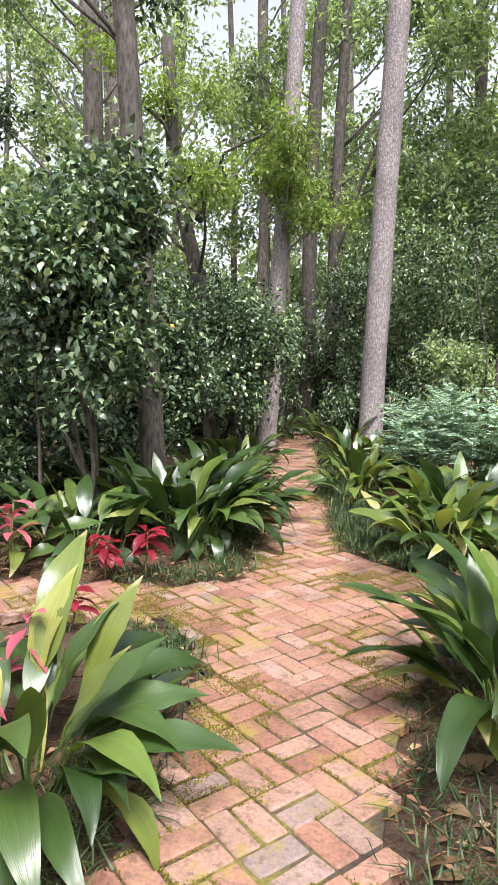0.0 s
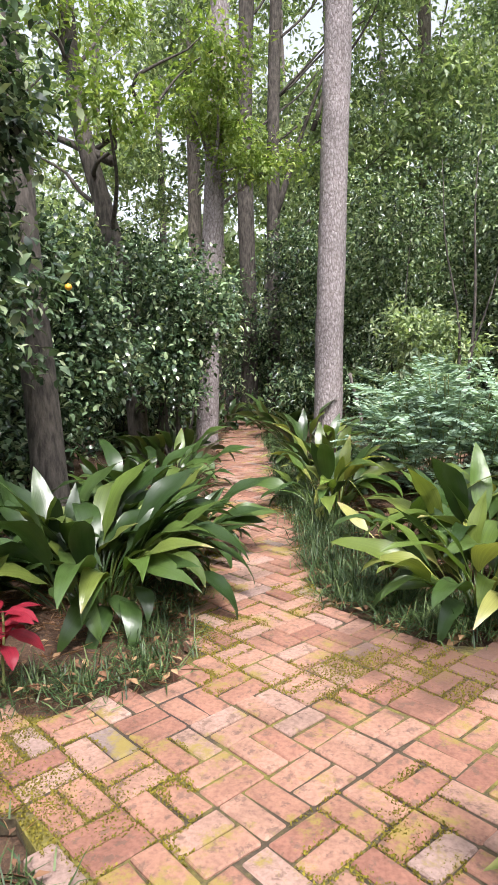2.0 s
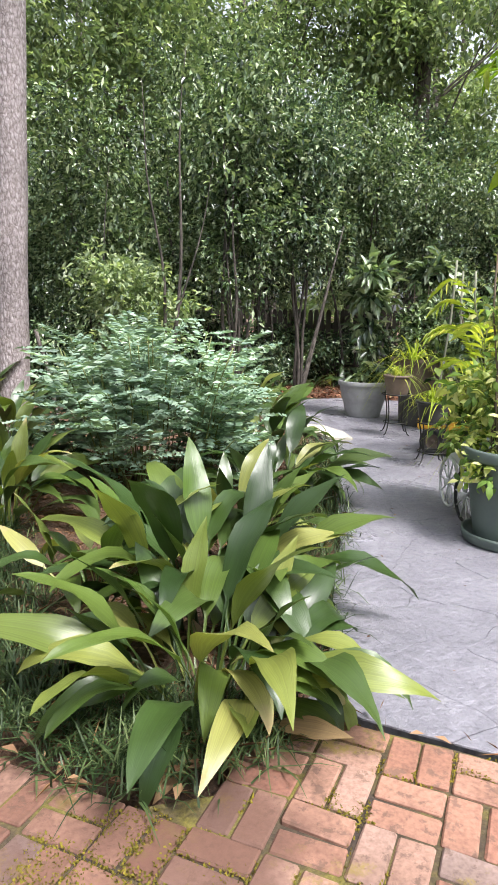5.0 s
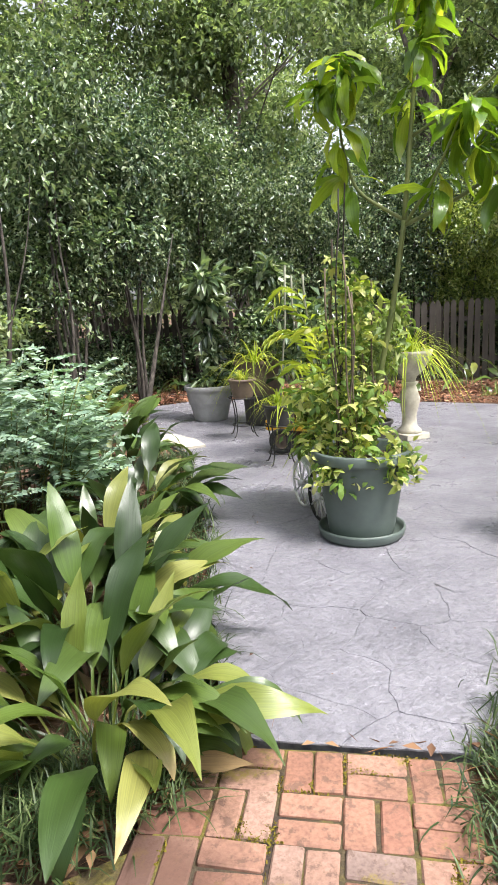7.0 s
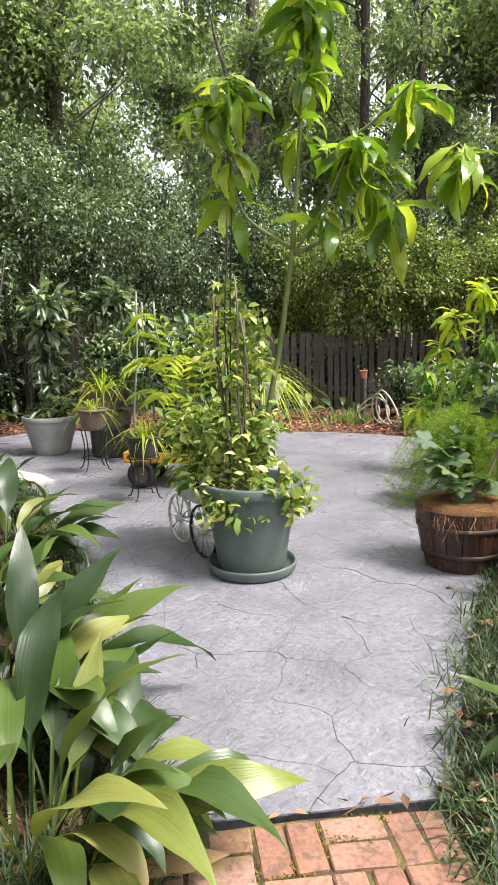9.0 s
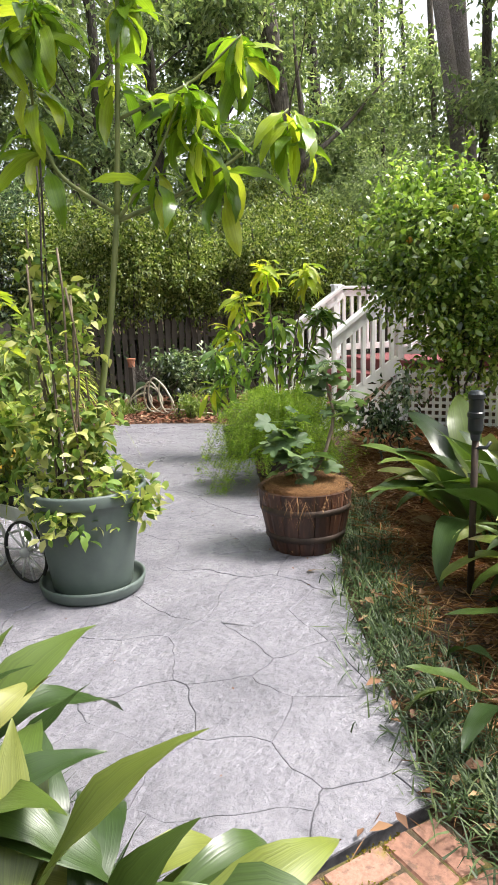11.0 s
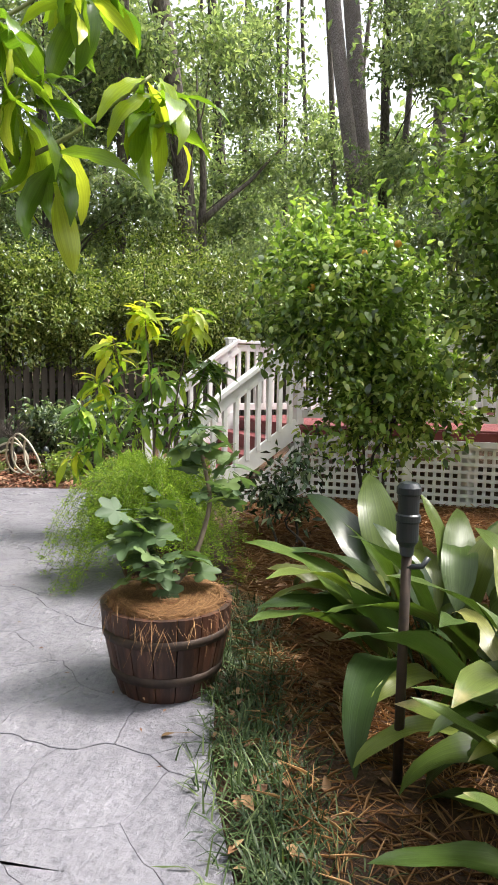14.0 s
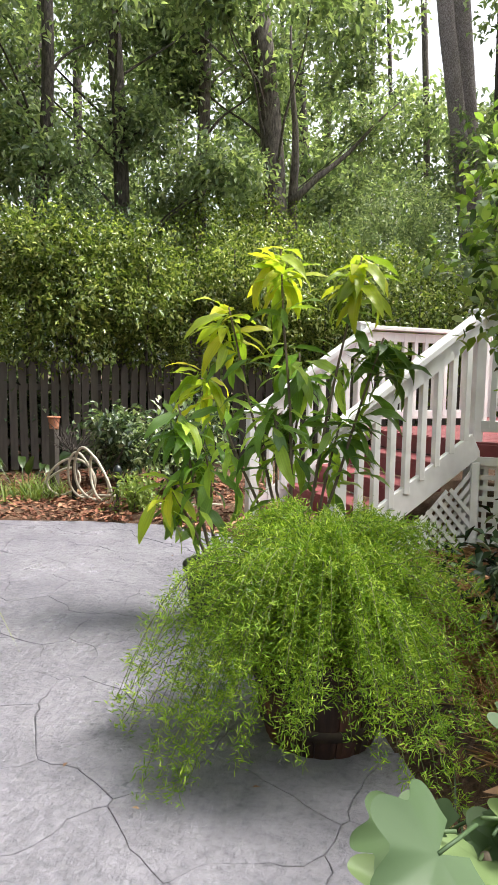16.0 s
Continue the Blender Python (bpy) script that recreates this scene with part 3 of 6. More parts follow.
def slab(poly, z0, z1):
    bm = bmesh.new()
    top = bm.faces.new([bm.verts.new((x, y, z1)) for x, y in poly])
    if top.normal.z < 0 or sum((b[0] - a[0]) * (b[1] + a[1]) for a, b in zip(poly, poly[1:] + poly[:1])) > 0:
        top.normal_flip()
    made = bmesh.ops.extrude_face_region(bm, geom=[top])["geom"]
    for v in made:
        if isinstance(v, bmesh.types.BMVert):
            v.co.z = z0
    bmesh.ops.triangulate(bm, faces=bm.faces[:])
    bmesh.ops.recalc_face_normals(bm, faces=bm.faces[:])
    return bm


path_ob = part("path", slab(PATH_AREA, -0.06, -0.008), "joint_moss", smooth=False)
tagged(path_ob, "garden path of old salmon bricks with mossy joints", "path", kind="structure")
patio_ob = part("patio", slab(PATIO, -0.08, -0.004), "concrete_joint", smooth=False)
tagged(patio_ob, "grey stamped concrete patio with flagstone joints", "patio", kind="structure")

# ---- fence ----


def fence_run(a, b, group):
    a, b = Vector((*a, 0)), Vector((*b, 0))
    d = (b - a).normalized()
    f = thing("fence", a.x, a.y, 0, "weathered grey wooden picket fence under the shrubs", "fence", group, "structure", math.degrees(math.atan2(d.y, d.x)))
    length = (b - a).length
    bm = bmesh.new()
    w = 0.1
    pts = [(-w / 2, 0.03), (w / 2, 0.03), (w / 2, 1.44), (w / 2 - 0.03, 1.5), (-w / 2 + 0.03, 1.5), (-w / 2, 1.44)]
    fr = [bm.verts.new((x, -0.01, z)) for x, z in pts]
    bk = [bm.verts.new((x, 0.01, z)) for x, z in pts]
    bm.faces.new(fr)
    bm.faces.new(bk[::-1])
    for i in range(6):
        j = (i + 1) % 6
        bm.faces.new((fr[j], fr[i], bk[i], bk[j]))
    first = part("picket", bm, "fence_wood", f, smooth=False)
    count = int(length / 0.14)
    for i in range(count):
        o = first if i == 0 else new("picket", first.data)
        o.parent = f
        o.matrix_basis = pose(0.07 + i * 0.14 + rng.uniform(-0.008, 0.008), 0, rng.uniform(-0.02, 0.02), 0, rng.uniform(-1.2, 1.2), 0)
    for z in (0.4, 1.15):
        part("rail", board(bmesh.new(), (0, 0.04, z), (length, 0.04, z), 0.04, 0.09), "fence_wood", f, smooth=False)
    for i in range(int(length / 2.4) + 1):
        part("post", board(bmesh.new(), (i * 2.4 + 0.05, 0.1, 0), (i * 2.4 + 0.05, 0.1, 1.4), 0.09, 0.09, up=(0, 1, 0)), "fence_wood", f, smooth=False)


fence_run((4.0, 17.3), (12.6, 10.2), "boundary fence")
fence_run((12.7, 10.1), (15.5, 6.0), "boundary fence")
fence_run((-4.5, 18.6), (3.9, 17.4), "boundary fence")

# ---- deck ----
DECK_Z = 0.86
deck = thing("deck", 8.85, 5.95, 0, "raised wooden deck with red floor, white railings and lattice skirt", "deck", kind="structure")


def rail_run(parent, a, b, za, zb, step=0.125, name="railing"):
    """A white railing between two places; za, zb: floor heights at its ends."""
    a2, b2 = Vector(a), Vector(b)
    length = (b2 - a2).length
    top = part("handrail", board(bmesh.new(), (*a, za + 0.98), (*b, zb + 0.98), 0.13, 0.04), "white_paint", parent, smooth=False)
    for h, t in ((0.9, 0.09), (0.12, 0.09)):
        part("rail", board(bmesh.new(), (*a, za + h), (*b, zb + h), 0.04, t), "white_paint", parent, smooth=False)
    k = int(length / step)
    for i in range(1, k):
        q = a2.lerp(b2, i / k)
        z = za + (zb - za) * i / k
        part("baluster", board(bmesh.new(), (q.x, q.y, z + 0.1), (q.x, q.y, z + 0.93), 0.045, 0.045, 0.003, up=(b2.x - a2.x, b2.y - a2.y, 0)), "white_paint", parent, smooth=False)


def newel(parent, x, y, z0, z1):
    bm = board(bmesh.new(), (x, y, z0), (x, y, z1), 0.1, 0.1, 0.006, up=(0.7, 0.7, 0))
    board(bm, (x, y, z1), (x, y, z1 + 0.03), 0.13, 0.13, 0.008, up=(0.7, 0.7, 0))
    part("newel_post", bm, "white_paint", parent, smooth=False)


def lattice(parent, a, b, z0, z1, diagonal=False, za=None):
    """White lattice panel: strips on both faces, with a frame."""
    a2, b2 = Vector((*a, 0)), Vector((*b, 0))
    d = (b2 - a2).normalized()
    nrm = d.cross(Vector((0, 0, 1)))
    length, h = (b2 - a2).length, z1 - z0
    pitch = 0.085
    bm = bmesh.new()
    if diagonal:
        for sgn in (1, -1):
            s = -h
            while s < length + h:
                t0, t1 = 0.0, 1.0
                x0, x1 = (s, s + h) if sgn > 0 else (s + h, s)
                cl = []
                for xx in (0.0, length):
                    tt = (xx - x0) / (x1 - x0)
                    cl.append(tt)
                lo, hi = max(0, min(cl)), min(1, max(cl))
                if hi - lo > 0.05:
                    p0 = a2 + d * (x0 + (x1 - x0) * lo) + Vector((0, 0, z0 + h * lo)) + nrm * 0.005 * sgn
                    p1 = a2 + d * (x0 + (x1 - x0) * hi) + Vector((0, 0, z0 + h * hi)) + nrm * 0.005 * sgn
                    board(bm, p0, p1, 0.035, 0.008, 0, up=nrm)
                s += pitch * 1.1
    else:
        for i in range(int(length / pitch)):
            q = a2 + d * (i + 0.5) * pitch - nrm * 0.005
            board(bm, (q.x, q.y, z0), (q.x, q.y, z1), 0.036, 0.008, 0, up=nrm)
        for j in range(int(h / pitch)):
            z = z0 + (j + 0.5) * pitch
            o = nrm * 0.005
            board(bm, a2 + o + Vector((0, 0, z)), b2 + o + Vector((0, 0, z)), 0.036, 0.008, 0, up=nrm)
    part("lattice_panel", bm, "white_paint", parent, smooth=False)
    for p0, p1 in (((*a, z0), (*a, z1)),):
        part("lattice_frame", board(bmesh.new(), Vector(p0) + nrm * 0.02, Vector(p1) + nrm * 0.02, 0.09, 0.02, 0.003, up=nrm), "white_paint", parent, smooth=False)
    part("lattice_frame", board(bmesh.new(), (*(a2 + nrm * 0.02).xy, z1 - 0.03), (*(b2 + nrm * 0.02).xy, z1 - 0.03), 0.02, 0.07, 0.003), "white_paint", parent, smooth=False)


def deck_build():
    # floor boards run along the front edge
    for i in range(28):
        x = 0.04 + i * 0.145
        y1 = 0.02 + x * 1.04 if x < 1.04 else max(0.0, 1.1 - (x - 1.04) * 0.957)
        part("deck_board", board(bmesh.new(), (x + 0.03, -5.0, DECK_Z - 0.02), (x + 0.03, y1, DECK_Z - 0.02), 0.138, 0.036, 0.004), "red_paint", deck, smooth=False)
    part("fascia", board(bmesh.new(), (0.0, -5.0, DECK_Z - 0.075), (0.0, 0.0, DECK_Z - 0.075), 0.03, 0.11), "red_paint", deck, smooth=False)
    lat = [(0, 0.0), (0, -1.25), (0, -2.5), (0, -3.75), (0, -5.0)]
    for a, b in zip(lat[:-1], lat[1:]):
        lattice(deck, a, b, 0.03, DECK_Z - 0.12)
    posts = [(0.06, -0.02), (0.06, -1.89), (0.06, -3.5), (0.06, -5.0)]
    for a, b in zip(posts[:-1], posts[1:]):
        rail_run(deck, a, b, DECK_Z, DECK_Z)
    for x, y in posts:
        newel(deck, x, y, 0.0, DECK_Z + 1.0)
    far = [(1.04, 1.11), (2.19, 0.01), (4.0, 0.01)]
    for a, b in zip(far[:-1], far[1:]):
        rail_run(deck, a, b, DECK_Z, DECK_Z)
    for x, y in far:
        newel(deck, x, y, 0.0, DECK_Z + 1.0)
    back = [(4.0, 0.01), (4.0, -2.0), (4.0, -5.0)]
    for a, b in zip(back[:-1], back[1:]):
        rail_run(deck, a, b, DECK_Z, DECK_Z)


deck_build()
stairs = thing("stairs", 8.0, 6.75, 0, "red painted wooden stairs with white railings", "stairs", kind="structure", rz=-45.4)


def stairs_build():
    # local x goes up the flight, y across it to the far side
    width, going, rise = 1.52, 0.3, DECK_Z / 5
    for i in range(4):
        z = rise * (i + 1)
        part("tread", board(bmesh.new(), (i * going + 0.14, 0.03, z - 0.02), (i * going + 0.14, width - 0.03, z - 0.02), 0.3, 0.04, 0.005), "red_paint", stairs, smooth=False)
    for i in range(5):
        part("riser", board(bmesh.new(), (i * going + 0.015, 0.03, rise * i + rise / 2 - 0.01), (i * going + 0.015, width - 0.03, rise * i + rise / 2 - 0.01), 0.02, rise - 0.03, 0.003), "red_paint", stairs, smooth=False)
    for y in (0.0, width):
        part("stringer", board(bmesh.new(), (-0.02, y, 0.1), (1.18, y, DECK_Z - 0.02), 0.04, 0.2, 0.004), "white_paint", stairs, smooth=False)
        part("handrail", board(bmesh.new(), (-0.1, y, 0.98), (1.2, y, DECK_Z + 1.0), 0.13, 0.045), "white_paint", stairs, smooth=False)
        part("rail", board(bmesh.new(), (-0.05, y, 0.92), (1.18, y, DECK_Z + 0.9), 0.05, 0.14, 0.004), "white_paint", stairs, smooth=False)
        for i in range(8):
            x = 0.12 + i * 0.135
            z = DECK_Z * (x / 1.18)
            part("baluster", board(bmesh.new(), (x, y, z + 0.1), (x, y, z + 0.95), 0.05, 0.05, 0.003, up=(1, 0, 0)), "white_paint", stairs, smooth=False)
        bm = board(bmesh.new(), (-0.06, y, 0), (-0.06, y, 1.0), 0.1, 0.1, 0.006, up=(1, 0, 0))
        board(bm, (-0.06, y, 1.0), (-0.06, y, 1.03), 0.14, 0.14, 0.008, up=(1, 0, 0))
        part("newel_post", bm, "white_paint", stairs, smooth=False)
    bm = bmesh.new()
    rise_at = lambda x: 0.72 * (x - 0.22)
    for sgn in (1, -1):
        s = -0.6
        while s < 1.5:
            pts = []
            for i in range(121):
                z = 0.02 + i * 0.005
                x = s + sgn * z
                if 0.26 < x < 1.14 and z < rise_at(x):
                    pts.append((x, -0.03 + 0.005 * sgn, z))
            if len(pts) > 8:
                board(bm, pts[0], pts[-1], 0.034, 0.008, 0, up=(0, 1, 0))
            s += 0.092
    part("lattice_panel", bm, "white_paint", stairs, smooth=False)
    part("lattice_frame", board(bmesh.new(), (1.16, -0.03, 0.02), (1.16, -0.03, 0.7), 0.08, 0.02, 0.003, up=(0, 1, 0)), "white_paint", stairs, smooth=False)
    part("lattice_frame", board(bmesh.new(), (0.24, -0.03, 0.04), (1.16, -0.03, 0.04), 0.02, 0.05, 0.003), "white_paint", stairs, smooth=False)


stairs_build()

# ---- trees ----


def tree(name, base, top, r0, r1, bark, leaf, crowns, size, label, limbs=(), lump=0.06, sides=14, aspect=0.45, wob=0.12, group="woodland trees"):
    """A trunk from base to top, with limbs and a crown of leaf clumps; places are the world's."""
    o = np.array([base[0], base[1], 0.0])
    t = thing(name, base[0], base[1], 0, label, "tree", group)
    n = max(8, int((top[2] - base[2]) * 3.0))
    p = bent(np.array(base) - o - [0, 0, 0.15], np.array(top) - o, n, wob)
    r = r0 + (r1 - r0) * np.linspace(0, 1, n + 1) ** 0.9
    r[0] *= 1.25
    part("trunk", Geo().add(*tube(p, r, sides, lump, 2.5)), bark, t)
    for a, b, ra in limbs:
        q = bent(np.array(a) - o, np.array(b) - o, 8, 0.12)
        part("limb", Geo().add(*tube(q, np.linspace(ra, ra * 0.12, 9), 8, 0.06)), bark, t)
    if crowns:
        g = Geo()
        for c, rad, twigs, per in crowns:
            c = np.array(c) - o
            crown_leaves(g, c, rad, twigs, per, size, aspect, 0.15, clump=size * 1.6, zmin=-1)
            far_out = np.linalg.norm((c - p[len(p) // 2])[:2])
            k = p[np.argmin(np.abs(p[:, 2] - (c[2] - 0.9 * far_out)))]
            part("branch", Geo().add(*tube(bent(k, c, 8, 0.12), np.linspace(0.035, 0.008, 9), 6)), bark, t)
        part("crown", g, leaf, t)
    return t


def blobs(cx, cy, z0, z1, spread, count, rad, twigs, per):
    out = []
    for i in range(count):
        a, q = rng.uniform(0, 6.28), spread * math.sqrt(rng.random())
        s = rad * rng.uniform(0.7, 1.3)
        out.append(((cx + q * math.cos(a), cy + q * math.sin(a), rng.uniform(z0, z1)), (s, s, s * 0.6), twigs, per))
    return out


PINE = "tall pine with scaly grey-brown bark"
OAK = "slender woodland tree with dark bark and open crown"
# along the brick path
tree("pine_tree", (-0.38, 11.6, 0), (0.02, 12.0, 11.5), 0.22, 0.18, "bark_pine", "leaf_canopy", blobs(0.8, 13.5, 10.5, 14, 2.5, 5, 1.3, 60, 11), 0.14, PINE, lump=0.1, sides=22, wob=0.05)
tree("tree", (-1.95, 6.2, 0), (-2.75, 6.9, 6.5), 0.14, 0.12, "bark_dark", "leaf_camellia", blobs(-3.6, 7, 4.6, 7, 1.4, 5, 0.8, 60, 11), 0.1, OAK, wob=0.05, sides=18)
tree("tree", (-4.2, 9.3, 0), (-4.9, 9.8, 7.5), 0.2, 0.15, "bark_dark", "leaf_canopy", blobs(-5, 10.5, 5.2, 8, 2, 5, 1.0, 55, 11), 0.11, OAK)
tree("tree", (-2.55, 9.6, 0), (-3.55, 9.9, 6.8), 0.14, 0.1, "bark_dark", "leaf_light", blobs(-3.0, 10, 4.2, 6.4, 1.6, 7, 0.75, 50, 11), 0.1,
     "tree with dark bark and pale yellow-green leaves", limbs=[((-2.85, 9.7, 3.9), (-4.5, 9.9, 4.7), 0.07), ((-3.0, 9.75, 4.2), (-1.6, 9.6, 5.2), 0.05)])
tree("pine_tree", (-2.3, 11.6, 0), (-1.9, 12.2, 9.5), 0.18, 0.14, "bark_pine", "leaf_light", blobs(-1.4, 11.2, 4.3, 6.2, 1.0, 6, 0.6, 50, 12), 0.1, PINE, lump=0.08, wob=0.05)
tree("tree", (-2.7, 16.5, 0), (-2.6, 17.2, 13), 0.2, 0.16, "bark_dark", "leaf_canopy", blobs(-2.5, 18, 8, 14, 3, 7, 1.6, 55, 11), 0.17, OAK, wob=0.08)
tree("tree", (-2.2, 16.9, 0), (-2.0, 17.6, 13), 0.16, 0.13, "bark_dark", "leaf_canopy", blobs(-1.2, 18.5, 5.5, 12.5, 2.5, 9, 1.5, 65, 11), 0.17, OAK, limbs=[((-2.15, 17, 4.5), (-0.6, 17, 8.5), 0.09), ((-1.2, 17.1, 6.5), (0.4, 17.2, 9.5), 0.06)])
tree("tree", (-7.5, 15.5, 0), (-7.8, 15.5, 12), 0.3, 0.2, "bark_grey", "leaf_canopy", blobs(-7.6, 15.5, 7, 13, 3.5, 8, 1.8, 55, 11), 0.18, OAK)
tree("tree", (-5.0, 20.5, 0), (-5.2, 20.5, 14), 0.22, 0.16, "bark_grey", "leaf_canopy", blobs(-5, 20.5, 7, 15, 3.5, 8, 1.8, 55, 11), 0.2, OAK)
tree("tree", (1.5, 20.5, 0), (1.2, 20.5, 14), 0.2, 0.16, "bark_grey", "leaf_canopy", blobs(1.0, 20, 6, 15, 3.6, 20, 1.7, 75, 11), 0.19, OAK)
# beyond the patio and the deck
tree("pine_tree", (24.5, 6.3, 0), (24.4, 7.9, 16), 0.33, 0.26, "bark_pine", "leaf_canopy", blobs(24, 7, 15, 18, 3, 5, 1.6, 60, 12), 0.22, PINE, lump=0.08, wob=0.05)
tree("pine_tree", (23.0, 6.2, 0), (22.9, 8.4, 16), 0.27, 0.2, "bark_pine", "leaf_canopy", blobs(22, 9, 15, 18, 3, 5, 1.6, 60, 12), 0.22, PINE, lump=0.08, wob=0.08)
tree("pine_tree", (24.0, 4.6, 0), (24.2, 4.8, 16), 0.24, 0.2, "bark_pine", "leaf_canopy", blobs(25, 3, 9, 17, 3, 8, 1.6, 60, 12), 0.22, PINE, lump=0.08, wob=0.05)
tree("tree", (22.5, 6.4, 0), (22.7, 6.3, 14), 0.17, 0.12, "bark_dark", "leaf_canopy", blobs(22.4, 5.0, 9, 13, 1.5, 5, 1.1, 70, 12), 0.17, OAK)
tree("tree", (18.5, 10.3, 0), (16.2, 11.3, 13), 0.3, 0.2, "bark_grey", "leaf_canopy", blobs(16.5, 11.5, 8, 13, 2.8, 8, 1.3, 80, 12), 0.17, "grey forked woodland tree with open crown",
     limbs=[((18.2, 10.4, 3.5), (16.9, 10.2, 8.5), 0.16), ((17.6, 10.3, 5.2), (18.6, 8.2, 7.4), 0.09)], wob=0.1)
tree("tree", (15.5, 13.2, 0), (15.2, 13.6, 12), 0.18, 0.13, "bark_dark", "leaf_canopy", blobs(15, 13.4, 5, 12, 2.6, 14, 1.25, 80, 12), 0.16, OAK)
tree("tree", (13.6, 14.2, 0), (14.4, 14.2, 12), 0.15, 0.1, "bark_dark", "leaf_canopy", blobs(13.6, 14.5, 5, 12, 2.6, 14, 1.25, 80, 12), 0.16, OAK)
tree("tree", (17.0, 12.4, 0), (17.2, 12.2, 12), 0.16, 0.12, "bark_grey", "leaf_canopy", blobs(18.2, 11.5, 5, 10.5, 2.6, 10, 1.1, 80, 12), 0.17, OAK)
tree("tree", (12.0, 15.8, 0), (12.2, 16, 12), 0.2, 0.15, "bark_grey", "leaf_canopy", blobs(12, 16.5, 5.5, 13, 3, 12, 1.3, 80, 12), 0.17, OAK, limbs=[((12, 15.9, 5.5), (10.8, 16, 9), 0.1), ((12.1, 15.9, 5), (13.4, 15.6, 9), 0.1)])
tree("tree", (8.6, 19.0, 0), (8.4, 19.2, 13), 0.24, 0.18, "bark_grey", "leaf_canopy", blobs(8.5, 19, 6, 14.5, 3.4, 21, 1.55, 80, 12), 0.18, OAK)
tree("tree", (5.0, 20.0, 0), (5.2, 20.2, 13), 0.2, 0.15, "bark_grey", "leaf_canopy", blobs(5, 20, 5.5, 14.5, 3.2, 19, 1.55, 80, 12), 0.18, OAK)
tree("tree", (20.0, 2.0, 0), (20.4, 1.6, 13), 0.2, 0.15, "bark_grey", "leaf_canopy", blobs(20, 2.4, 4.5, 13, 3, 18, 1.4, 80, 12), 0.18, OAK)

# ---- shrubs ----


def shrub(name, x, y, rad, z0, z1, twigs, per, size, leaf, label, stems=4, bark="bark_dark", aspect=0.45, hollow=0.4, group="shrubs", lobes=6, dark=0.03, oval=False):
    s = thing(name, x, y, 0, label, "shrub", group)
    g = Geo()
    for i in range(lobes):
        a = rng.uniform(0, 6.28)
        q = 0.5 * rad * math.sqrt(rng.random()) if i else 0.0
        h = (i + 0.5 * rng.random()) / lobes
        c = (q * math.cos(a), q * math.sin(a), z0 + (z1 - z0) * (0.22 + 0.62 * h))
        k = rng.uniform(0.62, 0.85)
        crown_leaves(g, c, (rad * k, rad * k, max(0.34 * (z1 - z0), 0.5 * rad) * k), twigs // lobes, per, size, aspect, hollow, clump=size * 1.5, zmin=-1, oval=oval)
        if i < stems:
            b = (0.12 * math.cos(a), 0.12 * math.sin(a), -0.05)
            e = (c[0], c[1], c[2] + 0.2 * (z1 - z0))
            part("stem", Geo().add(*tube(bent(b, e, 9, 0.12), np.linspace(dark, dark * 0.3, 10), 7)), bark, s)
    part("foliage", g, leaf, s)
    return s


CAM = "dense evergreen camellia shrub with glossy dark leaves"
MIX = "tall leafy evergreen shrub at the edge of the woods"
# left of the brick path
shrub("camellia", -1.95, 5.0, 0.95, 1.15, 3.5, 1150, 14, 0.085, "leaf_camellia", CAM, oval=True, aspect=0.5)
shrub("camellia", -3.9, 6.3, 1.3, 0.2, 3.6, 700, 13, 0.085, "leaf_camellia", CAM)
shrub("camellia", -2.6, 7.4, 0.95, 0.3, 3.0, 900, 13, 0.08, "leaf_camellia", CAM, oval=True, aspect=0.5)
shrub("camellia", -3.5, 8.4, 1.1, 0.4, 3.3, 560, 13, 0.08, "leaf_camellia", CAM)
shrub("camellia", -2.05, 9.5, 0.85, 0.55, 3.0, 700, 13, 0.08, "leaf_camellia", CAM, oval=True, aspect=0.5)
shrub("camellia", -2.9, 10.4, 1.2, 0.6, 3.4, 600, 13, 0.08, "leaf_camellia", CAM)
shrub("shrub", -2.9, 3.4, 0.7, 0.0, 1.1, 200, 12, 0.1, "leaf_camellia", "low dark evergreen shrub beside the path", lobes=4, dark=0.015)
shrub("shrub", -5.0, 4.2, 1.5, 0.1, 4.6, 600, 13, 0.09, "leaf_camellia", MIX)
shrub("shrub", -5.2, 8.0, 1.6, 0.2, 3.8, 500, 13, 0.1, "leaf_shrub", MIX)
shrub("shrub", -5.0, 11.8, 1.7, 0.2, 3.6, 550, 13, 0.1, "leaf_shrub", MIX)
shrub("shrub", -3.6, 14.0, 1.4, 0.2, 3.4, 600, 13, 0.1, "leaf_shrub", MIX)
shrub("shrub", -2.9, 16.8, 1.5, 0.0, 3.8, 600, 13, 0.1, "leaf_camellia", MIX)
shrub("shrub", -1.0, 15.6, 1.4, 0.0, 4.6, 800, 13, 0.1, "leaf_camellia", MIX)
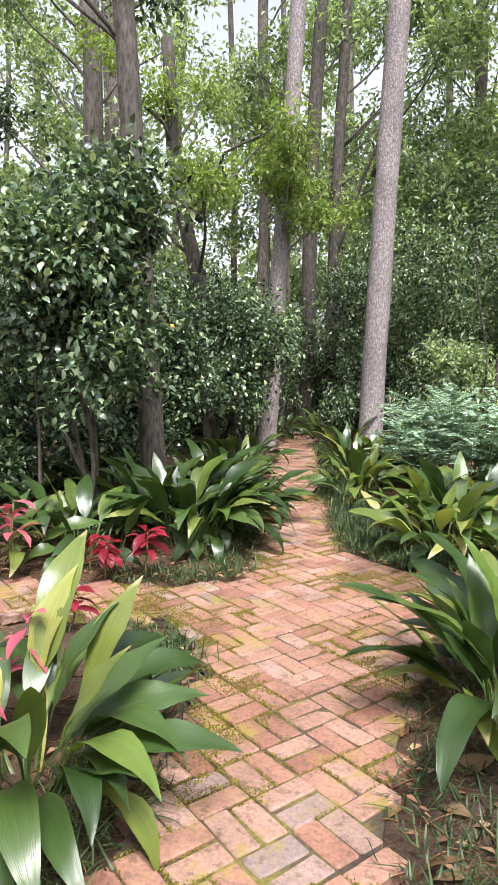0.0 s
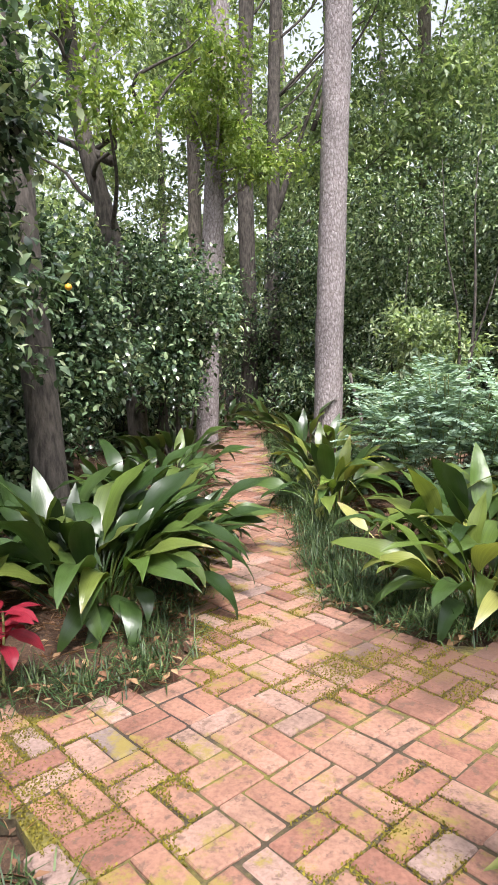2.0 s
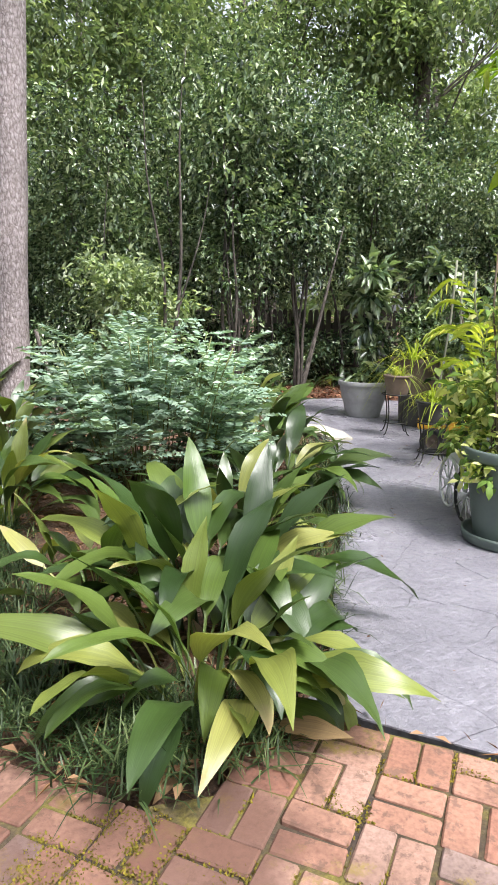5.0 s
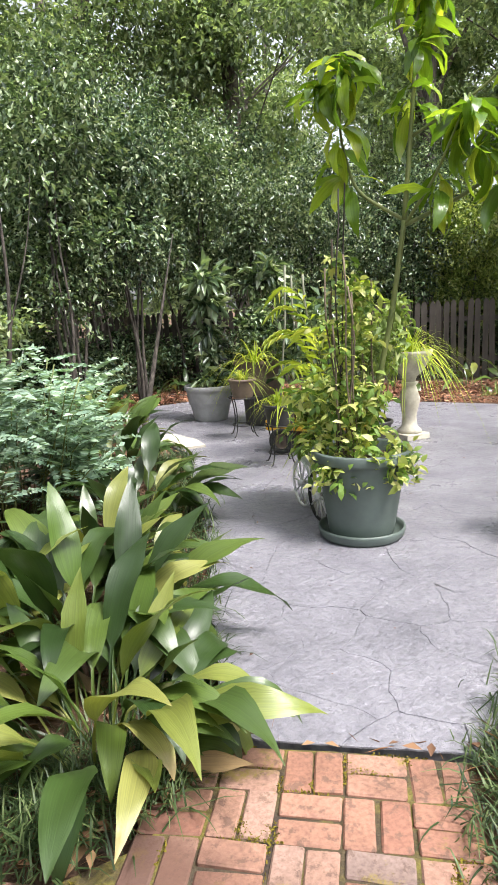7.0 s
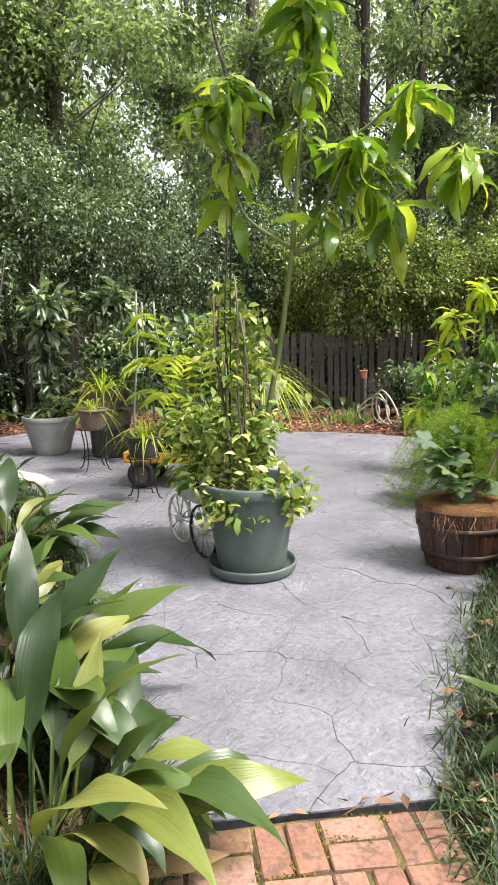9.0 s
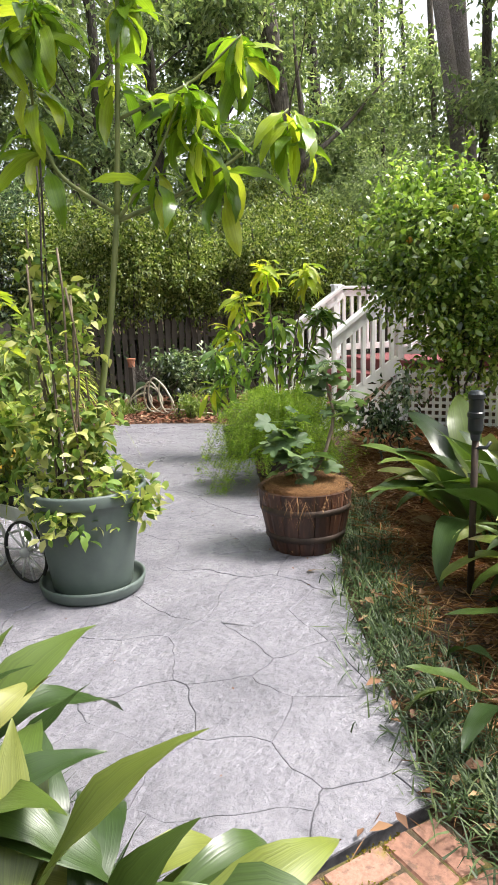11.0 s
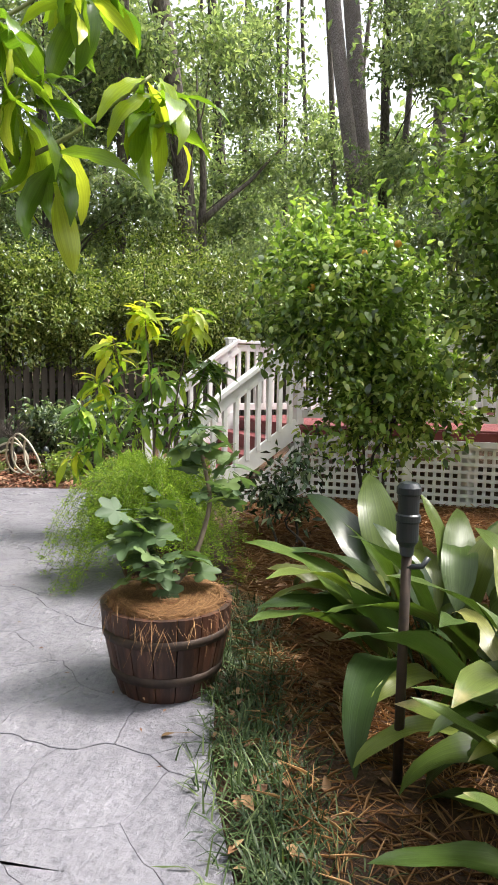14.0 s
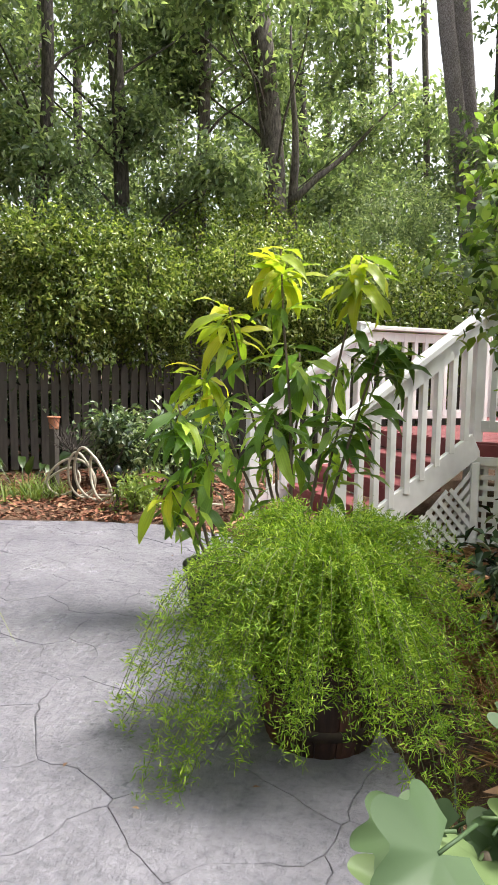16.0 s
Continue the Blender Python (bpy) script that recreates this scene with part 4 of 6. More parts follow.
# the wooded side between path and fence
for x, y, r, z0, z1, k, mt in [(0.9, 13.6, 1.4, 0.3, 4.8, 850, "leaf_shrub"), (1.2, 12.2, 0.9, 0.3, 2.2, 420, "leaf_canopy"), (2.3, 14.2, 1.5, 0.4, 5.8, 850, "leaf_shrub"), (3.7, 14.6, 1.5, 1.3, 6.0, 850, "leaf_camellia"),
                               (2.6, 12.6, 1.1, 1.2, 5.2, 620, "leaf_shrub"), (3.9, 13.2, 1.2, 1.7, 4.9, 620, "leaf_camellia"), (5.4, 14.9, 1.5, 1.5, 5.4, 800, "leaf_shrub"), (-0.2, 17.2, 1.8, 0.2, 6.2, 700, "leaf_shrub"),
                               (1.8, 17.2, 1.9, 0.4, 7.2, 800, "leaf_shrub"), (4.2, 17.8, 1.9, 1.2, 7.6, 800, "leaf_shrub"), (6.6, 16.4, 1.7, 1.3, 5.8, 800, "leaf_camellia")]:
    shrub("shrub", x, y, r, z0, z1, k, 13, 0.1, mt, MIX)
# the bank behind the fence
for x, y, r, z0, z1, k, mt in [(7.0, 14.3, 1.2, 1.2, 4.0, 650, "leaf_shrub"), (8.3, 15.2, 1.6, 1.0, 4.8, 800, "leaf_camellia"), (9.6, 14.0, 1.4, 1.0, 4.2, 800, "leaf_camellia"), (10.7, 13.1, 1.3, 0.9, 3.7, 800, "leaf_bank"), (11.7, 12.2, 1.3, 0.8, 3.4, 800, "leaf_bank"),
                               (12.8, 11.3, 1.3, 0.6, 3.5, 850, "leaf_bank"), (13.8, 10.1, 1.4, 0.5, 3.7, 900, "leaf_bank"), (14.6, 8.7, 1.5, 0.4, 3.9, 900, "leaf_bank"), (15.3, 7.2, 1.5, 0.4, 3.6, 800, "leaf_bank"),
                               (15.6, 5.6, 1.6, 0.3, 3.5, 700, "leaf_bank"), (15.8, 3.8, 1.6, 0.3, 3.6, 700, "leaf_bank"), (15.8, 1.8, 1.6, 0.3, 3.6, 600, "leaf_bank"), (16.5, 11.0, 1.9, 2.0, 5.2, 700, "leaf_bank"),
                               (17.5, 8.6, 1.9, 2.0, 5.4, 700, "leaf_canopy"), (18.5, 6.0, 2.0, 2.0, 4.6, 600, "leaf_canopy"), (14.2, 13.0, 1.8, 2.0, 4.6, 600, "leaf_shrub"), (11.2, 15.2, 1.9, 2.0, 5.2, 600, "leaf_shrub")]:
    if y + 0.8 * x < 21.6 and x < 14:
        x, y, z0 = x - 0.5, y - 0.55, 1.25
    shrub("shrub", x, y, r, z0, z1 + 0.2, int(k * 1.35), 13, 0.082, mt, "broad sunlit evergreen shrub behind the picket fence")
# low dark growth that closes the beds under the shrubs
for x, y, r, h in ((-3.2, 4.2, 0.9, 1.1), (-3.6, 5.6, 1.0, 1.2), (-4.6, 6.8, 1.2, 1.3), (-3.0, 6.6, 0.8, 1.0), (-3.3, 7.8, 0.9, 1.2), (-4.2, 9.0, 1.2, 1.3), (-3.4, 10.8, 1.1, 1.3), (-4.4, 12.6, 1.3, 1.4), (-3.9, 15.2, 1.3, 1.5), (-5.8, 5.4, 1.4, 1.4), (-6.3, 9.6, 1.6, 1.6),
                   (-6.2, 13.5, 1.7, 1.8), (-1.2, 14.4, 0.9, 1.3), (0.3, 13.6, 1.0, 1.3), (1.9, 13.4, 1.0, 1.3), (3.1, 14.2, 1.0, 1.2), (-2.0, 17.8, 1.4, 2.4), (0.4, 16.0, 1.3, 2.0), (2.6, 16.0, 1.3, 1.6), (4.6, 15.6, 1.1, 1.3), (6.2, 15.0, 0.9, 1.2)):
    shrub("shrub", x, y, r, 0.0, h, 260, 12, 0.11, "leaf_camellia", "low dark evergreen growth under the taller shrubs", stems=2, lobes=4, dark=0.015)
# dark growth added close behind the picket fence, for the shade in its gaps
for i in range(11):
    q = (i + 0.5) / 11
    shrub("shrub", 4.0 + 8.6 * q + 0.6, 17.3 - 7.1 * q + 0.72, 0.95, 0.0, 1.35, 240, 12, 0.11, "leaf_camellia", "dark growth added behind the picket fence to shade its gaps", stems=2, lobes=4, dark=0.015)
for q in (0.1, 0.35, 0.6, 0.85):
    shrub("shrub", 12.7 + 2.8 * q + 0.8, 10.1 - 4.1 * q + 0.55, 0.95, 0.0, 1.35, 240, 12, 0.11, "leaf_camellia", "dark growth added behind the picket fence to shade its gaps", stems=2, lobes=4, dark=0.015)
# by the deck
shrub("camellia", 7.15, 4.92, 1.04, 0.5, 3.0, 1350, 13, 0.08, "leaf_camellia_sunlit", "tall camellia shrub with glossy leaves before the deck", stems=6, lobes=14, hollow=0.3, oval=True, aspect=0.5, dark=0.018)
shrub("camellia", 6.6, 3.35, 1.15, 1.0, 3.8, 1700, 13, 0.078, "leaf_camellia_sunlit", "tall camellia shrub with glossy leaves before the deck", stems=4, lobes=10, hollow=0.4, oval=True, aspect=0.52)
shrub("shrub", 6.6, 5.5, 0.35, 0.15, 0.9, 60, 11, 0.08, "leaf_camellia", "low dark shrub under the camellia", lobes=3, dark=0.012)
shrub("shrub", 9.9, 9.0, 0.5, 0.1, 1.15, 160, 12, 0.1, "leaf_shrub", "green leafy shrub by the fence", lobes=4, dark=0.015)
shrub("shrub", 10.3, 9.9, 0.55, 0.05, 1.0, 130, 12, 0.1, "leaf_shrub", "green leafy shrub by the fence", lobes=4, dark=0.015)
shrub("shrub", 8.95, 9.0, 0.3, 0.02, 0.4, 60, 11, 0.06, "leaf_light", "low pale green shrub by the patio edge", lobes=3, dark=0.008)
for x, y, z in ((-2.4, 5.2, 2.75), (-2.0, 6.7, 1.98), (-2.9, 4.2, 2.1), (6.75, 5.0, 2.35), (6.8, 4.75, 2.42), (6.75, 5.4, 2.1)):
    f = part("flower", Geo().add(*lathe([(0.0, -0.03), (0.025, -0.015), (0.032, 0.0), (0.022, 0.025), (0.0, 0.033)], 10)), "orange_fruit")
    f.matrix_basis = pose(x, y, z)
    tagged(f, "faded orange-yellow leaf cluster on the camellia", "flower", "faded leaves")

# ---- thin woodland stems and far woods ----
for x, y, z, dx, dy, r in ((1.55, 11.6, 4.6, 0.3, 0.3, 0.045), (1.65, 11.7, 4.2, -0.35, 0.2, 0.04), (1.5, 11.7, 3.4, 0.7, 0.1, 0.03), (2.45, 11.9, 4.0, 0.15, 0.3, 0.04), (2.6, 12.0, 3.0, -0.2, 0.2, 0.03), (0.6, 12.6, 3.4, 0.3, 0.2, 0.03), (3.2, 11.3, 2.6, 0.9, 0.8, 0.06), (5.4, 13.9, 3.6, 0.8, 0.2, 0.03), (-2.8, 4.3, 2.8, 0.1, 0.3, 0.03), (-2.4, 4.7, 3.2, -0.2, 0.3, 0.025)):
    s = thing("sapling", x, y, 0, "thin bare dark sapling among the shrubs", "tree", "saplings")
    part("trunk", Geo().add(*tube(bent((0, 0, -0.1), (dx, dy, z), 12, 0.06), np.linspace(r * 0.75, r * 0.1, 13), 8, 0.05)), "bark_dark", s)
g = Geo()
for i in range(260):
    a = rng.uniform(-0.4, 2.6) if i < 205 else rng.uniform(2.6, 5.88)
    q = rng.uniform(27, 46)
    s = rng.uniform(1.6, 3.4) * (1.2 if a < 0.9 else 1.0)
    crown_leaves(g, (3 + q * math.cos(a), 6 + q * math.sin(a), rng.uniform(0.5, 17 if a < 0.9 else 14) * rng.uniform(0.4, 1)), (s, s, s * 0.75), 60, 10, 0.46, 0.5, 0.1, clump=0.55, zmin=-1)
for i in range(150):
    a = rng.uniform(-0.35, 1.9)
    q = rng.uniform(22, 34)
    s = rng.uniform(1.2, 2.3)
    crown_leaves(g, (3 + q * math.cos(a), 6 + q * math.sin(a), rng.uniform(5, 17)), (s, s, s * 0.7), 55, 10, 0.27, 0.5, 0.1, clump=0.4, zmin=-1)
for i in range(40):
    a = rng.uniform(math.pi * 0.95, math.pi * 1.98)
    q = rng.uniform(10, 18)
    crown_leaves(g, (2 + q * math.cos(a), 2 + q * math.sin(a), rng.uniform(1, 7)), (2.4, 2.4, 2), 70, 10, 0.3, 0.5, 0.1, clump=0.4, zmin=-1)
for i in range(250):
    a = rng.uniform(-0.4, 2.6)
    q = rng.uniform(15.5, 26)
    s = rng.uniform(1.1, 2.2)
    z = rng.uniform(2, 11)
    if z > 7.5 and -0.01 < a < 0.06:              # the canopy opens round the tall pines
        continue
    crown_leaves(g, (3 + q * math.cos(a), 6 + q * math.sin(a), z), (s, s, s * 0.7), 55, 10, 0.2, 0.5, 0.1, clump=0.3, zmin=-1)
tagged(part("far_woods", g, "leaf_canopy"), "distant green woods round the garden", "woods", kind="stuff")
for i in range(46):
    a = rng.uniform(-0.35, 2.5)
    q = rng.uniform(23, 36)
    x, y = 3 + q * math.cos(a), 6 + q * math.sin(a)
    h = rng.uniform(20, 26)
    r = rng.uniform(0.1, 0.24)
    s = thing("tree", x, y, 0, "bare distant tree in the woods behind the garden", "tree", "distant trees")
    part("trunk", Geo().add(*tube(bent((0, 0, -0.1), (rng.normal(0, 0.8), rng.normal(0, 0.8), h), 12, 0.15), np.linspace(r, r * 0.6, 13), 8)), ("bark_grey", "bark_dark")[i % 2], s)

# ---- cast-iron plants ----
LEAVES = []
for i in range(10):
    ln = 1.08 * (0.62, 0.7, 0.56, 0.75, 0.66, 0.6, 0.72, 0.52, 0.68, 0.64)[i]
    v, q, uv = long_leaf(ln * 1.02, 1.1 * (0.105, 0.12, 0.1, 0.125, 0.11, 0.1, 0.115, 0.095, 0.12, 0.105)[i], (0.5, 0.9, 1.2, 0.7, 1.5, 0.3, 1.1, 1.7, 0.8, 1.35)[i] * 1.6, 0.36, 0.18, 14, 0.2, (0.3, -0.5, 0.6, 0.0, -0.3, 0.2, 0.8, -0.6, 0.4, 0.0)[i])
    LEAVES.append([Geo().add(v, q, uv).mesh("leaf", mt) for mt in ("leaf_cast_iron", "leaf_cast_iron_pale", "leaf_dry")])


def cast_iron(x, y, count, spread=0.16, scale=1.0, pale=0.15, dry=0.04, lean=(0, 0), low=36, high=88, label="cast-iron plant with broad glossy dark green arching leaves"):
    t = thing("aspidistra", x, y, 0, label, "plant", "cast-iron plants")
    for i in range(count):
        a = rng.uniform(0, 2 * np.pi)
        q = spread * math.sqrt(rng.random())
        el = low + (high - low) * rng.random() ** 0.8
        u = rng.random()
        me = LEAVES[rng.integers(10)][2 if u < dry else 1 if u < dry + pale else 0]
        if u < dry:
            el = rng.uniform(-10, 25)
        o = new("leaf", me)
        o.parent = t
        yaw = math.degrees(a) + rng.uniform(-25, 25)
        s = scale * rng.uniform(0.78, 1.15) * (0.6 if u < dry else 1)
        o.matrix_basis = pose(q * math.cos(a) + lean[0] * rng.random(), q * math.sin(a) + lean[1] * rng.random(), 0.0) @ pose(0, 0, 0, 0, 0, yaw) @ pose(0, 0, 0, rng.uniform(-48, 48), -el, 0) @ Matrix.Scale(s, 4)
    return t


PALE = "cast-iron plant with pale yellow-green scorched arching leaves"
cast_iron(1.12, 5.1, 88, 0.2, 0.92, 0.5, 0.1, low=38, high=84)
cast_iron(1.22, 5.75, 64, 0.24, 1.08, 0.35, 0.06, low=40)
cast_iron(0.7, 6.05, 42, 0.2, 0.8, 0.35, 0.16, low=35)
cast_iron(1.5, 6.6, 48, 0.2, 0.92, 0.25, 0.08, low=45)
cast_iron(0.1, 7.3, 45, 0.22, 1.0, 0.33, 0.05, label=PALE)
cast_iron(0.0, 8.4, 39, 0.25, 1.0, 0.26)
cast_iron(2.0, 7.6, 41, 0.22, 1.0, 0.20)
cast_iron(2.3, 8.9, 39, 0.25, 1.0, 0.20)
cast_iron(2.5, 10.2, 39, 0.25, 1.0, 0.26)
cast_iron(2.5, 11.6, 39, 0.3, 1.1, 0.33, label=PALE)
cast_iron(-0.3, 9.8, 39, 0.3, 1.05, 0.13)
cast_iron(-0.6, 11.2, 39, 0.35, 1.1, 0.16)
cast_iron(-1.2, 12.9, 36, 0.35, 1.1, 0.13)
cast_iron(-0.95, 4.82, 92, 0.24, 1.18, 0.08, 0.03, low=42)
cast_iron(-1.35, 5.2, 60, 0.28, 1.12, 0.10)
cast_iron(-0.95, 5.75, 45, 0.25, 1.0, 0.07)
cast_iron(-1.5, 6.8, 41, 0.3, 1.0, 0.07)
cast_iron(-1.75, 8.2, 39, 0.35, 1.05, 0.03)
cast_iron(-2.2, 9.6, 36, 0.35, 1.05, 0.03)
cast_iron(-2.9, 12.2, 36, 0.4, 1.1, 0.03)
cast_iron(-3.0, 14.6, 30, 0.4, 1.1, 0.03)
cast_iron(-1.9, 15.3, 30, 0.4, 1.1, 0.03)
cast_iron(-2.3, 5.9, 33, 0.4, 1.0, 0.00)
cast_iron(-1.55, 4.15, 30, 0.3, 0.95, 0.05)
cast_iron(-2.2, 3.75, 26, 0.3, 0.95, 0.0)
cast_iron(-2.0, 4.4, 33, 0.3, 1.0, 0.00)
cast_iron(-0.2, 1.55, 74, 0.18, 1.02, 0.16, 0.05, low=38)
cast_iron(1.5, 2.5, 90, 0.2, 1.08, 0.08, 0.05, low=46)
cast_iron(1.45, 1.75, 14, 0.12, 0.85, 0.07, 0.55, low=5, high=45)
cast_iron(4.5, 4.28, 60, 0.26, 1.3, 0.5, 0.05, low=58, high=88)
cast_iron(4.0, 3.85, 62, 0.26, 1.26, 0.55, 0.05, low=54, high=88)
cast_iron(3.4, 3.75, 26, 0.2, 1.1, 0.6, 0.05, low=25, high=65)
cast_iron(2.85, 4.15, 10, 0.12, 0.7, 0.13, 0.0, low=10, high=50)
cast_iron(5.2, 4.7, 16, 0.2, 0.9, 0.20, 0.1, low=30, high=80)
for x, y in ((9.6, 10.9), (9.0, 11.4), (8.3, 12.2), (7.2, 13.0), (6.2, 13.8), (5.0, 14.2), (4.2, 14.0), (3.0, 13.0)):
    cast_iron(x, y, 14, 0.3, 0.9, 0.05)

# ---- nandina ----
nan = thing("nandina", 1.1, 8.15, 0, "blue-green feathery nandina shrub among the cast-iron plants", "shrub")
g, st = Geo(), Geo()
for i in range(78):
    a, q = rng.uniform(0, 6.28), 0.85 * math.sqrt(rng.random())
    b = np.array([q * math.cos(a), q * math.sin(a), 0.0])
    e = b * 1.05 + [0, 0, rng.uniform(0.5, 1.38) * (1 - 0.2 * q)]
    part("stem", Geo().add(*tube(bent(b * 0.5, e, 5, 0.03), 0.005, 5)), "stem_green", nan)
    for j in range(9):
        d = unit(np.array([math.cos(a + j * 1.3), math.sin(a + j * 1.3), rng.uniform(-0.1, 0.9)]))
        s = np.linspace(0.04, 0.3, 9)
        pts = e + d * s[:, None] - [0, 0, 0.06 * j] - np.array([0, 0, 0.25])[None] * (s[:, None] ** 2)
        sd = unit(np.cross(d, [0, 0, 1.0]))
        for sg in (-1, 1):
            dd = np.tile(unit(d * 0.5 + sg * sd), (9, 1))
            g.add(*simple_leaves(pts, dd, np.tile([0, 0, 1.0], (9, 1)) + rng.normal(0, 0.45, (9, 3)), 0.08 * (1.15 - s), 0.036, 0.12))
part("foliage", g, "leaf_nandina", nan)

# ---- mondo grass borders ----


def tufts(name, spots, count, length, leaf, label, jitter=0.06, width=0.006, droop=(0.3, 0.9)):
    k = len(spots) * count
    c = np.repeat(np.array(spots, float), count, 0)
    a = rng.uniform(0, 2 * np.pi, k)
    el = rng.uniform(0.7, 1.45, k)
    d = np.stack([np.cos(a) * np.cos(el), np.sin(a) * np.cos(el), np.sin(el)], -1)
    p = np.concatenate([c + rng.normal(0, jitter, (k, 2)), np.full((k, 1), -0.01)], 1)
    v, f = blades(p, d, length * rng.uniform(0.5, 1.2, k), width, rng.uniform(*droop, k))
    v[:, 2] = np.maximum(v[:, 2], 0.006 + 0.01 * np.abs(np.sin(v[:, 0] * 90 + v[:, 1] * 70)))
    ob = part(name, Geo().add(v, f), leaf)
    return tagged(ob, label, "grass", kind="stuff")


def along(points, step, off, wide):
    """Places in a strip beside a line; off is to its left."""
    out = []
    for (x0, y0), (x1, y1) in zip(points[:-1], points[1:]):
        ln = math.hypot(x1 - x0, y1 - y0)
        for i in range(max(1, int(ln / step))):
            t = (i + rng.random()) / max(1, int(ln / step))
            o = off + wide * rng.random()
            out.append((x0 + (x1 - x0) * t - (y1 - y0) / ln * o, y0 + (y1 - y0) * t + (x1 - x0) / ln * o))
    return out


MONDO = "dark green mondo grass border along the paving"
island = [(1.4, 4.95), (1.24, 4.75), (1.0, 4.66), (0.79, 4.66), (0.57, 4.82), (0.35, 5.0), (0.21, 5.3), (0.08, 5.84), (-0.12, 6.8), (-0.45, 7.6), (-0.78, 9.6), (-1.66, 13.1)]
tufts("mondo_grass", along(island[::-1], 0.01, 0.0, 0.42), 14, 0.26, "grass_mondo", MONDO)
tufts("mondo_grass", along([(1.5, 5.1), (1.64, 5.25), (1.8, 5.75), (2.25, 6.79), (2.69, 8.14), (3.15, 9.5)], 0.012, 0.0, 0.36), 10, 0.26, "grass_mondo", MONDO)
tufts("mondo_grass", along([(1.85, 3.95), (2.05, 4.2), (2.25, 4.43), (2.6, 4.6), (3.2, 4.9), (3.8, 5.17), (4.4, 5.36), (5.3, 5.76)][::-1], 0.008, 0.0, 0.32), 13, 0.21, "grass_mondo", MONDO)
tufts("mondo_grass", along([(-0.16, 2.9), (0.04, 2.62), (0.12, 2.22), (0.22, 1.75), (0.24, 1.46), (0.27, 1.0)][::-1], 0.014, 0.02, 0.3), 9, 0.22, "grass_mondo", MONDO)
tufts("mondo_grass", along([(-0.43, 3.1), (-0.16, 2.9), (0.0, 2.7)][::-1], 0.012, 0.05, 0.35), 9, 0.22, "grass_mondo", MONDO)
tufts("mondo_grass", along([(-1.1, 3.72), (-0.55, 3.78), (-0.26, 4.1), (-0.34, 4.56), (-0.44, 4.94), (-0.86, 6.6), (-1.1, 7.5)], 0.012, 0.0, 0.28), 8, 0.2, "grass_mondo", MONDO)
tufts("mondo_grass", along([(1.02, 1.2), (1.02, 2.2), (1.05, 2.9), (1.1, 3.3), (1.35, 3.5)][::-1], 0.02, 0.02, 0.3), 8, 0.2, "grass_mondo", MONDO)
tufts("grass_clump", [(9.0 + 0.2 * rng.normal(), 10.5 + 0.25 * rng.normal()) for i in range(14)], 22, 0.5, "grass_light", "clump of strappy green grass on the mulch", 0.05, 0.012)

# dry leaves and pine straw in the beds
def scatter(name, poly, count, size, leaf, label, aspect=0.45, flat=0.25, avoid=True):
    xs, ys = [q[0] for q in poly], [q[1] for q in poly]
    x, y = rng.uniform(min(xs), max(xs), count * 2), rng.uniform(min(ys), max(ys), count * 2)
    ok = spot_in(poly, x, y)
    if avoid:
        ok &= ~(spot_in(PATIO, x, y) | spot_in(PATH_AREA, x, y))
    x, y = x[ok][:count], y[ok][:count]
    k = len(x)
    a = rng.uniform(0, 6.28, k)
    d = unit(np.stack([np.cos(a), np.sin(a), rng.normal(0, flat, k)], -1))
    u = unit(np.array([0, 0, 1.0]) + rng.normal(0, flat, (k, 3)))
    p = np.stack([x, y, 0.012 + 0.03 * rng.random(k)], -1)
    ln = size * rng.uniform(0.6, 1.4, k)
    return tagged(part(name, Geo().add(*simple_leaves(p, d, u, ln, ln * aspect, 0.2, 0.1)), leaf), label, "litter", kind="stuff")


scatter("leaf_litter", [(-6, 0), (4, 0), (4, 14), (-6, 14)], 9000, 0.055, "litter", "brown fallen leaves on the beds", 0.45, 0.1)
scatter("pine_straw", [(-2.5, 0.5), (3, 0.5), (3, 9), (-2.5, 9)], 9000, 0.1, "straw", "brown pine straw on the beds", 0.02)
scatter("pine_straw", [(2.6, 2.0), (8.8, 2.0), (8.8, 6.5), (5.6, 5.6), (3.9, 4.98), (2.5, 4.3)], 62000, 0.14, "straw_bed", "reddish pine straw under the plants", 0.032)
scatter("leaf_litter", [(2.2, 2.0), (8.9, 2.0), (8.9, 6.8), (2.2, 5.6)], 1500, 0.08, "litter", "brown fallen leaves on the pine straw")
scatter("bark_mulch", [(8.0, 6.9), (11, 7.6), (11.5, 10.5), (6, 15), (2.4, 15), (3, 12), (7, 10.5)], 16000, 0.07, "mulch_chip", "reddish-brown bark mulch beside the patio", 0.5)

# ---- pots on the patio ----


def pot_shape(r0, r1, h, lip=0.03, wall=0.015, rings=()):
    """A pot's profile: foot, flaring wall, rolled lip, inner wall down to the soil."""
    pr = [(0.001, 0.0), (r0 * 0.96, 0.0), (r0, 0.008)]
    for i in range(1, 12):
        t = i / 12
        z, r = h * t * 0.86, r0 + (r1 - lip - r0) * t
        for c in rings:
            if abs(t - c) < 0.045:
                r += 0.008
        pr.append((r, z))
    pr += [(r1 - lip, h * 0.86), (r1 - 0.004, h * 0.88), (r1, h * 0.9), (r1, h * 0.98), (r1 - 0.006, h), (r1 - 0.02, h), (r1 - 0.026, h * 0.98), (r1 - lip - wall, h * 0.88)]
    return pr


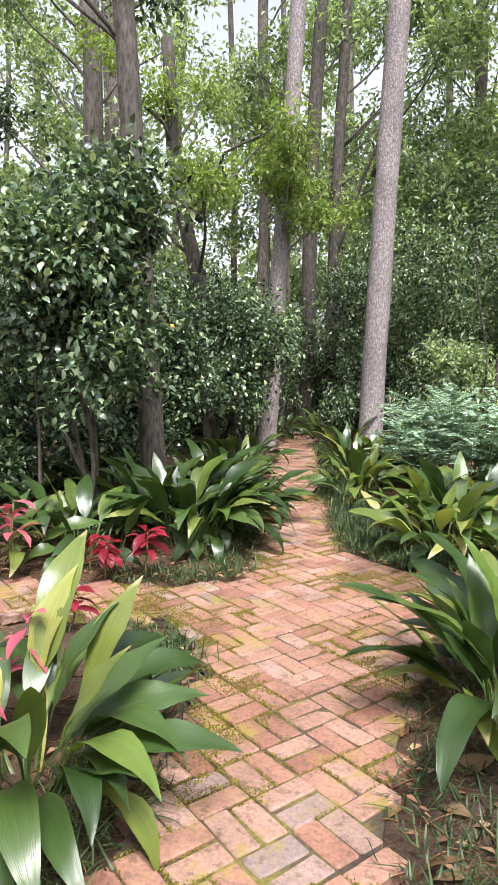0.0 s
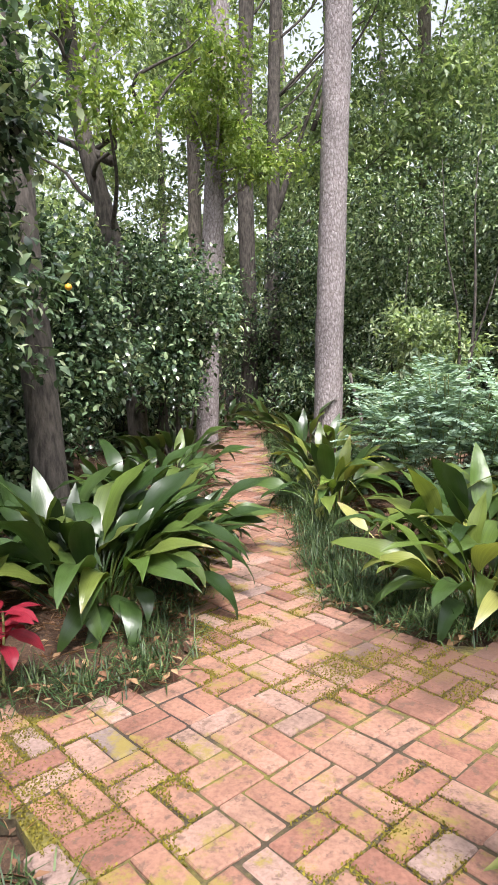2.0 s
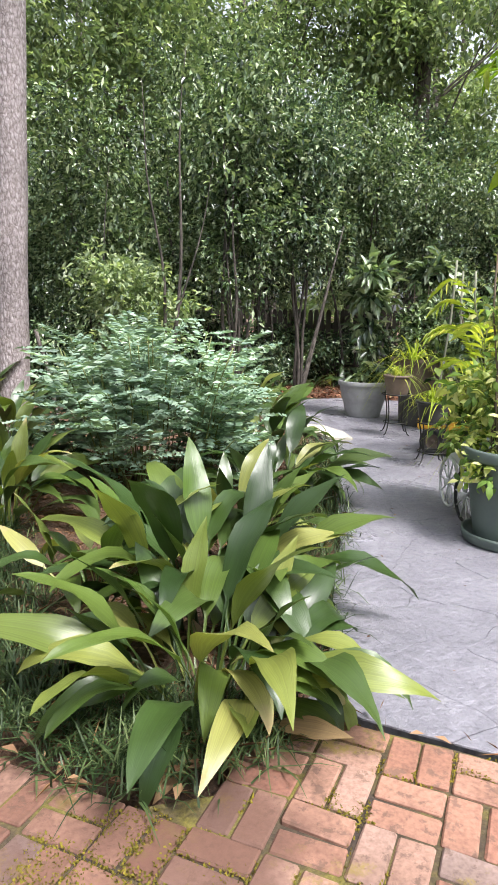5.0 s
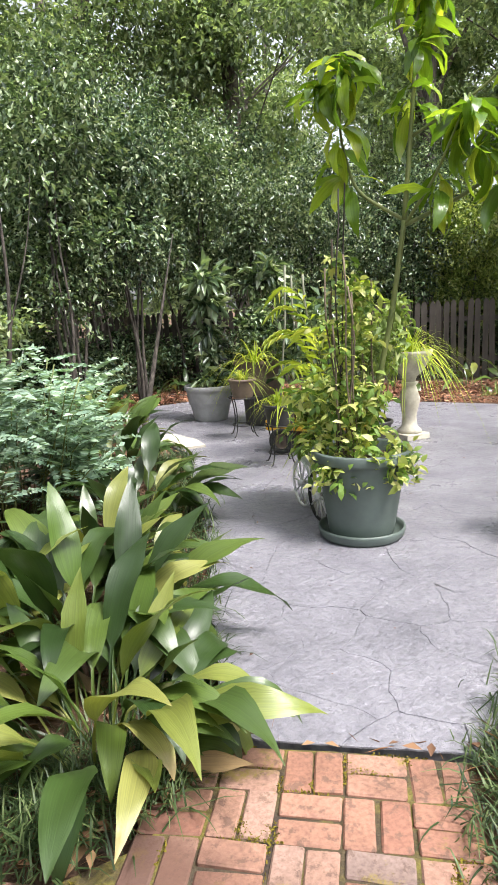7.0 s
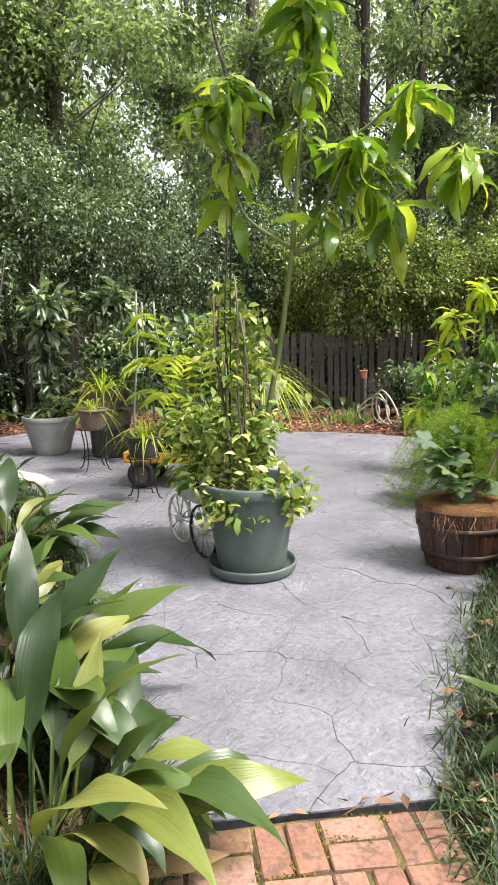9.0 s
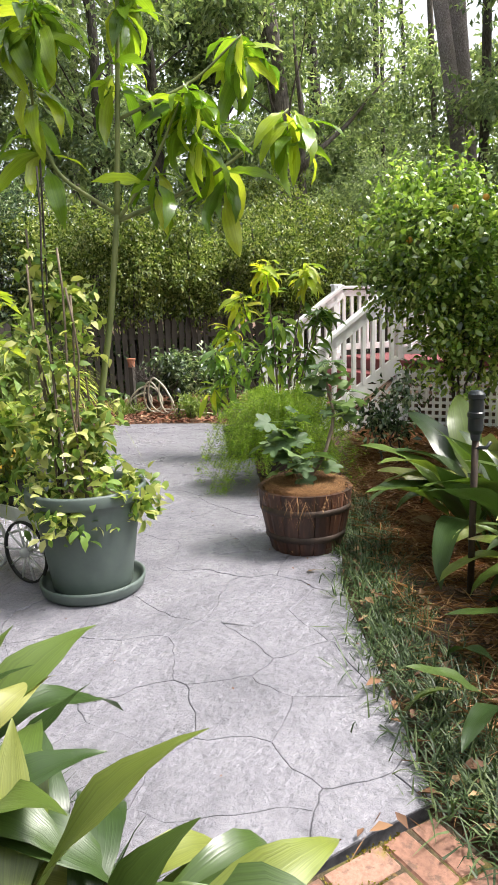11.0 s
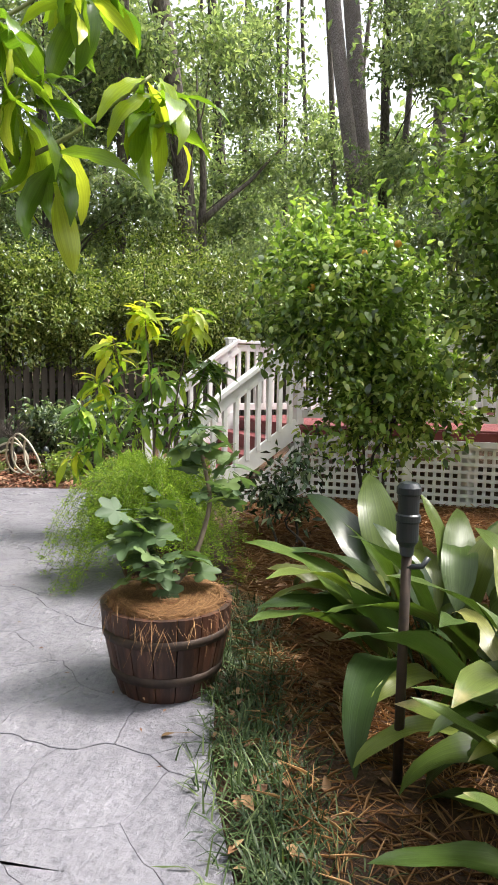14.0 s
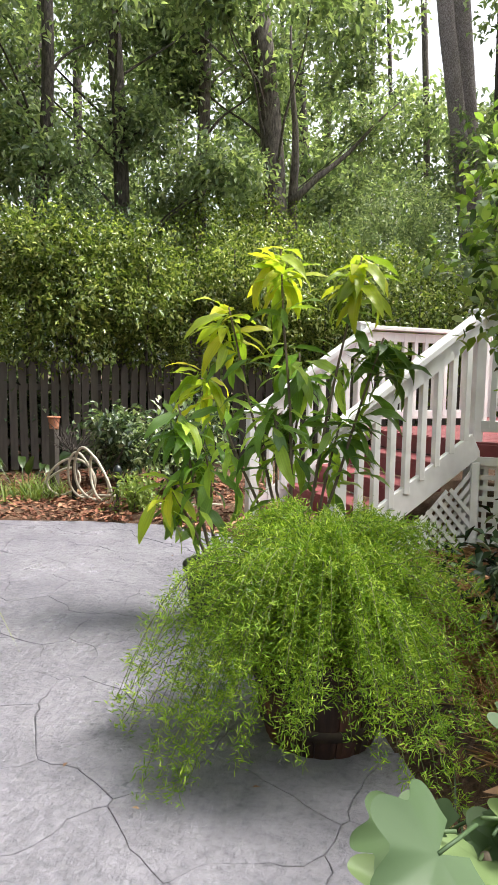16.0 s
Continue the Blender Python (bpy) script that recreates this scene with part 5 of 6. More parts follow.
def soil_disc(r, z, n=24):
    a = np.linspace(0, 2 * np.pi, n, endpoint=False)
    v = [(0, 0, z + 0.015)] + [(r * 0.5 * math.cos(t), r * 0.5 * math.sin(t), z + 0.01 * math.sin(3 * t)) for t in a] + [(r * math.cos(t), r * math.sin(t), z) for t in a]
    f = [(0, 1 + i, 1 + (i + 1) % n) for i in range(n)]
    q = [(1 + i, 1 + n + i, 1 + n + (i + 1) % n) for i in range(n)] + [(1 + i, 1 + n + (i + 1) % n, 1 + (i + 1) % n) for i in range(n)]
    return np.array(v), np.array(f + q)


def plant_pot(name, x, y, z, r0, r1, h, material, label, lip=0.03, rings=(), saucer=0.0):
    t = thing(name, x, y, z, label, "plant pot", "potted plants")
    up = 0.03 if saucer else 0.0
    part("pot", Geo().add(*lathe(pot_shape(r0, r1, h, lip, rings=rings), 48, up)), material, t)
    part("soil", Geo().add(*soil_disc(r1 - lip - 0.012, h * 0.87 + up)), "soil", t)
    if saucer:
        part("saucer", Geo().add(*lathe([(0.001, 0), (saucer * 0.9, 0), (saucer * 0.97, 0.02), (saucer, 0.06), (saucer, 0.075), (saucer - 0.012, 0.075), (saucer - 0.02, 0.05), (saucer * 0.86, 0.022), (0.001, 0.02)], 48)), material, t)
    return t


def leafy_tree_leaf(material, ln, wd, bend):
    v, q, uv = long_leaf(ln, wd, bend, 0.1, 0.2, 8, 0.18, 0.2)
    return Geo().add(v, q, uv).mesh("leaf", material)


def hang_leaves(parent, meshes, at, count, droop=(-60, 20), spread=360, face=0.0, scale=(0.7, 1.15), gap=0.03):
    """A whorl of big leaves round a shoot's end."""
    for i in range(count):
        o = new("leaf", meshes[rng.integers(len(meshes))])
        o.parent = parent
        yaw = face + (rng.random() - 0.5) * spread
        s = rng.uniform(*scale)
        o.matrix_basis = pose(at[0] + 0.02 * rng.normal(), at[1] + 0.02 * rng.normal(), at[2] - 4 * gap * rng.random()) @ pose(0, 0, 0, 0, 0, yaw) @ pose(0, 0, 0, rng.uniform(-35, 35), -rng.uniform(*droop), 0) @ Matrix.Scale(s, 4)


def stem(parent, pts, r0, r1, material="stem_green", name="stem", n=8):
    p = np.array(pts, float)
    if len(p) == 2:
        p = bent(p[0], p[1], 8, 0.012)
    else:
        t = np.linspace(0, len(p) - 1, len(p) * 5)
        i = np.clip(t.astype(int), 0, len(p) - 2)
        u = (t - i)[:, None]
        p = p[i] * (1 - u) + p[i + 1] * u
        for _ in range(3):
            p[1:-1] = (p[:-2] + 2 * p[1:-1] + p[2:]) / 4
    return part(name, Geo().add(*tube(p, np.linspace(r0, r1, len(p)), n)), material, parent)


BIGX, BIGY = 3.22, 6.45
big_pot = plant_pot("plant_pot", BIGX, BIGY, 0, 0.215, 0.325, 0.57, "pot_green_grey", "large grey-green plastic pot with saucer on the patio", 0.035, (), 0.29)
mag = thing("potted_tree", BIGX, BIGY, 0.48, "young tree with large drooping bright green leaves in the pot", "plant", "potted plants")
MAGL = [leafy_tree_leaf("leaf_magnolia", ln, wd, bd) for ln, wd, bd in ((0.3, 0.078, 0.9), (0.33, 0.086, 1.2), (0.26, 0.072, 0.6), (0.31, 0.08, 1.5))]
stem(mag, [(0.08, -0.02, 0.0), (0.1, -0.05, 0.5), (0.17, -0.12, 1.0), (0.22, -0.17, 1.53)], 0.019, 0.016, "stem_green", "trunk")
stem(mag, [(0.22, -0.17, 1.53), (0.25, -0.2, 2.1), (0.27, -0.25, 2.9)], 0.017, 0.008)
stem(mag, [(0.22, -0.17, 1.5), (0.42, -0.4, 1.62), (0.62, -0.65, 1.8), (0.8, -0.92, 2.08)], 0.014, 0.006)
stem(mag, [(0.22, -0.17, 1.5), (0.3, -0.35, 1.75), (0.36, -0.55, 2.15)], 0.012, 0.006)
stem(mag, [(0.22, -0.17, 1.53), (0.02, 0.05, 1.72), (-0.06, 0.1, 2.05), (-0.1, 0.0, 2.48)], 0.012, 0.006)
stem(mag, [(0.25, -0.2, 2.0), (0.5, -0.52, 2.2), (0.62, -0.74, 2.42)], 0.01, 0.005)
for at, k in (((0.8, -0.92, 2.08), 13), ((0.36, -0.55, 2.15), 15), ((-0.1, 0.0, 2.48), 17), ((0.62, -0.74, 2.42), 14), ((0.27, -0.25, 2.95), 20), ((0.26, -0.24, 2.65), 12), ((0.5, -0.55, 2.02), 11), ((-0.05, 0.1, 2.15), 6), ((0.27, -0.27, 3.2), 16), ((0.6, -0.62, 1.8), 6), ((0.3, -0.35, 1.8), 7), ((-0.02, 0.08, 1.9), 5), ((0.25, -0.2, 2.3), 7), ((-0.16, 0.12, 2.42), 8)):
    hang_leaves(mag, MAGL, at, int(k * 1.6), (-72, 18), gap=0.045, scale=(0.75, 1.2))
# variegated climber on stakes in the same pot
vine = thing("potted_vine", BIGX, BIGY, 0.47, "variegated yellow-green climber on thin stakes in the pot", "plant", "potted plants")
g, st = Geo(), Geo()
for i in range(9):
    a = rng.uniform(0, 6.28)
    b = (0.14 * math.cos(a), 0.14 * math.sin(a), 0)
    part("stem", Geo().add(*tube(bent(b, (b[0] * 1.2 - 0.03, b[1] * 1.2 + 0.03, rng.uniform(0.9, 1.5)), 7, 0.03), 0.006, 5)), "stem_brown", vine)
for i in range(27):
    z = rng.uniform(0.1, 1.35)
    crown_leaves(g, (rng.normal(-0.04, 0.085), rng.normal(0.03, 0.085), z), (0.1, 0.1, 0.12), 8, 6, 0.072, 0.45, 0.2, clump=0.06, oval=True)
for i in range(10):
    a = rng.uniform(2.2, 5.6)
    crown_leaves(g, (0.27 * math.cos(a), 0.27 * math.sin(a), rng.uniform(-0.06, 0.14)), (0.12, 0.12, 0.1), 9, 7, 0.075, 0.5, 0.2, clump=0.06, oval=True)
part("foliage", g, "leaf_variegated", vine)
for b, e in (((-0.1, 0.1, 0), (-0.02, 0.1, 1.9)), ((-0.14, 0.05, 0), (-0.1, 0.06, 1.75))):
    stem(vine, [b, e], 0.005, 0.005, "bark_dark", "stake")

# grey bowl-shaped pot by the far edge
plant_pot("plant_pot", 4.28, 11.5, 0, 0.23, 0.36, 0.5, "pot_grey", "light grey ribbed plastic pot on the patio", 0.025, (0.55, 0.65, 0.8))
av = thing("potted_tree", 4.28, 11.5, 0.43, "dark-leaved young avocado tree in the grey pot", "plant", "potted plants")
g = Geo()
for z, r, k in ((0.15, 0.3, 22), (0.45, 0.14, 10), (0.8, 0.18, 14), (1.2, 0.24, 20), (1.5, 0.3, 24)):
    crown_leaves(g, (0, 0, z), (r, r, 0.16), k, 7, 0.2, 0.36, 0.2, 0.3, clump=0.08)
part("foliage", g, "leaf_shrub", av)
stem(av, [(0, 0, 0), (0.03, 0.02, 0.8), (0, 0, 1.6)], 0.013, 0.007, "stem_green")

# brown pot standing on a square black pot
plant_pot("plant_pot", 4.72, 10.75, 0, 0.23, 0.26, 0.4, "pot_black", "black upturned nursery pot under another pot", 0.012)
plant_pot("plant_pot", 4.72, 10.75, 0.4, 0.26, 0.37, 0.46, "pot_brown", "brown-grey plastic pot with bushy plants", 0.03)
bushy = thing("potted_shrub", 4.72, 10.75, 0.77, "bushy green shrub and spider plant in a brown pot", "plant", "potted plants")
g = Geo()
crown_leaves(g, (0, 0, 0.5), (0.32, 0.32, 0.5), 150, 9, 0.08, 0.5, 0.2, clump=0.08)
crown_leaves(g, (0.1, 0.1, 1.15), (0.3, 0.3, 0.3), 40, 8, 0.16, 0.4, 0.2, clump=0.1)
part("foliage", g, "leaf_shrub", bushy)
for i in range(4):
    stem(bushy, [(0.03 * i - 0.05, 0.02, 0), (0.1 * i - 0.15, 0.1 * (i % 2), 1.0)], 0.009, 0.005, "stem_brown")


def strappy(x, y, z, count, length, leaf, label, width=0.014):
    a = rng.uniform(0, 6.28, count)
    el = rng.uniform(0.3, 1.45, count)
    d = np.stack([np.cos(a) * np.cos(el), np.sin(a) * np.cos(el), np.sin(el)], -1)
    v, f = blades(rng.normal(0, 0.03, (count, 3)) * [1, 1, 0.2], d, length * rng.uniform(0.6, 1.2, count), width, rng.uniform(0.5, 1.3, count), 6)
    ob = part("spider_plant", Geo().add(v, f), leaf)
    ob.matrix_basis = pose(x, y, z)
    return tagged(ob, label, "plant", "potted plants")


SPI = "spider plant with long arching yellow-green leaves"
strappy(4.5, 10.5, 0.85, 80, 0.8, "leaf_yellow_green", SPI)
strappy(4.9, 10.5, 0.85, 70, 0.75, "leaf_light", SPI)


def wire_stand(x, y, h, r, label="black wrought-iron plant stand with curled feet"):
    t = thing("plant_stand", x, y, 0, label, "plant stand", "plant stands")
    a = np.linspace(0, 2 * np.pi, 25)
    part("ring", Geo().add(*tube(np.stack([r * np.cos(a), r * np.sin(a), 0 * a + h], -1), 0.007, 6)), "black_iron", t)
    part("ring", Geo().add(*tube(np.stack([r * 0.8 * np.cos(a), r * 0.8 * np.sin(a), 0 * a + h * 0.35], -1), 0.006, 6)), "black_iron", t)
    for i in range(4):
        q = i * math.pi / 2 + 0.5
        s = np.linspace(0, 1, 10)
        rad = r * (1.0 - 0.25 * np.sin(np.pi * s) + 0.18 * np.maximum(0, 0.25 - s) * 4)
        z = np.where(s < 0.1, 0.02 + 0.02 * np.cos(s * 30), h * s)
        part("leg", Geo().add(*tube(np.stack([rad * math.cos(q), rad * math.sin(q), z], -1), 0.007, 6)), "black_iron", t)
    return t


wire_stand(4.05, 9.95, 0.5, 0.17)
plant_pot("plant_pot", 4.05, 9.95, 0.5, 0.12, 0.17, 0.22, "pot_brown", "small brown pot on an iron stand", 0.015)
strappy(4.05, 9.95, 0.7, 60, 0.45, "leaf_yellow_green", SPI)
wire_stand(3.72, 8.45, 0.42, 0.15)
plant_pot("plant_pot", 3.72, 8.45, 0.42, 0.12, 0.17, 0.2, "pot_black", "small black pot on an iron stand", 0.015)
strappy(3.72, 8.45, 0.6, 70, 0.45, "leaf_yellow_green", SPI)


def wheel(parent, x, y, z, r, tyre_w, spokes, rim_mat, spoke_mat, yaw, name="wheel"):
    w = new(name)
    w.parent = parent
    w.matrix_basis = pose(x, y, z, 90, 0, yaw)
    prof = [(r - tyre_w, -tyre_w * 0.6), (r - tyre_w * 0.3, -tyre_w * 0.8), (r, -tyre_w * 0.4), (r, tyre_w * 0.4), (r - tyre_w * 0.3, tyre_w * 0.8), (r - tyre_w, tyre_w * 0.6), (r - tyre_w, -tyre_w * 0.6)]
    part("tyre", Geo().add(*lathe(prof, 32)), rim_mat, w)
    part("hub", Geo().add(*lathe([(0.001, -0.03), (r * 0.13, -0.03), (r * 0.16, 0), (r * 0.13, 0.03), (0.001, 0.03)], 16)), spoke_mat, w)
    if spokes:
        for i in range(spokes):
            a = 2 * math.pi * i / spokes
            part("spoke", Geo().add(*tube([(0.02 * math.cos(a), 0.02 * math.sin(a), 0), ((r - tyre_w) * math.cos(a), (r - tyre_w) * math.sin(a), 0)], 0.006, 6)), spoke_mat, w)
    else:
        part("rim", Geo().add(*lathe([(r * 0.13, 0.012), (r * 0.4, 0.0), (r * 0.62, 0.02), (r - tyre_w, 0.03), (r - tyre_w, -0.03), (r * 0.13, -0.02)], 28)), spoke_mat, w)
    return w


wag = thing("garden_wagon", 4.4, 8.84, 0, "yellow toy wagon with black tyres full of potted plants", "wagon", rz=-50)
bm = board(bmesh.new(), (-0.5, 0, 0.26), (0.5, 0, 0.26), 0.5, 0.02)
part("bed", bm, "yellow_paint", wag, smooth=False)
for a, b2 in (((-0.5, -0.25), (0.5, -0.25)), ((-0.5, 0.25), (0.5, 0.25)), ((-0.5, -0.25), (-0.5, 0.25)), ((0.5, -0.25), (0.5, 0.25))):
    part("side_panel", board(bmesh.new(), (*a, 0.31), (*b2, 0.31), 0.02, 0.1), "yellow_paint", wag, smooth=False)
for x in (-0.33, 0.33):
    for y in (-0.24, 0.24):
        wheel(wag, x, y, 0.14, 0.14, 0.06, 0, "rubber", "pot_brown", 0)
plant_pot("plant_pot", 4.55, 8.64, 0.28, 0.2, 0.28, 0.32, "terracotta", "wide terracotta pot in the wagon", 0.02)
plant_pot("plant_pot", 4.3, 8.99, 0.28, 0.13, 0.18, 0.26, "pot_black", "black pot in the wagon", 0.02)
strappy(4.55, 8.64, 0.58, 70, 0.5, "leaf_light", SPI)
strappy(4.3, 8.99, 0.52, 60, 0.5, "leaf_yellow_green", SPI)
palm = thing("potted_palm", 4.3, 8.5, 0.3, "yellow-green feathery palm fronds among the pots", "plant", "potted plants")
g, st = Geo(), Geo()
for i in range(9):
    a = rng.uniform(0, 6.28)
    h = rng.uniform(0.6, 1.45)
    s = np.linspace(0, 1, 16)
    rad = 0.55 * s**1.5
    pts = np.stack([rad * math.cos(a), rad * math.sin(a), h * np.sin(s * 1.9) / 0.95], -1)
    part("stem", Geo().add(*tube(pts, np.linspace(0.006, 0.002, 16), 5)), "stem_green", palm)
    d = unit(np.gradient(pts, axis=0))
    sd = unit(np.cross(d, [0, 0, 1.0]) + 1e-6)
    for sg in (-1, 1):
        g.add(*simple_leaves(pts[5:], unit(d * 0.7 + sg * sd)[5:], np.tile([0, 0, 1.0], (11, 1)), 0.2, 0.022, 0.1, 0.3))
part("foliage", g, "leaf_yellow_green", palm)

cart = thing("plant_cart", 3.35, 7.0, 0, "white cart planter with large spoked wheels", "planter", rz=77)
for x, y, mt in ((-0.19, 0.17, "rubber"), (0.2, 0.17, "white_metal"), (-0.19, -0.17, "rubber"), (0.2, -0.17, "white_metal")):
    wheel(cart, x, y, 0.185, 0.185, 0.014, 10, mt, "white_metal", 4)
for x in (-0.19, 0.2):
    part("axle", Geo().add(*tube([(x, -0.17, 0.185), (x, 0.17, 0.185)], 0.008, 6)), "white_metal", cart)
    for y in (-0.1, 0.1):
        part("strut", Geo().add(*tube([(x, y, 0.185), (x * 0.9, y, 0.34)], 0.008, 6)), "white_metal", cart)
part("bed", board(bmesh.new(), (-0.3, 0, 0.35), (0.3, 0, 0.35), 0.3, 0.02), "white_metal", cart, smooth=False)
for a, b2 in (((-0.3, 0.15), (0.3, 0.15)), ((-0.3, -0.15), (0.3, -0.15)), ((-0.3, -0.15), (-0.3, 0.15)), ((0.3, -0.15), (0.3, 0.15))):
    part("side_panel", board(bmesh.new(), (*a, 0.395), (*b2, 0.395), 0.015, 0.07), "white_metal", cart, smooth=False)
plant_pot("plant_pot", 3.4, 7.12, 0.36, 0.11, 0.15, 0.2, "pot_black", "black pot in the white cart", 0.015)
cp = thing("potted_shrub", 3.4, 7.12, 0.53, "yellow variegated bushy plant in the cart", "plant", "potted plants")
g = Geo()
crown_leaves(g, (0, 0, 0.25), (0.35, 0.35, 0.35), 60, 9, 0.11, 0.45, 0.2, clump=0.08)
part("foliage", g, "leaf_variegated", cp)
for i in range(4):
    stem(cp, [(0.03 * i - 0.05, 0.02, 0), (0.12 * i - 0.18, 0.1 * (i % 2), 0.4)], 0.006, 0.004)
strappy(3.4, 7.12, 0.53, 60, 0.5, "leaf_yellow_green", SPI)

# pedestal urn
urn = thing("garden_urn", 5.55, 8.75, 0, "pale cast-stone pedestal urn with hanging plants", "urn")
part("base", board(bmesh.new(), (-0.16, 0, 0.035), (0.16, 0, 0.035), 0.32, 0.07, 0.008), "cast_stone", urn, smooth=False)
part("pedestal", Geo().add(*lathe([(0.001, 0.07), (0.14, 0.07), (0.13, 0.11), (0.09, 0.14), (0.075, 0.25), (0.1, 0.36), (0.12, 0.45), (0.09, 0.55), (0.07, 0.6), (0.1, 0.64), (0.001, 0.65)], 32)), "cast_stone", urn)
part("bowl", Geo().add(*lathe([(0.06, 0.64), (0.08, 0.7), (0.16, 0.78), (0.22, 0.9), (0.25, 0.96), (0.25, 0.99), (0.22, 0.99), (0.2, 0.92), (0.001, 0.88)], 36)), "cast_stone", urn)
strappy(5.55, 8.75, 0.93, 190, 0.85, "leaf_yellow_green", "spider plant with long yellow-green leaves in the urn")
tall = thing("potted_shrub", 4.95, 8.6, 0, "tall leafy plants grouped round the urn", "plant", "potted plants")
g, st = Geo(), Geo()
for i in range(10):
    x, y, h = rng.normal(0, 0.25), rng.normal(0, 0.25), rng.uniform(0.9, 1.7)
    part("stem", Geo().add(*tube(bent((x * 0.4, y * 0.4, 0.2), (x, y, h), 7, 0.03), 0.008, 5)), "stem_green", tall)
    crown_leaves(g, (x, y, h - 0.15), (0.2, 0.2, 0.25), 16, 7, 0.12, 0.45, 0.2, clump=0.08)
part("foliage", g, "leaf_light", tall)
part("pot", Geo().add(*lathe(pot_shape(0.14, 0.2, 0.3, 0.02), 32)), "pot_black", tall)
for x, y, z, dx, dy in ((4.45, 9.75, 2.0, 0.2, 0.15), (4.9, 10.0, 1.9, -0.05, 0.1), (5.05, 9.9, 1.9, -0.1, 0.1)):
    s = part("bamboo_stake", Geo().add(*tube(bent((0, 0, 0), (dx, dy, z), 6, 0.03), 0.013, 8)), "bamboo")
    s.matrix_basis = pose(x, y, 0)
    tagged(s, "grey-green bamboo stake among the pots", "stake", "stakes")
fatsia = thing("potted_shrub", 5.3, 10.2, 0, "broad-leaved dark green shrub behind the pots", "plant", "potted plants")
g = Geo()
crown_leaves(g, (0, 0, 1.1), (0.7, 0.7, 0.8), 130, 9, 0.16, 0.5, 0.2, clump=0.12)
part("foliage", g, "leaf_shrub", fatsia)
for i in range(4):
    stem(fatsia, [(0.03 * i - 0.05, 0.02, 0.3), (0.3 * i - 0.45, 0.3 * (i % 2) - 0.15, 1.4)], 0.012, 0.006, "stem_brown")
part("pot", Geo().add(*lathe(pot_shape(0.18, 0.25, 0.36, 0.02), 32)), "pot_black", fatsia)

# ---- barrels ----


def barrel(x, y, r0, r1, h, rz=0):
    t = thing("barrel_planter", x, y, 0, "dark reddish-brown half-barrel planter filled with pine straw", "planter", "barrel planters", rz=rz)
    k = 17
    for i in range(k):
        bm = bmesh.new()
        ring = []
        for z, bulge in ((0, 0), (h * 0.35, 0.012), (h * 0.7, 0.012), (h, 0.0)):
            r = r0 + (r1 - r0) * z / h + bulge
            row = []
            for s, rr in ((-1, r), (-0.5, r + 0.004), (0.5, r + 0.004), (1, r), (1, r - 0.02), (-1, r - 0.02)):
                a = 2 * math.pi * (i + 0.5 + s * 0.475) / k
                row.append(bm.verts.new((rr * math.cos(a), rr * math.sin(a), z)))
            ring.append(row)
        for lo, hi in zip(ring[:-1], ring[1:]):
            for j in range(6):
                bm.faces.new((lo[j], lo[(j + 1) % 6], hi[(j + 1) % 6], hi[j]))
        bm.faces.new(ring[0][::-1])
        bm.faces.new(ring[-1])
        part("stave", bm, "barrel_wood", t, smooth=False)
    for z in (h * 0.28, h * 0.72):
        r = r0 + (r1 - r0) * z / h + 0.0155
        part("hoop", Geo().add(*lathe([(r - 0.006, z - 0.02), (r + 0.002, z - 0.02), (r + 0.005, z + 0.02), (r - 0.004, z + 0.02)], 44)), "barrel_hoop", t)
    part("soil", Geo().add(*soil_disc(r1 - 0.015, h - 0.04)), "soil", t)
    return t


def straw_heap(x, y, r, z, count=2300):
    a, q = rng.uniform(0, 6.28, count), 0.88 * r * np.sqrt(rng.random(count))
    lift = np.array([noise.noise(Vector((px * 7, py * 7, x))) for px, py in zip(q * np.cos(a), q * np.sin(a))])
    p = np.stack([q * np.cos(a), q * np.sin(a), 0.03 + 0.035 * lift + 0.03 * rng.random(count) + 0.012 * (q / r) ** 3], -1)
    yaw = a + np.pi / 2 + rng.normal(0, 0.55, count) + np.pi * (rng.random(count) < 0.5)
    d = unit(np.stack([np.cos(yaw), np.sin(yaw), rng.normal(0.04, 0.12, count)], -1))
    ln = rng.uniform(0.07, 0.17, count)
    over = np.hypot(*(p + d * ln[:, None])[:, :2].T) > r * 1.02
    ln = np.where(over & (rng.random(count) < 0.5), ln * 0.5, ln)
    v, f = blades(p, d, ln, 0.0019, np.where(over, rng.uniform(0.3, 1.0, count), rng.uniform(0.0, 0.25, count)), 3)
    ob = part("pine_straw", Geo().add(v, f), "straw")
    ob.matrix_basis = pose(x, y, z)
    return tagged(ob, "heap of reddish pine straw overflowing the barrel", "straw", kind="stuff")


barrel(4.26, 5.56, 0.215, 0.295, 0.4)
straw_heap(4.26, 5.56, 0.295, 0.36, 5200)
fig = thing("potted_fig", 4.26, 5.58, 0.36, "young fig plant with lobed grey-green leaves in the barrel", "plant", "potted plants")


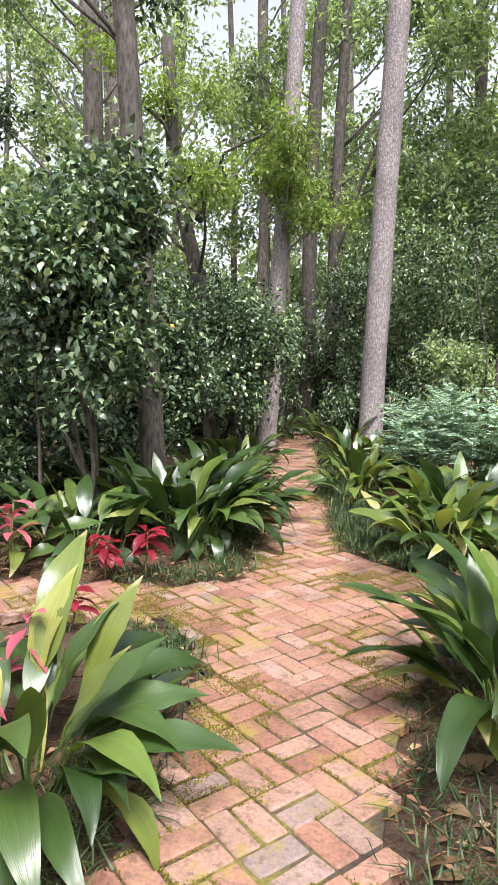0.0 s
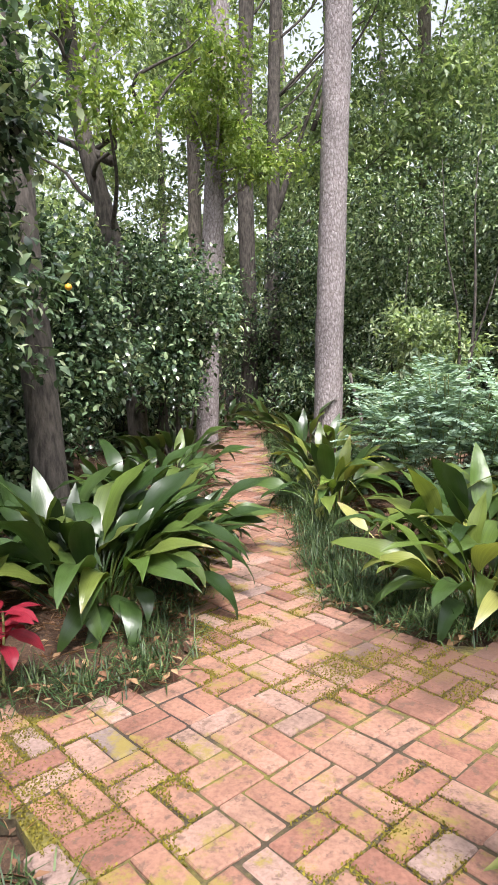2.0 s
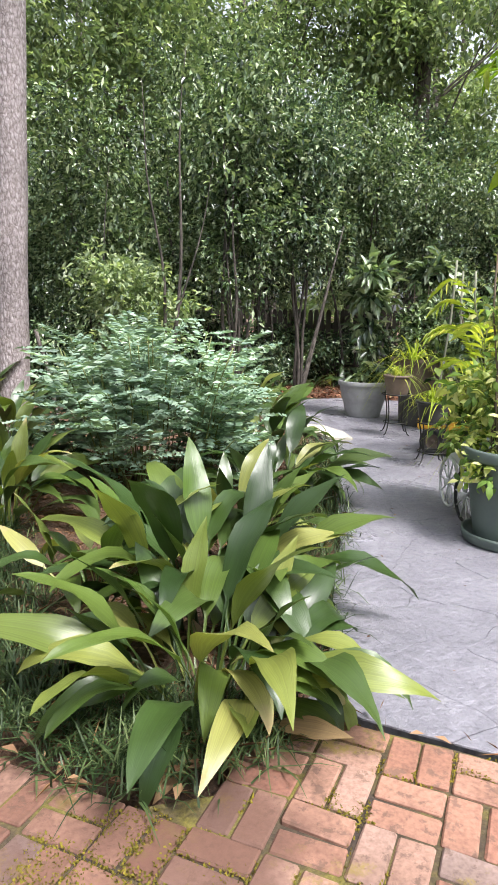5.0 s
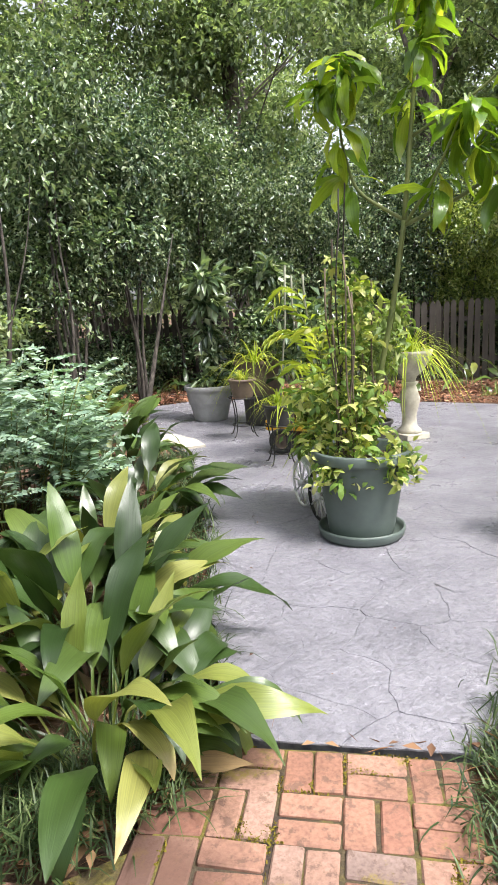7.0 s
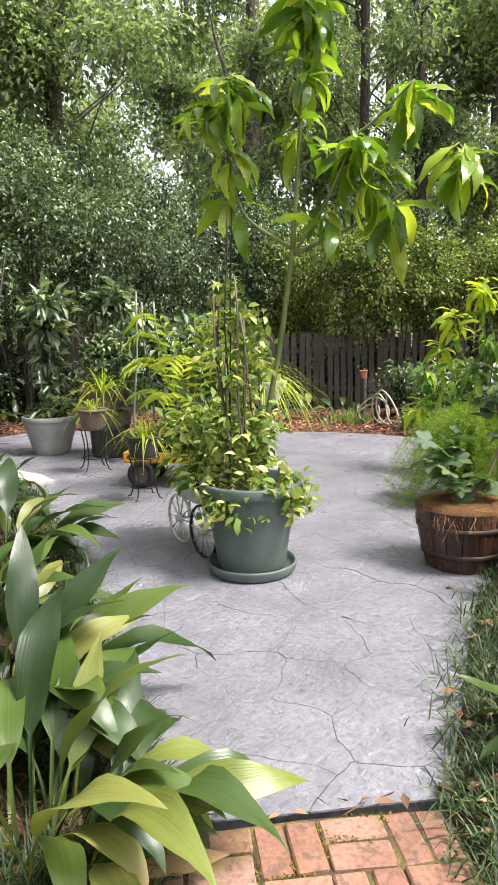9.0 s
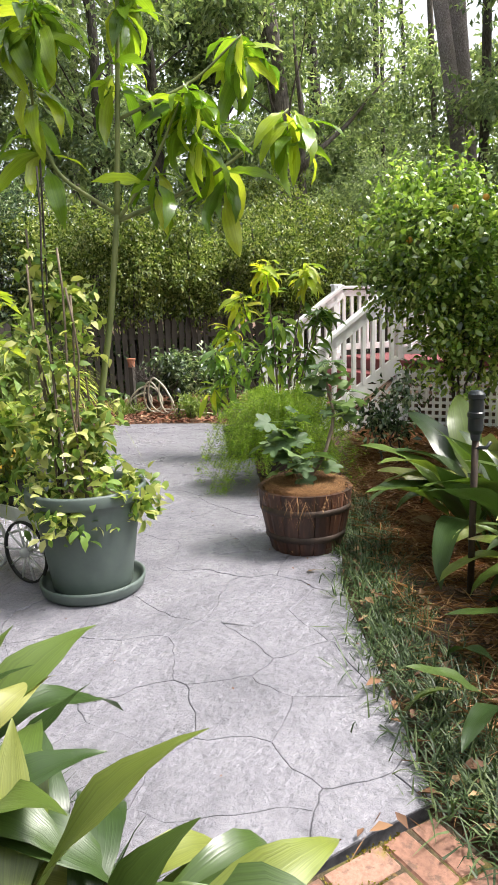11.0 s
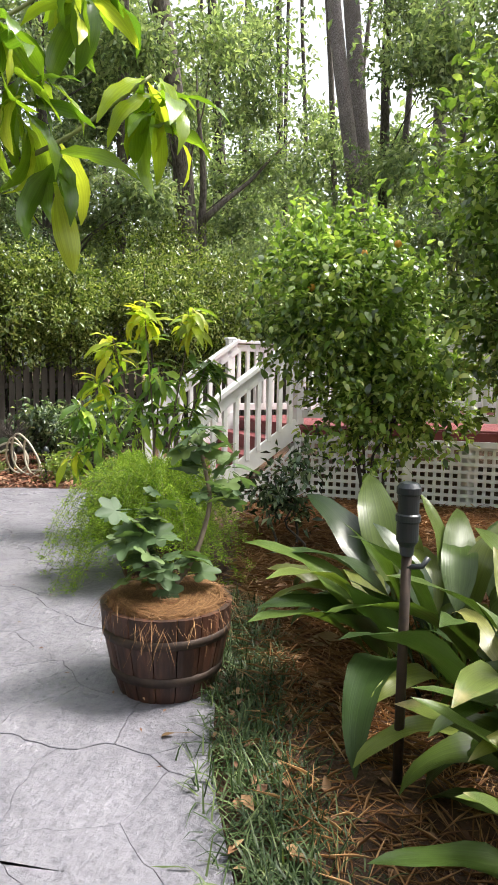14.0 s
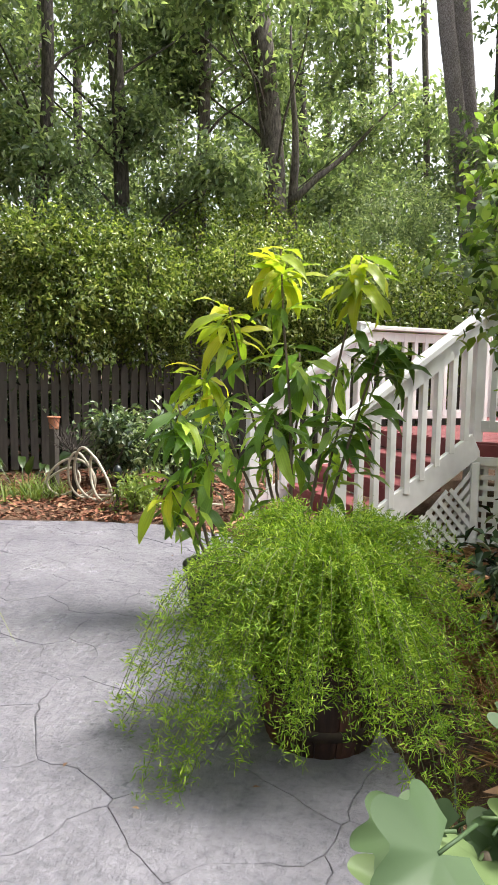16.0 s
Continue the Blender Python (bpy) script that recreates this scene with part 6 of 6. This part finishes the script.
def fig_leaf(size):
    """A palmate leaf of five lobes on a stalk, along +x."""
    k = 64
    v, f, off = [(0.75 * size, 0, 0.0)], [], 0.55 * size
    lobes = ((0.0, 0.44), (0.92, 0.38), (-0.92, 0.38), (1.9, 0.24), (-1.9, 0.24))
    for i in range(k + 1):
        t = -2.7 + 5.4 * i / k
        r = size * (0.42 + sum(h * math.exp(-(abs(t - c) / 0.38) ** 2.6) for c, h in lobes))
        x, y = r * math.cos(t), r * math.sin(t)
        v.append((x + off + 0.2 * size, y, 0.28 * abs(y) - 0.28 * (x * x + y * y) / size))
    g = Geo().add(np.array(v), np.array([(0, i, i + 1) for i in range(1, k + 1)]))
    g.add(*tube([(0, 0, 0), (0.4 * size, 0, 0.03 * size), (0.75 * size, 0, 0)], 0.0025, 5))
    return g.mesh("leaf", "leaf_fig")


FIGL = [fig_leaf(s) for s in (0.1, 0.115, 0.08, 0.065)]
stem(fig, [(0.02, 0.02, 0), (0.16, -0.1, 0.2), (0.27, -0.14, 0.45), (0.3, -0.05, 0.75)], 0.015, 0.009, "stem_brown")
stem(fig, [(0.0, 0.0, 0), (-0.04, 0.04, 0.2), (-0.03, 0.12, 0.4)], 0.01, 0.006, "stem_brown")
for at, k in (((-0.05, 0.03, 0.2), 7), ((-0.04, 0.1, 0.36), 9), ((-0.01, 0.1, 0.42), 5), ((0.05, 0.1, 0.22), 6), ((0.1, -0.05, 0.16), 4), ((0.3, -0.05, 0.75), 8), ((0.28, -0.14, 0.5), 4), ((0.4, -0.2, 0.62), 5), ((0.28, -0.1, 0.62), 4)):
    for i in range(int(k * 1.7)):
        o = new("leaf", FIGL[i % 4])
        o.parent = fig
        o.matrix_basis = pose(at[0] + rng.normal(0, 0.035), at[1] + rng.normal(0, 0.035), at[2] + rng.normal(0, 0.04), rng.normal(0, 22), rng.uniform(-35, 35), rng.uniform(0, 360))

barrel(5.75, 6.3, 0.2, 0.265, 0.36, 20)
straw_heap(5.75, 6.3, 0.25, 0.33, 1500)
fern = thing("asparagus_fern", 5.75, 6.3, 0.3, "bright green feathery asparagus fern spilling over its planter", "plant", "potted plants")
g, st = Geo(), Geo()
for i in range(430):
    a = rng.uniform(0, 6.28)
    lush = 0.5 + 0.5 * math.sin(3 * a + 1.0)
    reach, rise = rng.uniform(0.18, 0.58 + 0.22 * lush), rng.uniform(0.05, 0.56)
    s = np.linspace(0, 1, 15)
    pts = np.stack([reach * s * math.cos(a), reach * s * math.sin(a), rise * np.sin(s * 2.2) - (0.35 + 0.75 * lush * rng.random()) * reach * s**3 + 0.02], -1)
    pts[:, 2] = np.maximum(pts[:, 2], -0.27)
    st.add(*tube(pts, np.linspace(0.003, 0.001, 15), 4))
    q = np.repeat(pts[3:], 22, 0) + rng.normal(0, 0.017, (12 * 22, 3))
    d = unit(rng.normal(0, 1, (len(q), 3)) + [math.cos(a) * 0.6, math.sin(a) * 0.6, 0.3])
    g.add(*simple_leaves(q, d, random_dirs(len(q)), rng.uniform(0.018, 0.036, len(q)), 0.0045, 0.05, 0.1))
part("stem", st, "stem_green", fern)["kind"] = "stuff"
part("foliage", g, "leaf_fern", fern)

# tall plants with lime-green new leaves behind the fern
MANL = {mt: [leafy_tree_leaf(mt, ln, wd, bd) for ln, wd, bd in ((0.25, 0.06, 0.7), (0.29, 0.066, 1.0), (0.22, 0.055, 0.5), (0.27, 0.062, 1.3))] for mt in ("leaf_mango", "leaf_mango_green")}


def tall_plant(x, y, z, shoots, label):
    t = thing("potted_tree", x, y, z, label, "plant", "potted plants")
    for b, e, k, mt in shoots:
        stem(t, [b, e], 0.011, 0.005, "stem_brown")
        hang_leaves(t, MANL[mt], e, int(k * 1.9), (-55, 30), gap=0.05, scale=(0.75, 1.15))
        for q in (0.86, 0.72, 0.55):
            at = [b[i] + (e[i] - b[i]) * q for i in range(3)]
            hang_leaves(t, MANL["leaf_mango_green"], at, max(3, k // 2), (-55, 25), gap=0.05, scale=(0.6, 1.0))
    return t


plant_pot("plant_pot", 6.83, 6.74, 0, 0.14, 0.18, 0.32, "pot_black", "black nursery pot behind the asparagus fern", 0.015)
tall_plant(6.83, 6.74, 0.27, (((0, 0, 0), (-0.02, 0.12, 1.74), 17, "leaf_mango"), ((0.05, 0, 0), (0.06, -0.3, 1.7), 18, "leaf_mango"), ((-0.04, 0.03, 0), (-0.06, 0.4, 1.44), 15, "leaf_mango"), ((0.06, -0.04, 0), (0.1, -0.42, 1.28), 15, "leaf_mango_green"),
                              ((-0.04, 0.05, 0), (-0.06, 0.55, 1.1), 13, "leaf_mango"), ((0.03, 0.05, 0), (0.1, 0.04, 1.2), 13, "leaf_mango_green"), ((0.0, 0.02, 0), (-0.12, 0.12, 0.92), 8, "leaf_mango_green"), ((0.02, -0.05, 0), (0.12, -0.2, 0.85), 9, "leaf_mango_green")),
           "tall potted plant with drooping lime-green new leaves")
plant_pot("plant_pot", 6.62, 7.12, 0, 0.14, 0.19, 0.33, "pot_black", "black nursery pot at the patio edge", 0.015)
tall_plant(6.62, 7.12, 0.28, (((0, 0.02, 0), (-0.05, 0.22, 0.9), 11, "leaf_mango_green"), ((0.03, 0, 0), (0.02, 0.1, 0.68), 8, "leaf_mango_green"), ((-0.03, 0, 0), (-0.1, 0.26, 0.5), 7, "leaf_mango")), "young potted plant with narrow green leaves")

# ---- path lamp ----
lamp = thing("path_lamp", 3.73, 4.49, 0, "black garden lamp on a slim pole beside the patio", "lamp")
part("pole", Geo().add(*tube([(0, 0, -0.05), (0, 0, 0.5), (0.01, 0, 0.85)], 0.017, 12)), "barrel_hoop", lamp, "rusty brown pole")
part("head", Geo().add(*lathe([(0.0007, 0.84), (0.0216, 0.84), (0.0245, 0.87), (0.0360, 0.89), (0.0360, 0.95), (0.0403, 0.955), (0.0403, 0.975), (0.0346, 0.98), (0.0346, 1.04), (0.0403, 1.045), (0.0403, 1.065), (0.0288, 1.08), (0.0007, 1.085)], 28)), "lamp_plastic", lamp, smooth=False)
part("bracket", Geo().add(*tube([(0, 0, 0.8), (0.02, -0.05, 0.8), (0.03, -0.07, 0.83)], 0.01, 8)), "lamp_plastic", lamp)

# ---- hose, post and terracotta pot by the fence ----
hose = thing("garden_hose", 9.15, 9.85, 0, "pale garden hose hung in loops on a bare bush", "hose")
for i in range(5):
    u = np.linspace(0, 1, 30)
    w, o, h = (0.17, 0.24, 0.15, 0.28, 0.2)[i], -0.38 + 0.18 * i, (0.48, 0.56, 0.5, 0.42, 0.3)[i]
    th = u * 2 * np.pi
    tall_z = 0.5 - 0.5 * np.cos(th)
    pts = np.stack([0.07 * np.sin(th + i) + 0.04 * i - 0.08, o + w * np.sin(th) * (1.15 - 0.5 * tall_z) - 0.4 * o * tall_z, 0.025 + h * tall_z], -1)
    part("loop", Geo().add(*tube(pts, 0.013, 8)), "hose_skin", hose)
s = np.linspace(0, 1, 60)
part("run", Geo().add(*tube(np.stack([-0.1 + 0.4 * s + 0.1 * np.sin(s * 9), -0.3 - 1.5 * s, 0.03 + 0.3 * np.maximum(0, 0.25 - s) + 0.02 * np.sin(s * 11) ** 2], -1), 0.012, 8)), "hose_skin", hose)
tw = thing("bare_bush", 9.2, 9.95, 0, "grey twiggy bush that carries the hose", "shrub")
g = Geo()
for i in range(44):
    a = rng.uniform(0, 6.28)
    b = (0.02 * math.cos(a), 0.02 * math.sin(a), 0.5)
    g.add(*tube(bent(b, (0.28 * math.cos(a) * rng.random(), 0.28 * math.sin(a), rng.uniform(0.55, 0.9)), 6, 0.03), np.linspace(0.006, 0.002, 7), 5))
g.add(*tube([(0, 0, -0.05), (0.01, 0, 0.3), (0, 0, 0.55)], 0.03, 8))
part("twig", g, "bark_dark", tw)["kind"] = "stuff"
wp = thing("garden_post", 9.45, 10.4, 0, "dark wooden post with a small terracotta pot on it", "post")
part("post", board(bmesh.new(), (0, 0, -0.05), (0, 0, 0.72), 0.08, 0.08, 0.005, up=(0, 1, 0)), "fence_wood", wp, smooth=False)
plant_pot("plant_pot", 9.45, 10.4, 0.72, 0.05, 0.075, 0.14, "terracotta", "small terracotta pot on a post", 0.012)
for x, y in ((9.7, 9.0), (8.95, 9.25)):
    sl = thing("stake_lamp", x, y, 0, "small black garden stake lamp", "lamp", "stake lamps")
    part("pole", Geo().add(*tube([(0, 0, -0.05), (0, 0, 0.3)], 0.015, 8)), "lamp_plastic", sl)
    part("head", Geo().add(*lathe([(0.001, 0.28), (0.03, 0.28), (0.035, 0.36), (0.05, 0.38), (0.03, 0.43), (0.001, 0.45)], 16)), "lamp_plastic", sl)

# ---- pink and red foliage plants near the start ----


def ti_plant(x, y, count, z, leaf, label, ln=0.2, wd=0.07):
    t = thing("foliage_plant", x, y, 0, label, "plant", "red foliage plants")
    me = [Geo().add(*long_leaf(ln * k, wd, bd, 0.15, 0.2, 8, 0.1, 0.2)).mesh("leaf", leaf) for k, bd in ((1, 0.8), (0.85, 1.2), (1.15, 1.0))]
    stem(t, [(0, 0, 0), (0.01, 0.01, z)], 0.007, 0.005, "stem_green")
    for i in range(count):
        o = new("leaf", me[i % 3])
        o.parent = t
        o.matrix_basis = pose(0, 0, z - 0.5 * z * (i / count), 0, 0, i * 137 + rng.uniform(-20, 20)) @ pose(0, 0, 0, rng.uniform(-20, 20), -rng.uniform(-15, 45), 0)


ti_plant(-0.16, 1.22, 14, 0.68, "leaf_pink", "pink-leaved foliage plant beside the path", 0.14, 0.05)
ti_plant(-0.36, 1.8, 12, 0.5, "leaf_pink", "pink-leaved foliage plant beside the path", 0.14, 0.05)
ti_plant(-1.75, 3.5, 12, 0.55, "leaf_pink", "pink-leaved foliage plant beside the path")
ti_plant(-1.15, 3.72, 14, 0.24, "leaf_red", "bright red-leaved foliage plant beside the path", 0.14)
ti_plant(-0.9, 3.85, 16, 0.34, "leaf_red", "bright red-leaved foliage plant beside the path", 0.18)
ti_plant(-0.8, 2.75, 10, 0.25, "leaf_red", "bright red-leaved foliage plant beside the path", 0.16)
ti_plant(-1.35, 3.85, 10, 0.25, "leaf_red", "bright red-leaved foliage plant beside the path", 0.18)

# fallen leaves on the paving
for x, y, z, rz, s in ((3.86, 5.28, 0.006, 110, 0.32), (0.5, 3.5, 0.01, 30, 0.12), (0.25, 4.4, 0.01, 80, 0.1), (4.6, 6.6, 0.006, 20, 0.14), (2.2, 6.2, 0.006, 60, 0.1), (3.0, 8.8, 0.006, 10, 0.12), (-0.3, 6.0, 0.01, 140, 0.14), (1.9, 4.45, 0.01, 70, 0.12)):
    o = new("fallen_leaf", LEAVES[2][2])
    o.matrix_basis = pose(x, y, z + 0.012, 8, -4, rz) @ Matrix.Diagonal((s, s, s * 0.25, 1))
    tagged(o, "dry brown fallen leaf on the paving", "leaf", "fallen leaves")

# pale slab added as sunlit patch at paving's far edge, stick by the pine
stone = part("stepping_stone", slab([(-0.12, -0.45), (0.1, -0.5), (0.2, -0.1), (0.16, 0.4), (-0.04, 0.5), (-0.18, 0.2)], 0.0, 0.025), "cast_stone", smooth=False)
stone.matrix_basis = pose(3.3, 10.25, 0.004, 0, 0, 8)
tagged(stone, "pale flat slab in place of a sunlit patch on the patio's edge", "stone")
pole = part("stick", Geo().add(*tube(bent((0.2, 0, 0), (-0.06, 0.1, 1.15), 8, 0.02), 0.022, 8)), "bark_grey")
pole.matrix_basis = pose(0.1, 10.6, 0)
tagged(pole, "pale wooden stick leaning among the plants", "stick")
scatter("patio_debris", PATIO, 160, 0.022, "litter", "small brown leaf fragments on the patio", 0.5, 0.15, False)

# ---- bricks ----
BRICK_L, BRICK_W, MOD, TURN_B = 0.200, 0.097, 0.208, -35.5
BX, BY = 1.883, 4.526


def brick_mesh(i):
    bm = bmesh.new()
    bmesh.ops.create_cube(bm, size=1.0, matrix=Matrix.Diagonal((BRICK_L - 0.006 * (i % 2), BRICK_W - 0.003 * (i % 3), 0.05, 1)))
    bmesh.ops.bevel(bm, geom=[e for e in bm.edges if any(v.co.z > 0 for v in e.verts)], offset=0.006, segments=1, affect="EDGES")
    for v in bm.verts:
        v.co += Vector((noise.noise(v.co * 40 + Vector((i, 0, 0))), noise.noise(v.co * 40 + Vector((0, i, 3))), 0)) * 0.004
    me = bpy.data.meshes.new("brick")
    bm.to_mesh(me)
    bm.free()
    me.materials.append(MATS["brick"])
    return me


BRICKS = [brick_mesh(i) for i in range(6)]
rest = Geo()
made = 0
co, si = math.cos(radians(TURN_B)), math.sin(radians(TURN_B))
spots = []
for i in range(-70, 80):
    for j in range(-70, 80):
        for k in (-1, 1):
            lx, ly = i * MOD, j * MOD
            rot = 0
            if (i + j) % 2:
                lx += k * MOD / 4
                rot = 90
            else:
                ly += k * MOD / 4
            spots.append((BX + lx * co - ly * si, BY + lx * si + ly * co, rot))
spots = np.array(spots)
ok = spot_in(PATH_AREA, spots[:, 0], spots[:, 1])
spots = spots[ok]
edge_gap = (spots[:, 0] - 1.45) * 0.58 + (spots[:, 1] - 5.02) * 0.814
spots = spots[~((edge_gap > -0.085) & (spots[:, 0] > 1.25) & (spots[:, 1] > 4.2))]
order = np.argsort(np.hypot(spots[:, 0] - 0.7, (spots[:, 1] - 3.6) * 0.8))
for rank, s in enumerate(order):
    x, y, rot = spots[s]
    m = pose(x + rng.normal(0, 0.0025), y + rng.normal(0, 0.0025), -0.025 + rng.normal(0, 0.0025), rng.normal(0, 0.8), rng.normal(0, 0.8), TURN_B + rot + rng.normal(0, 1.3))
    me = BRICKS[rank % 6]
    if rank < 300:
        o = new("brick", me)
        o.parent = path_ob
        o.matrix_basis = m
    else:
        me.calc_loop_triangles()
        v = np.array([m @ q.co for q in me.vertices])
        f = np.array([t.vertices[:] for t in me.loop_triangles])
        rest.add(v, f)
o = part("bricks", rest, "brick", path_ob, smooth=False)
o["kind"] = "stuff"

# moss creeping out of the joints
k = 520000
x, y = rng.uniform(-1.5, 2.3, k), rng.uniform(0.8, 7.5, k)
ok = spot_in(PATH_AREA, x, y)
x, y = x[ok], y[ok]
lx, ly = (x - BX) * co + (y - BY) * si, -(x - BX) * si + (y - BY) * co
ci, cj = np.round(lx / MOD), np.round(ly / MOD)
ux, uy = lx / MOD - ci, ly / MOD - cj
odd = (ci + cj) % 2 > 0
inner = np.where(odd, np.abs(ux), np.abs(uy))
joint = np.minimum(np.minimum(0.5 - np.abs(ux), 0.5 - np.abs(uy)), inner) * MOD
mossy = 0.35 * np.exp(-((x + 0.4) ** 2 / 0.2 + (y - 3.25) ** 2 / 0.15))   # the side path's mouth is the mossiest
patch = mossy + np.array([noise.noise(Vector((a * 2.0, b * 2.0, 4.0))) + 0.5 * noise.noise(Vector((a * 6.0, b * 6.0, 7.0))) for a, b in zip(x, y)])
keep = joint < 0.002 + 0.1 * np.maximum(patch + 0.03, -0.02)
x, y = x[keep], y[keep]
k = len(x)
d = random_dirs(k, 0.1)
moss = part("moss", Geo().add(*simple_leaves(np.stack([x, y, np.full(k, -0.003)], -1), d, random_dirs(k), rng.uniform(0.006, 0.012, k), 0.0075, 0.2, 0.1)), "moss")
tagged(moss, "yellow-green moss in the joints of the bricks", "moss", kind="stuff")

# ---- stamped flagstones of the patio ----


def clip_cell(poly, mx, my, nx, ny):
    """Keeps the side of a convex polygon towards which (nx, ny) points."""
    out = []
    for (x0, y0), (x1, y1) in zip(poly, poly[1:] + poly[:1]):
        a, b = (x0 - mx) * nx + (y0 - my) * ny, (x1 - mx) * nx + (y1 - my) * ny
        if a >= 0:
            out.append((x0, y0))
        if (a >= 0) != (b >= 0):
            t = a / (a - b)
            out.append((x0 + (x1 - x0) * t, y0 + (y1 - y0) * t))
    return out


seeds = []
tries = 0
while tries < 9000:
    tries += 1
    q = (rng.uniform(1.2, 8.9), rng.uniform(4.2, 13.9))
    if all((q[0] - a) ** 2 + (q[1] - b) ** 2 > 0.33**2 for a, b in seeds):
        seeds.append(q)
seeds = np.array(seeds)


EA = np.array(PATIO, float)
EB = np.roll(EA, -1, 0)


def warp(x, y):
    """Wanders a joint's line, less and less towards the patio's edge."""
    e = EB - EA
    u = np.clip((([x, y] - EA) * e).sum(1) / (e * e).sum(1), 0, 1)
    k = min(1.0, np.hypot(*(EA + e * u[:, None] - [x, y]).T).min() / 0.3)
    return (x + k * 0.1 * noise.noise(Vector((x * 3.0, y * 3.0, 1))) + k * 0.022 * noise.noise(Vector((x * 13, y * 13, 5))), y + k * 0.1 * noise.noise(Vector((x * 3.0, y * 3.0, 9))) + k * 0.022 * noise.noise(Vector((x * 13, y * 13, 15))))


for sx, sy in seeds:
    cell = [(sx - 1, sy - 1), (sx + 1, sy - 1), (sx + 1, sy + 1), (sx - 1, sy + 1)]
    near_s = seeds[np.hypot(seeds[:, 0] - sx, seeds[:, 1] - sy) < 1.4]
    for tx, ty in near_s:
        if (tx, ty) != (sx, sy):
            cell = clip_cell(cell, (sx + tx) / 2, (sy + ty) / 2, sx - tx, sy - ty)
    if not spot_in(PATIO, [sx], [sy])[0] and not spot_in(PATIO, [c[0] for c in cell], [c[1] for c in cell]).any():
        continue
    for (x0, y0), (x1, y1) in zip(PATIO, PATIO[1:] + PATIO[:1]):
        if math.hypot((x0 + x1) / 2 - sx, (y0 + y1) / 2 - sy) < 1.6:
            ex, ey = x1 - x0, y1 - y0
            inner = (-ey, ex)
            t = ((sx - x0) * ex + (sy - y0) * ey) / (ex * ex + ey * ey)
            if -0.35 < t < 1.35 and len(cell) > 2:
                out = math.hypot(ex, ey)
                cell = clip_cell(cell, x0 - ey / out * 0.014, y0 + ex / out * 0.014, ey, -ex)
    if len(cell) < 3:
        continue
    ring = []
    for (x0, y0), (x1, y1) in zip(cell, cell[1:] + cell[:1]):
        k = max(1, int(math.hypot(x1 - x0, y1 - y0) / 0.04))
        for i in range(k):
            ring.append(warp(x0 + (x1 - x0) * i / k, y0 + (y1 - y0) * i / k))
    cx, cy = np.mean(ring, 0)
    v, f = [(0, 0, 0.0)], []
    for gap, z in ((0.007, 0.0), (0.003, -0.0012), (0.002, -0.008)):
        for x, y in ring:
            dx, dy = cx - x, cy - y
            ln = math.hypot(dx, dy) or 1
            wide = gap * (0.2 + 0.75 * max(0.0, 0.5 + 1.2 * noise.noise(Vector((x * 2.3, y * 2.3, 3)))))
            v.append((x + dx / ln * wide - cx, y + dy / ln * wide - cy, z))
    k = len(ring)
    for i in range(k):
        j = (i + 1) % k
        f.append((0, 1 + i, 1 + j))
        for lvl in (0, 1):
            a0, b0 = 1 + lvl * k + i, 1 + lvl * k + j
            f += [(a0, a0 + k, b0 + k), (a0, b0 + k, b0)]
    g = Geo().add(np.array(v), np.array(f))
    o = part("flagstone", g, "stamped_concrete", patio_ob, smooth=False)
    o.matrix_basis = pose(cx, cy, 0.004 + rng.uniform(-0.0012, 0.0012))
